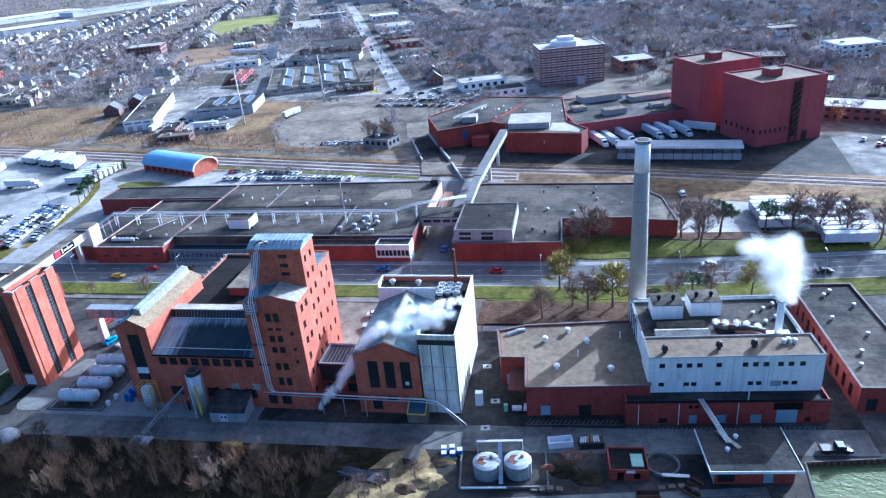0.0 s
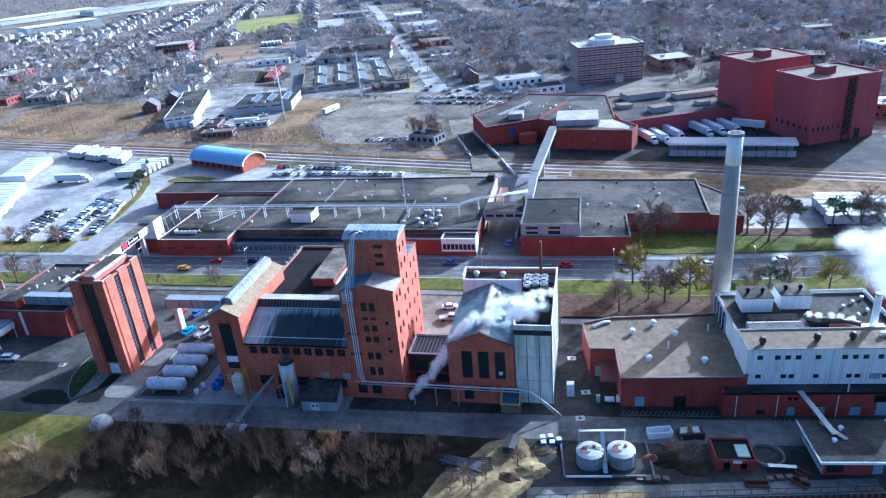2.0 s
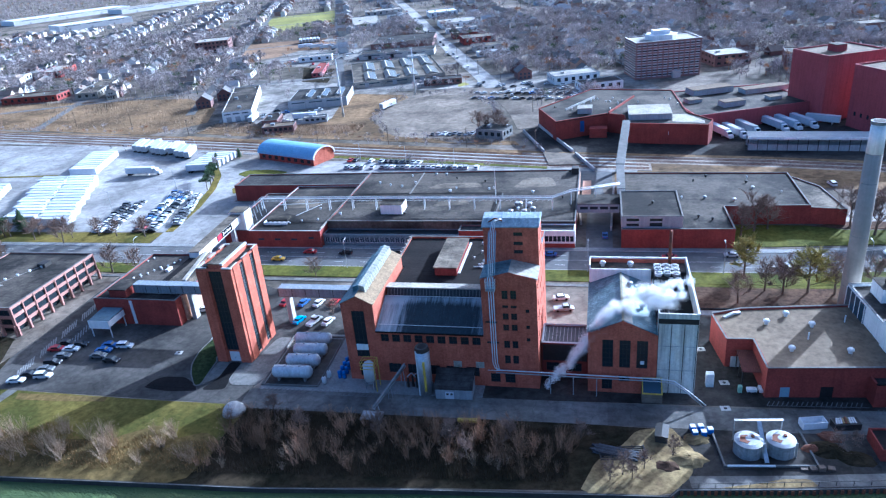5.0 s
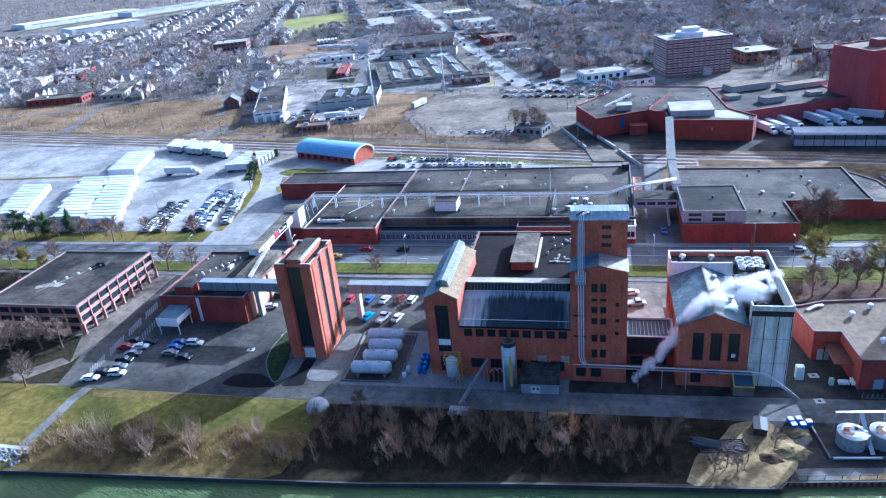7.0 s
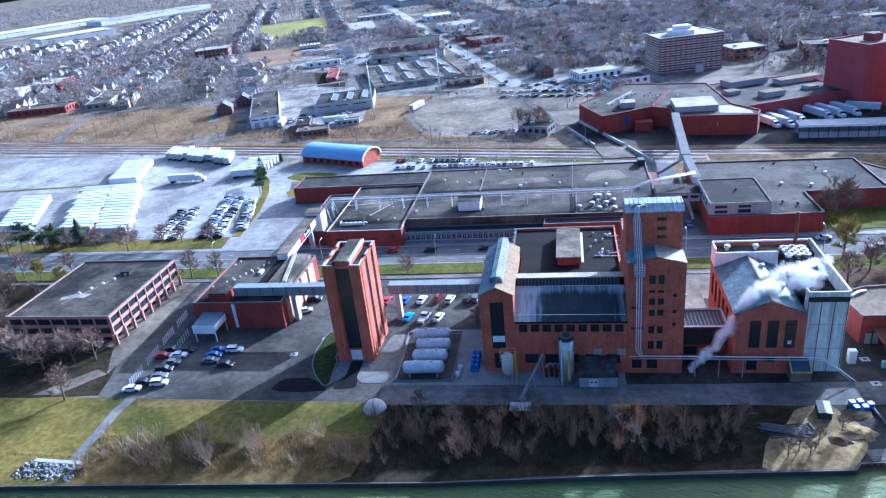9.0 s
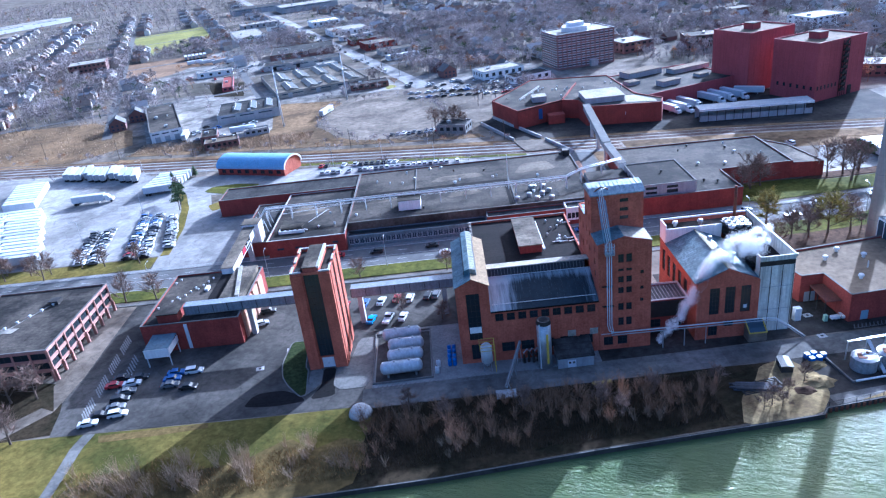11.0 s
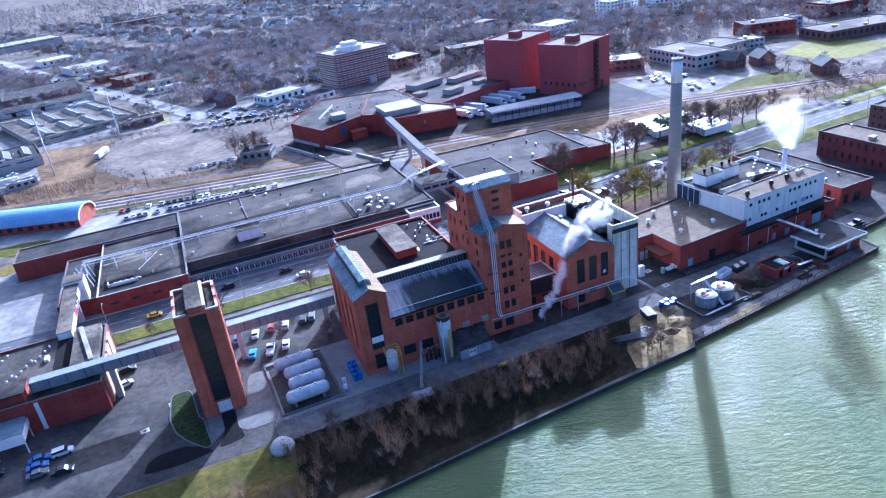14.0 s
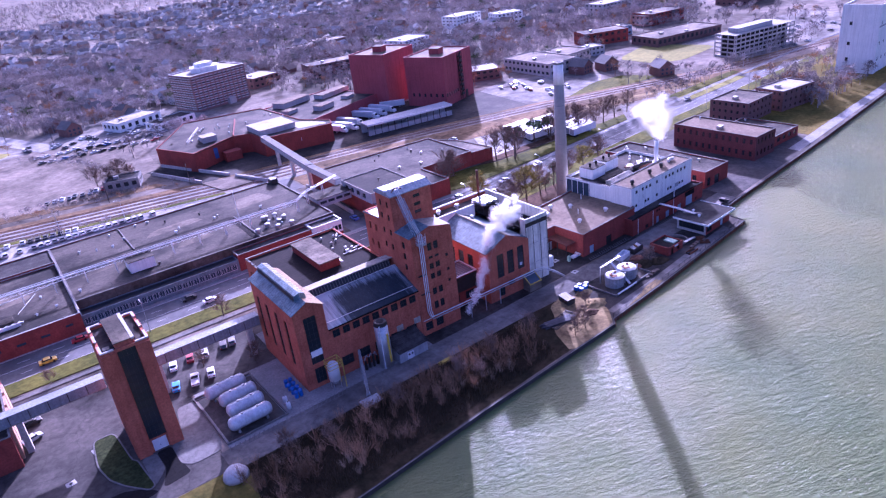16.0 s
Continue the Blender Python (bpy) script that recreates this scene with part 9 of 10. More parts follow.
for i, (x, y) in enumerate(((18.5, 208), (24.4, 207), (31, 212), (43.5, 217), (49.5, 219), (56.5, 220.5))):
    trailer(x, y, -68, cab=True)
trailer(66, 222, -30)
car(47.7, 137.6, 100, "white", "estate", True)
for i in range(5):
    trailer(-330 + i * 14, 560 - i * 6, 20 + i * 5)
trailer(-163, 284, 72)
for x, y, rz in ((-209, 262, 10), (-243, 262, 100)):
    trailer(x, y, rz)
for i in range(6):
    trailer(-352 + i * 3.6, 600 + i * 1.2, 110)
# trailers parked beside the road
for i in range(6):
    trailer(74.6 + (i * 3 % 4) * 0.3, 105.6 + i * 3.6, 1)
for i in range(4):
    trailer(90.2 + (i % 2) * 0.5, 94.0 + i * 3.5, 2)
for i in range(4):
    trailer(91.6 + (i % 3) * 0.4, 110.0 + i * 3.5, 1)

# masts, lamps
for x, y, h in ((-154.5, 320, 30), (-186, 266, 34)):
    b = thing("light_mast", x, y, 0, 0, "tall thin grey steel mast", "mast", "steel masts")
    part("pole", Shape().cyl(0, 0, 0, h, 0.55, 0.25, 10), STEEL_WHITE, b, smooth=True)
    part("head", Shape().box(-0.8, 0.8, -0.3, 0.3, h, h + 0.5), STEEL, b)


def street_lamp(x, y, rz, h=9.0):
    b = thing("street_lamp", x, y, 0.1, rz, "grey steel street lamp with curved arm", "lamp", "street lamps")
    part("pole", Shape().cyl(0, 0, 0, h, 0.11, 0.07, 8), STEEL, b)
    part("arm", Shape().tube([(0, 0, h), (0.6, 0, h + 0.4), (2.0, 0, h + 0.5)], 0.06, 6), STEEL, b)
    part("head", Shape().box(1.7, 2.5, -0.15, 0.15, h + 0.4, h + 0.55), STEEL, b)
    return b


first = street_lamp(-190, 64.2, 90)
for i in range(1, 11):
    copy_thing(first, pose(-190 + i * 38, 64.2 if i < 6 else 64.2 + (i - 5) * 2.2, 0.1, 0, 0, 90))
for x, y in ((-145, 174.2), (-121.4, 168.9), (-98, 165), (-240, 190), (-235, 112), (-222, 140)):
    copy_thing(first, pose(x, y, 0.1, 0, 0, 200))


# stones of the outfall at the river wall
rng = random.Random(12)
_stones = []
for k in range(4):
    s = Shape().cyl(0, 0, -0.4, 0.25, 0.5, 0.42, 7, 0.25)
    s.v = [(x * rng.uniform(0.7, 1.3), y * rng.uniform(0.7, 1.3), z * rng.uniform(0.8, 1.2)) for x, y, z in s.v]
    _stones.append(s.mesh("stone", ROCK))
riprap = thing("riprap", -182, -32.4, 0.1, 0, "bank of broken pale stones at the outfall", "rocks")
for i in range(170):
    u, v = rng.uniform(-8, 6.5), rng.uniform(-3.0, 1.8)
    piece("stone", rng.choice(_stones), riprap, Matrix.Translation((u, v, 0.08 * v + rng.uniform(-0.05, 0.15))) @ Matrix.Rotation(rng.uniform(0, 6.28), 4, "Z") @ Matrix.Scale(rng.uniform(0.4, 0.95), 4))
b = thing("outfall", -184, -29.8, 0, -2, "pale concrete slab over the stone outfall", "slab")
part("slab", Shape().box(-4, 8, -0.5, 0.5, -0.1, 0.35), CONCRETE_PALE, b)
b = thing("lawn_fence", -196, -28.4, 0, -2, "low dark wire fence at the lawn edge", "fence")
for i in range(10):
    part("post", Shape().box(i * 2.0, i * 2.0 + 0.08, 0, 0.08, 0, 1.0), STEEL_DARK, b)
for z in (0.5, 0.95):
    part("wire", Shape().beam((0, 0.04, z), (18, 0.04, z), 0.04), STEEL_DARK, b)
area("verge", [(-520, 150), (-303, 161), (-303, 163), (-520, 154)], 0.12, LAWN_DRY, "thin grass strip across the trailer yard", "lawn")
area("verge", [(-520, 81.5), (-198, 81.5), (-198, 91), (-520, 91)], 0.12, LAWN_DRY, "brown-olive verge before the trailer yard", "lawn")
area("scrub_field", [(-420, 20), (-236, 18), (-234, 60), (-420, 60)], 0.05, SOIL, "brown brushy ground beside the office block", "ground")


# ---- trees and brush ----
def limb(s, rng, p, d, length, r, level, twigs):
    """A tapered limb that forks; its ends are handed to twigs."""
    bend = Vector((rng.uniform(-1, 1), rng.uniform(-1, 1), rng.uniform(-0.2, 0.6))) * 0.18
    mid = p + d * length * 0.5 + bend * length * 0.3
    end = p + (d + bend).normalized() * length
    s.tube([p, mid, end], r, 4 if level else 6, r * 0.5)
    if level >= 2:
        twigs.append((end, (d + bend).normalized(), length))
        return
    for k in range(3 if level == 0 else 3):
        out = Vector((rng.uniform(-1, 1), rng.uniform(-1, 1), rng.uniform(0.15, 0.9))).normalized()
        start = p.lerp(end, rng.uniform(0.45, 1.0))
        limb(s, rng, start, (d * 0.75 + out * 0.85).normalized(), length * rng.uniform(0.55, 0.75), r * 0.5, level + 1, twigs)


def spray(s, rng, p, d, length, count, w):
    """Thin twigs round a limb's end."""
    for _ in range(count):
        out = (d * rng.uniform(0.2, 1.0) + Vector((rng.uniform(-1, 1), rng.uniform(-1, 1), rng.uniform(-0.35, 0.9)))).normalized()
        a = p - d * rng.uniform(0, length * 0.8)
        e = a + out * length * rng.uniform(0.6, 1.3)
        side = out.cross(Vector((rng.uniform(-1, 1), rng.uniform(-1, 1), rng.uniform(-1, 1)))).normalized() * w
        s.quad(a + side, a - side, e)


_trees = {}


def tree_shapes(kind, seed):
    key = (kind, seed)
    if key in _trees:
        return _trees[key]
    rng = random.Random(seed * 17 + len(kind))
    wood, leaf, twigs = Shape(), Shape(), []
    if kind == "pine":
        wood.tube([(0, 0, 0), (0.02, 0.01, 0.4), (0.05, 0.02, 0.85)], 0.026, 6, 0.01)
        lobes = [(rng.uniform(-0.2, 0.24), rng.uniform(-0.22, 0.22), rng.uniform(0.55, 0.86), rng.uniform(0.1, 0.2)) for _ in range(11)]
        for lx, ly, lz, lr in lobes:
            wood.tube([(0.03, 0.01, lz - 0.16), (lx, ly, lz)], 0.009, 4, 0.004)
            for i in range(110):
                d = Vector((rng.gauss(0, 1), rng.gauss(0, 1), rng.gauss(0.1, 0.6))).normalized()
                p = Vector((lx, ly, lz)) + d * lr * rng.uniform(0.1, 0.7)
                side = d.cross(Vector((rng.uniform(-1, 1), rng.uniform(-1, 1), rng.uniform(-1, 1)))).normalized() * 0.013
                leaf.quad(p + side, p - side, p + d * lr * rng.uniform(0.3, 0.6))
        mats = (BARK, NEEDLE)
    elif kind == "evergreen":
        wood.tube([(0, 0, 0), (0, 0, 1.0)], 0.035, 6, 0.004)
        for i in range(620):
            z = rng.uniform(0.16, 1.0)
            a, r = rng.uniform(0, 6.28), (1 - z ** 1.7) * 0.26 * rng.uniform(0.45, 1.2) + 0.02
            d = Vector((math.cos(a), math.sin(a), -0.25))
            p = Vector((0, 0, z)) + d * r * 0.25
            side = d.cross(Vector((0, 0, 1))).normalized() * 0.03
            leaf.quad(p + side, p - side, p + d * r)
        mats = (BARK, NEEDLE)
    else:
        if kind in ("shrub", "brush"):
            for k in range(28):
                a, lean = rng.uniform(0, 6.283), rng.uniform(0.08, 0.55)
                tip_z = rng.uniform(0.7, 1.0) * (1.05 - 0.55 * lean)
                base = Vector((0.13 * math.cos(a * 3.1), 0.13 * math.sin(a * 3.1), 0))
                mid = Vector((lean * 0.52 * math.cos(a), lean * 0.52 * math.sin(a), tip_z * 0.52))
                tip = Vector((lean * math.cos(a), lean * math.sin(a), tip_z))
                w = Vector((-math.sin(a), math.cos(a), 0)).lerp(Vector((math.cos(a), math.sin(a), 0)), rng.random()).normalized() * 0.0048
                wood.quad(base - w * 1.6, base + w * 1.6, mid + w, mid - w), wood.quad(mid - w, mid + w, tip)
                for j in range(16):
                    t = rng.uniform(0.25, 0.98)
                    p = mid.lerp(tip, (t - 0.5) * 2) if t > 0.5 else base.lerp(mid, t * 2)
                    b2 = a + rng.uniform(-1.3, 1.3)
                    e = p + Vector((math.cos(b2) * rng.uniform(0.03, 0.12), math.sin(b2) * rng.uniform(0.03, 0.12), rng.uniform(0.06, 0.2)))
                    side = Vector((rng.uniform(-1, 1), rng.uniform(-1, 1), rng.uniform(-0.3, 0.3))).normalized() * 0.0024
                    leaf.quad(p - side, p + side, e)
        else:
            lean = Vector((rng.uniform(-0.05, 0.05), rng.uniform(-0.05, 0.05), 0))
            wood.tube([(0, 0, 0), lean * 0.4 + Vector((0, 0, 0.35)), lean + Vector((0, 0, 0.82))], 0.024, 6, 0.005)
            for k in range(14):
                z = 0.18 + 0.045 * k
                a = k * 2.4 + rng.uniform(-0.4, 0.4)
                rise = rng.uniform(0.55, 1.1) + 0.06 * k
                d = Vector((math.cos(a), math.sin(a), rise)).normalized()
                limb(wood, rng, lean * z + Vector((0, 0, z)), d, rng.uniform(0.2, 0.34) * (1.15 - 0.035 * k), 0.008, 1, twigs)
        many_twigs = {"bare": 18, "shrub": 22, "brush": 26, "leafy": 24}[kind]
        for p, d, length in twigs:
            spray(leaf, rng, p, d, length * (1.25 if kind != "leafy" else 1.1), many_twigs, 0.0042 if kind == "bare" else 0.0034 if kind in ("shrub", "brush") else 0.009)
        mats = {"bare": (BARK, TWIG), "shrub": (TWIG_BANK, TWIG_BANK), "brush": (TWIG_PALE, TWIG_PALE), "leafy": (BARK, TWIG_GREEN)}[kind]
    _trees[key] = (wood.mesh("trunk", mats[0]), leaf.mesh("crown", mats[1]))
    return _trees[key]


TREE_WORDS = {"pine": ("pine_tree", "dark green pine with bare trunk and rounded crown", "tree"), "brush": ("shrub", "pale straw-coloured leafless shrub on the dry slope", "shrub"), "bare": ("tree", "bare grey-brown deciduous tree in late autumn", "tree"), "shrub": ("shrub", "pale leafless riverside shrub", "shrub"), "leafy": ("tree", "tree with thin yellow-green leaves", "tree"), "evergreen": ("evergreen", "dark green conifer with dense needles", "tree")}


def tree(kind, x, y, h, seed=None, label=None, z=0.0, spread=1.0):
    seed = random.randint(0, 4) if seed is None else seed
    trunk, crown = tree_shapes(kind, seed)
    name, words, category = TREE_WORDS[kind]
    b = thing(name, x, y, z, random.uniform(0, 360), label or words, category, {"shrub": "riverside shrubs", "brush": "riverside shrubs", "evergreen": "conifers"}.get(kind, "town trees"))
    b.scale = (h * spread, h * spread, h)
    piece("trunk", trunk, b, Matrix())
    piece("crown", crown, b, Matrix())
    return b


random.seed(33)
for x, y, h, kind in ((5.3, 63.4, 9.5, "leafy"), (9, 54.5, 7.5, "bare"), (13.1, 52.6, 9, "bare"), (19.6, 54, 10.5, "leafy"), (26, 53.5, 9.5, "bare"), (1.1, 47.5, 8, "bare"), (15, 57, 5, "bare"), (30, 55, 4.5, "pine"), (36, 57, 8, "bare"), (45, 59, 9, "bare"), (56, 61, 8, "leafy"), (66, 62, 9, "bare"), (40, 58, 8, "pine"), (13.6, 95, 11, "bare"), (9, 91, 9, "bare"), (18, 97, 9, "bare"), (47.6, 92.6, 12, "bare"), (54.7, 100.8, 11, "pine"), (42.8, 99.4, 10.5, "bare"), (48.2, 99.2, 11, "bare"), (75.5, 100, 12, "bare"), (85.5, 104, 11, "bare"), (91.7, 99.8, 11, "bare"), (83.2, 100, 11, "bare"), (100, 97, 10, "bare"), (108, 98, 10, "bare"), (90.2, 96.5, 11, "bare"), (68.8, 103.4, 9, "pine"), (118, 100, 9, "bare"), (128, 101, 9, "bare"), (76.5, 102, 10, "pine"),
                       (-196.1, 57.6, 9, "bare"), (-186.4, 57.6, 8, "bare"), (-234.4, 80.9, 9, "bare"), (-255.5, 47.1, 8, "bare"), (-262, 60, 9, "bare"), (-270, 88.5, 9, "evergreen"), (-262, 92, 9, "evergreen"), (-250, 84, 8, "bare"), (-244, 62, 8, "bare"), (-285, 80, 9, "bare"), (-300, 70, 9, "bare"), (-280, 60, 7, "evergreen"), (-209.5, 150.9, 7, "pine"), (-207.5, 145, 6.5, "pine"), (-212.5, 157, 7.5, "pine"), (-206, 139, 6, "pine"), (-122, 57.5, 6, "bare"), (-141, 57, 4, "bare"), (-95, 57, 6, "bare"), (-108, 35, 4.5, "bare"), (-97, 27.5, 5, "bare"), (-216, 166, 6, "bare"), (-221, 176, 6, "evergreen"), (-214, 186, 5, "evergreen"),
                       (-20.4, -13.7, 4, "bare"), (-28.3, -21.0, 3.6, "bare"), (-32.3, -21.6, 3.6, "bare"), (-38, -10.5, 4, "bare"), (10, -8.5, 3.5, "bare"), (13, -7.5, 3, "bare"), (-92, 220, 9, "bare"), (-87, 224, 10, "bare"), (-97, 226, 9, "bare"), (-83, 219, 8, "bare")):
    tree(kind, x, y, h * (1.2 if -20 < x < 140 and kind != "evergreen" else 1.1), spread=1.3 if kind != "evergreen" else 1.15)
# brush on the bank: many leafless shrubs and saplings, pale ones in a few clumps
for i in range(300):
    x = -176 + 137 * ((i * 0.618) % 1.0) + random.uniform(-2, 2)
    lo = -33.5 + (x + 172) * 0.075
    if x < -116:  # upright shrubs, stems coloured pale for the lit slope
        if i % 5 < 3:
            continue
        y = random.uniform(lo + 1.5, -20 if x < -135 else -17)
        tree("brush", x, y, random.uniform(3.0, 6.4), spread=random.uniform(0.8, 1.15))
    else:
        y = random.uniform(lo + (4.0 if i % 4 else 1.5), -9.5)
        pale = (-110 < x < -92 or -68 < x < -50) and i % 3 == 0
        tree("brush" if pale else "shrub", x, y, random.uniform(3.2, 5.8) if i % 3 else random.uniform(1.8, 3.4), spread=random.uniform(0.65, 1.2))
for x, y, h in ((-64, -16, 6.5), (-52, -13, 6.0), (-105, -11, 6.5), (-97, -15, 6.0), (-60, -19, 5.5), (-80, -14, 6.0), (-26, -18, 4.5), (-30, -20, 5.0)):
    tree("bare", x, y, h, spread=1.1)
for i in range(46):  # brush and pines west of the office block
    x, y = random.uniform(-330, -238), random.uniform(22, 62)
    tree("bare" if i % 4 else "leafy", x, y, random.uniform(5, 9))
for i in range(9):
    tree("pine", -262 - i * 4.2 + random.uniform(-1, 1), 86 + random.uniform(-3, 10), random.uniform(6.5, 9), spread=1.25)
for i in range(14):
    tree("bare", -330 + i * 9.6 + random.uniform(-2, 2), 86.5 + random.uniform(-2, 2), random.uniform(6, 9), spread=1.3)
for x, y, h in ((-212.3, 4.9, 10), (-219, 7, 10.5), (-205.5, 8.5, 10), (-199.5, 9.5, 9.5), (-226, 10, 10), (-196.5, -8, 9)):
    tree("bare", x, y, h, spread=1.35)
# dry undergrowth, too fine to count
rng = random.Random(6)
# Blade colour split by sun and shade: gold slope, dark bank.
dark, gold = Shape(), Shape()
for i in range(30000):
    x = rng.uniform(-178, -40)
    lo = -34.6 + (x + 178) * 0.077
    y = rng.uniform(lo + 0.6, -8.2)
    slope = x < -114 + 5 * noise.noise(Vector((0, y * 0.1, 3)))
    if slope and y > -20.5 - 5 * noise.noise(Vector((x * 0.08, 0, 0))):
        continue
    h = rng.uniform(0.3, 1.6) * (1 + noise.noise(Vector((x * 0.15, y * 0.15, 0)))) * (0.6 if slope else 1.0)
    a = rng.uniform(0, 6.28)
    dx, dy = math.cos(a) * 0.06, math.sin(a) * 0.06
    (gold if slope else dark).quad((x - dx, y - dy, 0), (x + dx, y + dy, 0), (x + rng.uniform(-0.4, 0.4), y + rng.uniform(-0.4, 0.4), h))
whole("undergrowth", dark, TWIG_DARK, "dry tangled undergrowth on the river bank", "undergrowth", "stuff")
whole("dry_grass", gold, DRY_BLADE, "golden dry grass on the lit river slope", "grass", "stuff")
s = Shape()
for i in range(17000):
    k = rng.random()
    if k < 0.5:
        x, y = rng.uniform(-266, -78), 0
        y = rng.uniform(202 + (-78 - x) * 0.2, 232 + (-78 - x) * 0.14)
        if -165 < x < -76 and y > 212:
            continue
    else:
        x, y = rng.uniform(-600, -280), rng.uniform(240, 336)
        y += (-300 - x) * 0.16
    h = rng.uniform(0.6, 2.2) * (0.6 + 0.8 * noise.noise(Vector((x * 0.04, y * 0.04, 1))))
    if h < 0.3:
        continue
    a = rng.uniform(0, 6.28)
    dx, dy = math.cos(a) * 0.17, math.sin(a) * 0.17
    s.quad((x - dx, y - dy, 0), (x + dx, y + dy, 0), (x + rng.uniform(-0.8, 0.8), y + rng.uniform(-0.8, 0.8), h))
whole("scrub", s, TWIG_PALE, "tan scrub and tall dry grass by the railway", "scrub", "stuff")

# ---- the town behind: woods, houses ----
GX, GY = (math.cos(radians(20)), math.sin(radians(20))), (-math.sin(radians(20)), math.cos(radians(20)))
CLEAR = [(-520, 60, -175, 345), (-300, 225, -75, 345), (-70, 180, 68, 275), (-125, 290, -20, 372), (-20, 300, 44, 366), (-24, 270, 66, 322), (-290, 345, -150, 500), (110, 90, 200, 215), (200, 90, 430, 210), (-1250, 880, -820, 1400), (-345, 985, -200, 1080)]


def inside(x, y, poly):
    return sum((p[1] > y) != (q[1] > y) and x < (q[0] - p[0]) * (y - p[1]) / (q[1] - p[1]) + p[0] for p, q in zip(poly, poly[1:] + poly[:1])) % 2 == 1


def on_avenue(x, y, half):
    return 225 < y < 1950 and abs(x - float(np.interp(y, [p[1] for p in AVENUE], [p[0] for p in AVENUE]))) < half


def is_clear(x, y):
    return on_avenue(x, y, 12.5) or any(a < x < c and b < y < d for a, b, c, d in CLEAR) or inside(x, y, PLOUGHED) or inside(x, y, GREEN_FIELD) or (-345 < x < -275 and 440 < y < 560)


def on_street(x, y, half=5.0):
    u, v = (x + 108) * GX[0] + (y - 327) * GX[1], (x + 108) * GY[0] + (y - 327) * GY[1]
    return abs((u + 47.5) % 95 - 47.5) < half or abs((v + 55) % 110 - 55) < half


def many(name, points, sizes, template, material, label, category):
    """One joined mesh of a template at many places."""
    tv, tf = np.array(template.v), np.array([f for f in template.f])
    n = len(tv)
    rs = np.random.RandomState(5)
    ang = rs.uniform(0, 6.283, len(points))
    c, sn = np.cos(ang)[:, None], np.sin(ang)[:, None]
    sz = np.array(sizes)
    vx = (tv[None, :, 0] * c - tv[None, :, 1] * sn) * sz[:, 0:1] + np.array(points)[:, 0:1]
    vy = (tv[None, :, 0] * sn + tv[None, :, 1] * c) * sz[:, 0:1] + np.array(points)[:, 1:2]
    vz = tv[None, :, 2] * sz[:, 1:2] + 0 * vx
    verts = np.stack([vx, vy, vz], -1).reshape(-1, 3)
    faces = (tf[None] + (np.arange(len(points)) * n)[:, None, None]).reshape(-1, 3)
    me = bpy.data.meshes.new(name)
    me.from_pydata(verts.tolist(), [], faces.tolist())
    me.materials.append(material)
    return tagged(new(name, me), label, category, kind="stuff")


def far_tree(seed, blades, width, leafy=0.0):
    """A light tree: a stem and many twig blades that leave gaps, with an uneven outline."""
    rng = random.Random(seed)
    s = Shape()
    for k in range(3):
        a = k * 2.1
        s.quad((0.03 * math.cos(a), 0.03 * math.sin(a), 0), (0.03 * math.cos(a + 2.1), 0.03 * math.sin(a + 2.1), 0), (0, 0, 0.55))
    lobes = [(rng.uniform(-0.22, 0.22), rng.uniform(-0.22, 0.22), rng.uniform(0.5, 0.78), rng.uniform(0.16, 0.3)) for _ in range(6)]
    for _ in range(blades):
        lx, ly, lz, lr = rng.choice(lobes)
        d = Vector((rng.gauss(0, 1), rng.gauss(0, 1), rng.gauss(0.3, 0.9))).normalized()
        p = Vector((lx, ly, lz)) + d * lr * rng.uniform(0.0, 0.6)
        e = p + (d + Vector((rng.uniform(-0.5, 0.5), rng.uniform(-0.5, 0.5), rng.uniform(-0.2, 0.5)))).normalized() * lr * rng.uniform(0.5, 0.95)
        side = d.cross(Vector((rng.uniform(-1, 1), rng.uniform(-1, 1), rng.uniform(-1, 1)))).normalized() * width
        s.quad(p + side, p - side, e)
    return s


BUILT = [(row[3] + row[5] / 2 - row[6] * 0.17, row[4] + row[6] / 2 + row[5] * 0.17, row[5] * 0.62 + 3, row[6] * 0.62 + 3) for row in FAR]
rng = random.Random(77)
groups = {}
for i in range(43000):
    if i < 18000:
        x, y = rng.uniform(-900, 520), rng.uniform(215, 720)
    else:
        x, y = rng.uniform(-2100, 1100), rng.uniform(520, 2300)
    # the view widens with distance
    if x < -170 - 0.95 * (y + 120) or x > 150 + 1.15 * (y - 40):
        continue
    if is_clear(x, y) or on_street(x, y, 3.0) or (y < 262 and x < 125 and not (x < -280 and y > 236)) or (y < 232 and x > 60):
        continue
    if x < -250 and y < 900 and rng.random() < 0.2:
        continue
    if any(abs(x - a) < c and abs(y - b) < d for a, b, c, d in BUILT):
        continue
    near = y < 720
    kind = "rust" if rng.random() < 0.025 else "green" if rng.random() < 0.03 else "bare"
    h = rng.uniform(6, 12.5)
    groups.setdefault((near, kind, rng.randint(0, 2)), []).append((x, y, h * rng.uniform(0.75, 1.15), h))
for i in range(420):  # trees of the riverside park and the streets beyond the red blocks
    x, y = rng.uniform(125, 420), rng.uniform(96, 330)
    if (150 < x < 185 and 195 < y < 230) or (205 < x < 330 and 110 < y < 260) or (x < 190 and 95 < y < 130) or (x < 160 and y < 215) or abs(y - (82.5 + (x - 120) * 0.091)) < 10:
        continue
    h = rng.uniform(6, 11)
    groups.setdefault((True, "rust" if rng.random() < 0.05 else "bare", rng.randint(0, 2)), []).append((x, y, h, h))
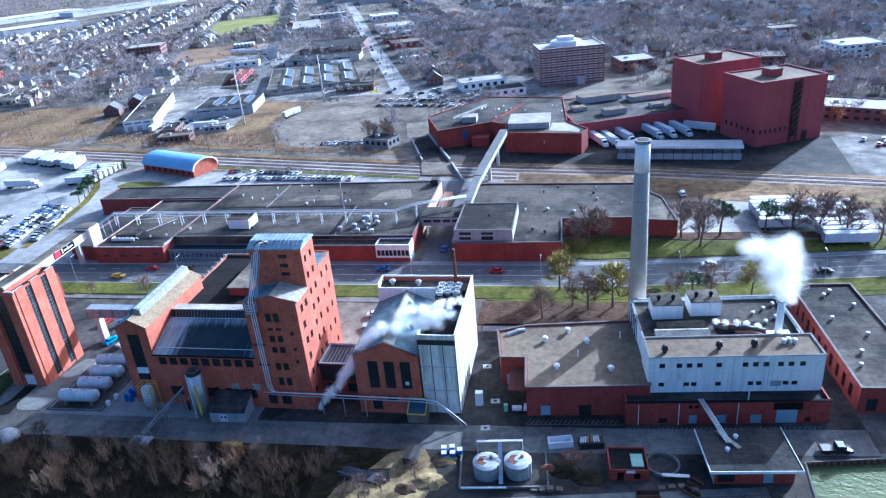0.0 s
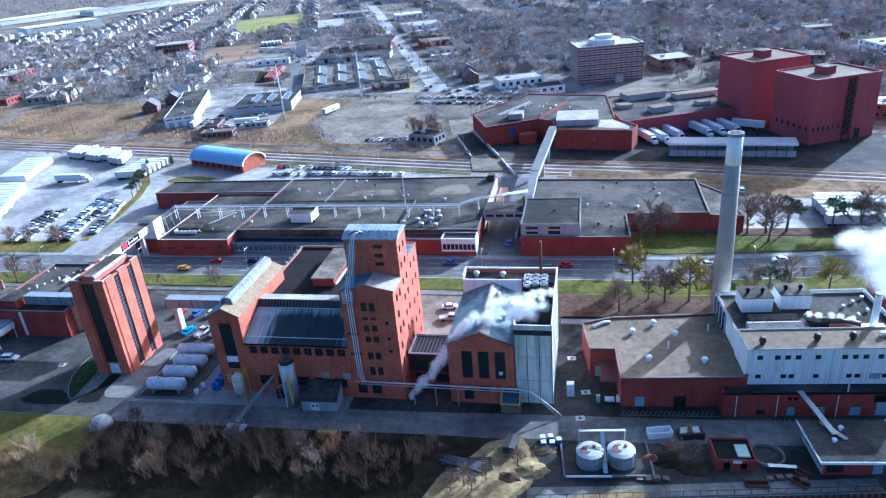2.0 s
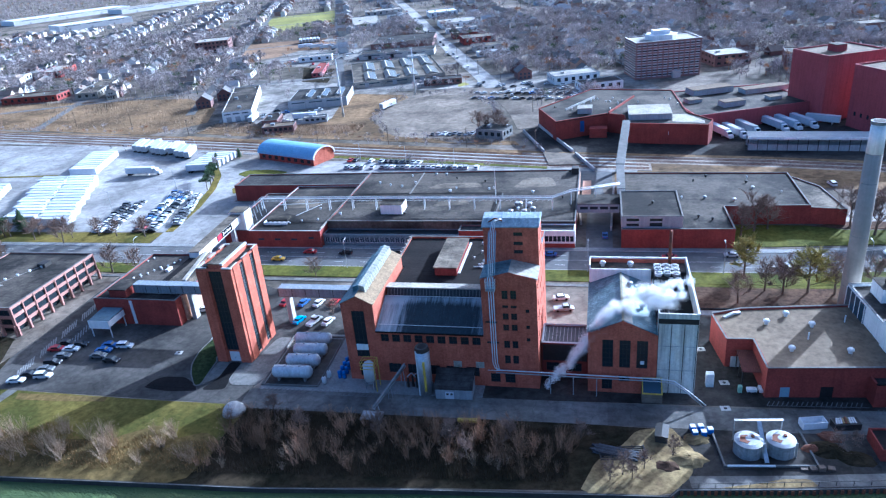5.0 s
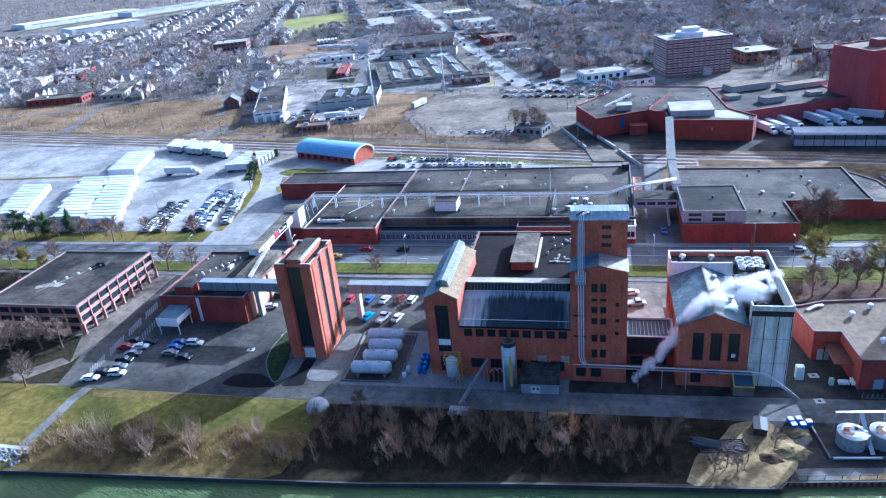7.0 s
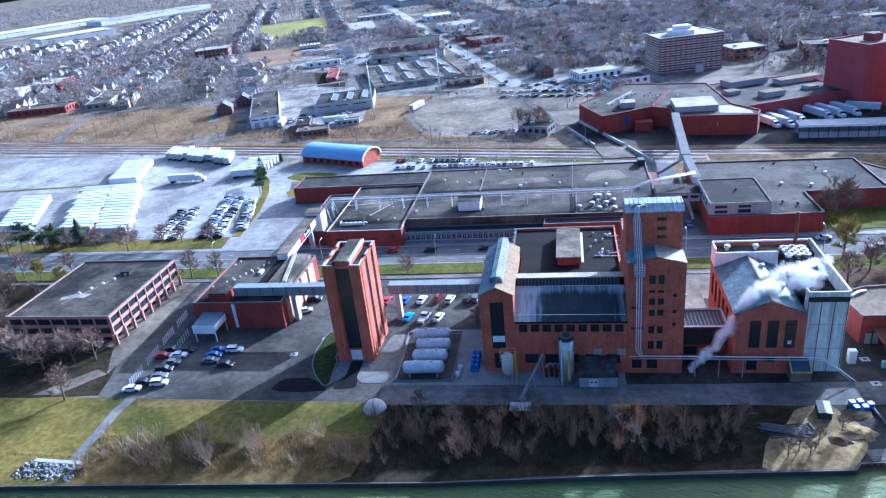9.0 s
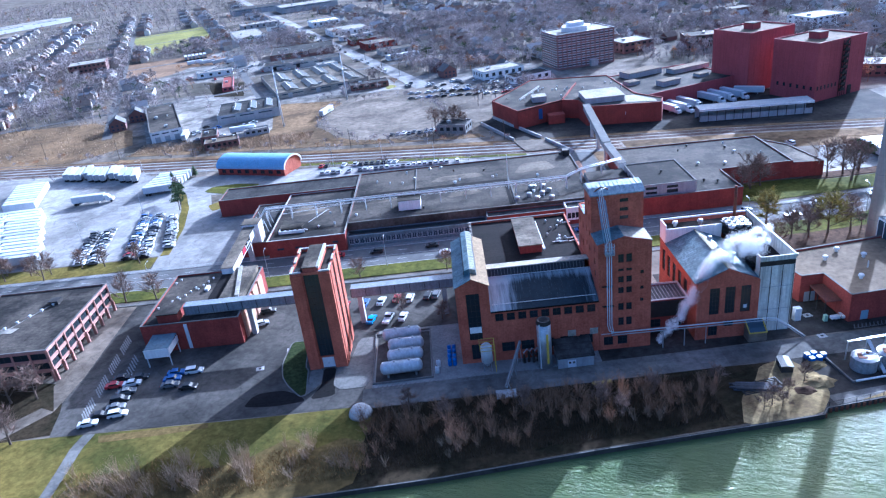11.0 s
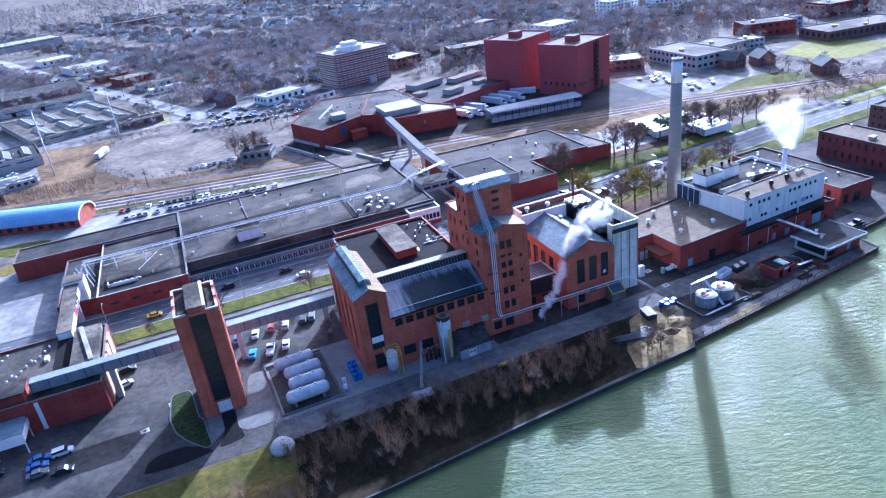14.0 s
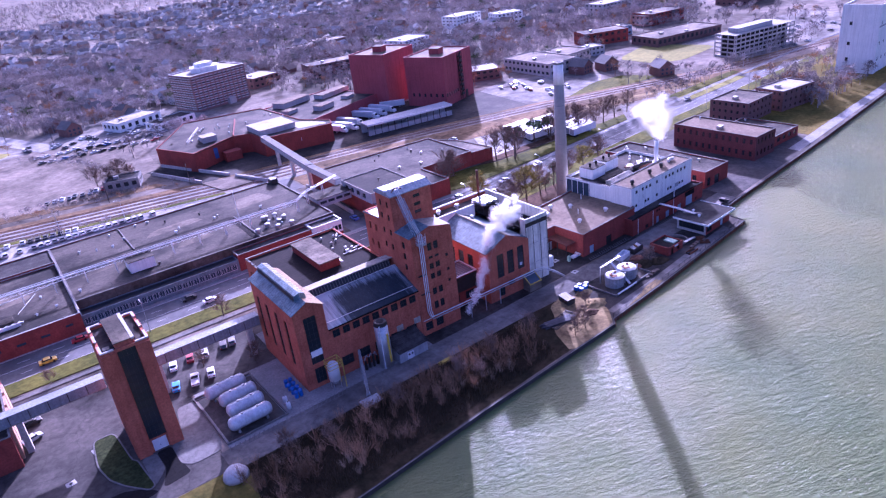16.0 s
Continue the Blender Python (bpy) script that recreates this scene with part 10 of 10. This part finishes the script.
for i in range(120):
    x = rng.uniform(188, 300)
    h = rng.uniform(6, 10)
    groups.setdefault((True, "rust" if rng.random() < 0.12 else "bare", rng.randint(0, 2)), []).append((x, rng.uniform(30, 72) + (x - 165) * 0.12, h, h))
for i in range(70):  # bare trees beside the river walk and the old mills
    x, y = rng.uniform(176, 212), rng.uniform(30, 60)
    h = rng.uniform(6, 10)
    groups.setdefault((True, "rust" if i % 9 == 0 else "bare", rng.randint(0, 2)), []).append((x, y + (x - 176) * 0.2, h, h))
for i in range(60):  # street trees along the road beyond the mills
    x = 150 + i * 3.2
    h = rng.uniform(5, 9)
    groups.setdefault((True, "bare", rng.randint(0, 2)), []).append((x, 97 + (x - 120) * 0.091 + rng.uniform(-2, 9), h, h))
for i in range(130):  # dense crowns round the offices beyond the red blocks
    x, y = rng.uniform(120, 330), rng.uniform(214, 330)
    if any(abs(x - a) < c and abs(y - b) < d for a, b, c, d in BUILT):
        continue
    h = rng.uniform(6, 11)
    groups.setdefault((True, "rust" if rng.random() < 0.12 else "bare", rng.randint(0, 2)), []).append((x, y, h, h))
ring = [(-121, 213), (-100, 213), (-91, 222), (-88, 240), (-91, 258), (-101, 286), (-113, 310), (-126, 315), (-145, 312), (-159, 304), (-165, 282), (-164, 262), (-159, 246), (-151, 230), (-142, 220), (-132, 215)]
for i in range(150):  # scrub round the vacant lot
    a = rng.randrange(len(ring))
    p, q, k = ring[a], ring[(a + 1) % len(ring)], rng.random()
    h = rng.uniform(1.0, 4.5)
    groups.setdefault((True, "bare", rng.randint(0, 2)), []).append((p[0] + (q[0] - p[0]) * k + rng.uniform(-3, 3), p[1] + (q[1] - p[1]) * k + rng.uniform(-3, 3), h * 1.3, h))
for i in range(260):  # bushes along the railway
    x = rng.uniform(-600, -60)
    y = 214 - (x + 258) * (0.204 if x > -258 else 0.181) + rng.choice((-14, 15, 22)) + rng.uniform(-3, 3)
    h = rng.uniform(1.0, 4.0)
    groups.setdefault((True, "rust" if rng.random() < 0.1 else "bare", rng.randint(0, 2)), []).append((x, y, h * 1.4, h))
for i in range(420):  # trees between the yards and shops
    x, y = rng.uniform(-340, 0), rng.uniform(318, 600)
    if any(abs(x - a) < c and abs(y - b) < d for a, b, c, d in BUILT) or on_avenue(x, y, 11) or (-110 < x < -20 and y < 372) or (-25 < x < 40 and 325 < y < 375):
        continue
    h = rng.uniform(3.5, 8)
    groups.setdefault((True, "rust" if rng.random() < 0.1 else "bare", rng.randint(0, 2)), []).append((x, y, h * 1.15, h))
for (near, kind, seed), rows in groups.items():
    tmpl = far_tree(seed + (10 if kind == "bare" else 20), 100 if near else 30, 0.0165 if near else 0.032)
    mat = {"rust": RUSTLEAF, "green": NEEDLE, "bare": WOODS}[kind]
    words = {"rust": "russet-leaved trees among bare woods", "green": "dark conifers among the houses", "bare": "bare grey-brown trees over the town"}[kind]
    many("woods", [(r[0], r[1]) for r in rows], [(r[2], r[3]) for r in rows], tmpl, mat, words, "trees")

HOUSE_WALLS = [surface("white_siding", (0.82, 0.81, 0.78), big=0.3, fine=2.0), surface("cream_siding", (0.66, 0.6, 0.5), big=0.3, fine=2.0), surface("grey_siding", (0.48, 0.49, 0.5), big=0.3, fine=2.0), surface("tan_brick", (0.36, 0.25, 0.19), big=0.3, fine=2.0), BRICK_BROWN]
HOUSE_ROOFS = [surface("dark_shingles", (0.14, 0.135, 0.13), big=0.3, fine=2.0), surface("brown_shingles", (0.23, 0.18, 0.14), big=0.3, fine=2.0), surface("pale_grey_shingles", (0.36, 0.36, 0.36), big=0.3, fine=2.0)]
_houses = []


def house(k, m):
    """A small gabled house: walls, roof, chimney, windows, door, porch."""
    for key, ob in _houses:
        if key == k:
            return copy_thing(ob, m)
    wallm, roofm = HOUSE_WALLS[k % 5], HOUSE_ROOFS[k % 3]
    words = ("white", "cream", "grey", "tan brick", "brown brick")[k % 5]
    b = thing("house", 0, 0, 0, 0, f"small gabled {words} house with shingle roof", "house", "town houses")
    b.matrix_basis = m
    W, D, E, P = 7 + k % 3, 9 + k % 4, 3.0 + 2.6 * (k % 2), 0
    P = E + 2.8
    part("wall", Shape().profile([(0, 0), (W, 0), (W, E), (W / 2, P), (0, E)], 0, D), wallm, b)
    part("roof", Shape().profile([(-0.45, E - 0.3), (W / 2, P + 0.02), (W + 0.45, E - 0.3), (W + 0.45, E - 0.08), (W / 2, P + 0.28), (-0.45, E - 0.08)], -0.4, D + 0.4), roofm, b)
    part("chimney", Shape().box(W * 0.3, W * 0.3 + 0.7, D * 0.6, D * 0.6 + 0.6, P - 1.5, P + 0.9), BRICK_BROWN, b)
    part("porch_roof", Shape().profile_x([(-1.8, 2.3), (0, 2.8), (0, 3.0), (-1.8, 2.5)], 0.4, W - 0.4), roofm, b)
    part("door", Shape().box(W * 0.6, W * 0.6 + 1.0, -0.06, -0.01, 0.2, 2.2), GLASS, b)
    for x in (W * 0.15, W * 0.38):
        part("window", Shape().box(x, x + 1.0, -0.05, -0.01, 1.0, 2.3), GLASS, b)
        if E > 4:
            part("window", Shape().box(x + 1, x + 2.0, -0.05, -0.01, 3.8, 5.0), GLASS, b)
    _houses.append((k, b))
    return b


random.seed(14)
spots = []
for bi in range(-12, 12):
    for bj in range(-2, 14):
        for side in (0, 1):
            for n in range(8):
                u = bi * 95 + (9 if side == 0 else 95 - 20)
                v = bj * 110 + 10 + n * 12.2
                x, y = -108 + u * GX[0] + v * GY[0], 327 + u * GX[1] + v * GY[1]
                if x < -190 - 0.9 * (y + 120) or x > 120 + 1.0 * (y - 40) or is_clear(x, y) or y < 262 or y > 1700 or (60 < x < 140 and y < 380) or (x > 60 and y < 300) or any(abs(x - a) < c and abs(y - b) < d for a, b, c, d in BUILT):
                    continue
                spots.append((y - 0.25 * x if x < -150 else y + 120, x, y, side))
spots.sort()
for i, (_, x, y, side) in enumerate(spots[:88]):
    house(random.randint(0, 11), pose(x + random.uniform(-1, 1), y + random.uniform(-1, 1), 0, 0, 0, 20 + (90 if side else -90) + random.choice((0, 0, 90))))
walls_far, roofs_far = {}, {}
for i, (_, x, y, side) in enumerate(spots[88:2100]):
    k = random.choice((0, 0, 0, 1, 1, 2, 2, 3, 4))
    W, D, E = random.uniform(7, 10), random.uniform(8, 12), random.choice((3.2, 5.6))
    a = radians(20 + (90 if random.random() < 0.5 else 0))
    ca, sa = math.cos(a), math.sin(a)

    def put(s, pts, faces):
        s.add([(x + px * ca - py * sa, y + px * sa + py * ca, pz) for px, py, pz in pts], faces)

    put(walls_far.setdefault(k, Shape()), [(0, 0, 0), (W, 0, 0), (W, D, 0), (0, D, 0), (0, 0, E), (W, 0, E), (W, D, E), (0, D, E), (W / 2, 0, E + 2.6), (W / 2, D, E + 2.6)], [(0, 1, 5, 8, 4), (1, 2, 6, 5), (2, 3, 7, 9, 6), (3, 0, 4, 7)])
    put(roofs_far.setdefault(k % 3, Shape()), [(-0.4, -0.4, E - 0.2), (W / 2, -0.4, E + 2.75), (W / 2, D + 0.4, E + 2.75), (-0.4, D + 0.4, E - 0.2), (W + 0.4, -0.4, E - 0.2), (W + 0.4, D + 0.4, E - 0.2)], [(0, 1, 2, 3), (1, 4, 5, 2)])
for k, s in walls_far.items():
    whole("far_houses", s, HOUSE_WALLS[k], "walls of many small houses far off", "houses", "stuff")
for k, s in roofs_far.items():
    whole("far_house_roofs", s, HOUSE_ROOFS[k], "shingle roofs of many small houses far off", "roofs", "stuff")


def dark_villa(x, y, rz):
    b = thing("villa", x, y, 0, rz, "old dark-roofed villa with gables", "house")
    b.scale = (0.75, 0.75, 0.7)
    part("wall", Shape().profile([(0, 0), (13, 0), (13, 7), (6.5, 12), (0, 7)], 0, 15), BRICK_BROWN, b)
    part("roof", Shape().profile([(-0.6, 6.6), (6.5, 12.05), (13.6, 6.6), (13.6, 6.95), (6.5, 12.5), (-0.6, 6.95)], -0.6, 15.6), HOUSE_ROOFS[0], b)
    for i in range(3):
        for z in (1.2, 4.4):
            part("window", Shape().box(1.8 + i * 3.8, 3.4 + i * 3.8, -0.06, -0.01, z, z + 1.7), GLASS_BLUE, b)


dark_villa(194, 134, -20), dark_villa(190, 172, -15), dark_villa(178, 178, 10), dark_villa(-90, 352, 20), dark_villa(-96, 376, 20), dark_villa(-304, 300, 20), dark_villa(-300, 322, 20)


# ---- steam ----
def steam(name, puffs, seed, flake, label, thick=1.8):
    """Drifting steam as countless fine flecks, dense in the middle of each puff and thin at its rim."""
    rng = np.random.RandomState(seed)
    vs = []
    for x, y, z, r, count in puffs:
        count = int(count * thick)
        d = rng.normal(size=(count, 3))
        d /= np.linalg.norm(d, axis=1)[:, None]
        rad = r * rng.uniform(0, 1, count) ** 0.8
        ctr = np.array([x, y, z]) + d * rad[:, None] * (1 + 0.14 * rng.normal(size=(count, 1)))
        a = rng.normal(size=(count, 3, 3)) * flake * rng.uniform(0.5, 1.2, (count, 1, 1))
        vs.append((ctr[:, None, :] + a).reshape(-1, 3))
    v = np.concatenate(vs)
    me = bpy.data.meshes.new(name)
    me.from_pydata(v.tolist(), [], np.arange(len(v)).reshape(-1, 3).tolist())
    me.materials.append(STEAM)
    return tagged(new(name, me), label, "steam", kind="stuff")


rng = random.Random(9)
puffs = []
for i in range(34):
    k = i / 33
    puffs.append((53.4 - 4.5 * k + rng.uniform(-1, 1) * (0.3 + 4.6 * k), 22.0 + 2 * k + rng.uniform(-1, 1) * (0.3 + 4.0 * k), 20.4 + 13 * k + rng.uniform(-1, 1) * 2.6 * k, 0.7 + 2.9 * math.sin(2.4 * k + 0.2), int(900 + 5200 * k)))
steam("steam_plume", puffs, 1, 0.036, "thick white steam plume over the stack")
puffs = []
for i in range(26):  # rising from the lane in lumps
    k = i / 25
    lump = 0.55 + 0.45 * abs(math.sin(9 * k))
    puffs.append((-46 + 13 * k + rng.uniform(-1, 1) * 0.6, 4.0 + 5 * k * k + rng.uniform(-1, 1) * 0.5, 1.5 + 16.5 * k + rng.uniform(-1, 1) * 0.4, (0.7 + 1.0 * k) * (0.7 + 0.5 * lump), int((900 + 2300 * k) * lump)))
for i in range(40):  # spreading over the roofs
    k = i / 39
    swell = math.sin(0.5 + 2.4 * k)
    gap = 0.12 if 0.28 < k < 0.42 else 1.0
    puffs.append((-31 + 15 * k + rng.uniform(-1, 1) * 2.2, 10.0 + 8 * k + rng.uniform(-1, 1) * (0.8 + 3.2 * k), 18.2 + 1.6 * min(1, k * 1.6) + rng.uniform(-1, 1) * 1.6, (0.7 + 1.2 * swell) * rng.uniform(0.45, 1.35), int((1000 + 2200 * swell) * gap)))
steam("steam_drift", puffs, 2, 0.038, "white steam drifting up over the still house", 2.3)
puffs = [(40 + i * 2.1, 24 + rng.uniform(-1, 1), 13.2 + rng.uniform(0, 1.2), 0.8, 900) for i in range(5)]
steam("steam_wisps", puffs, 3, 0.045, "small white steam wisps on the plant roof")


# ---- poles along the railway and the street ----
def utility_pole(x, y, h, rz):
    b = thing("utility_pole", x, y, 0, rz, "weathered wooden utility pole with crossarm", "pole", "utility poles")
    part("pole", Shape().cyl(0, 0, 0, h, 0.17, 0.11, 7), BARK, b)
    part("crossarm", Shape().box(-1.2, 1.2, -0.07, 0.07, h - 0.9, h - 0.75), BARK, b)
    return b


first_pole = utility_pole(-270, 232, 10, 70)
for x, y, rz in ((-226, 222, 70), (-182, 213, 70), (-140, 204, 70), (-98, 196, 70), (-64, 189, 70), (-58, 232, 20), (-72, 262, 20), (-86, 300, 20), (-100, 338, 20), (-122, 380, 20), (-138, 424, 20), (-155, 470, 20), (-320, 250, 70), (-370, 262, 70)):
    copy_thing(first_pole, pose(x, y, 0, 0, 0, rz))
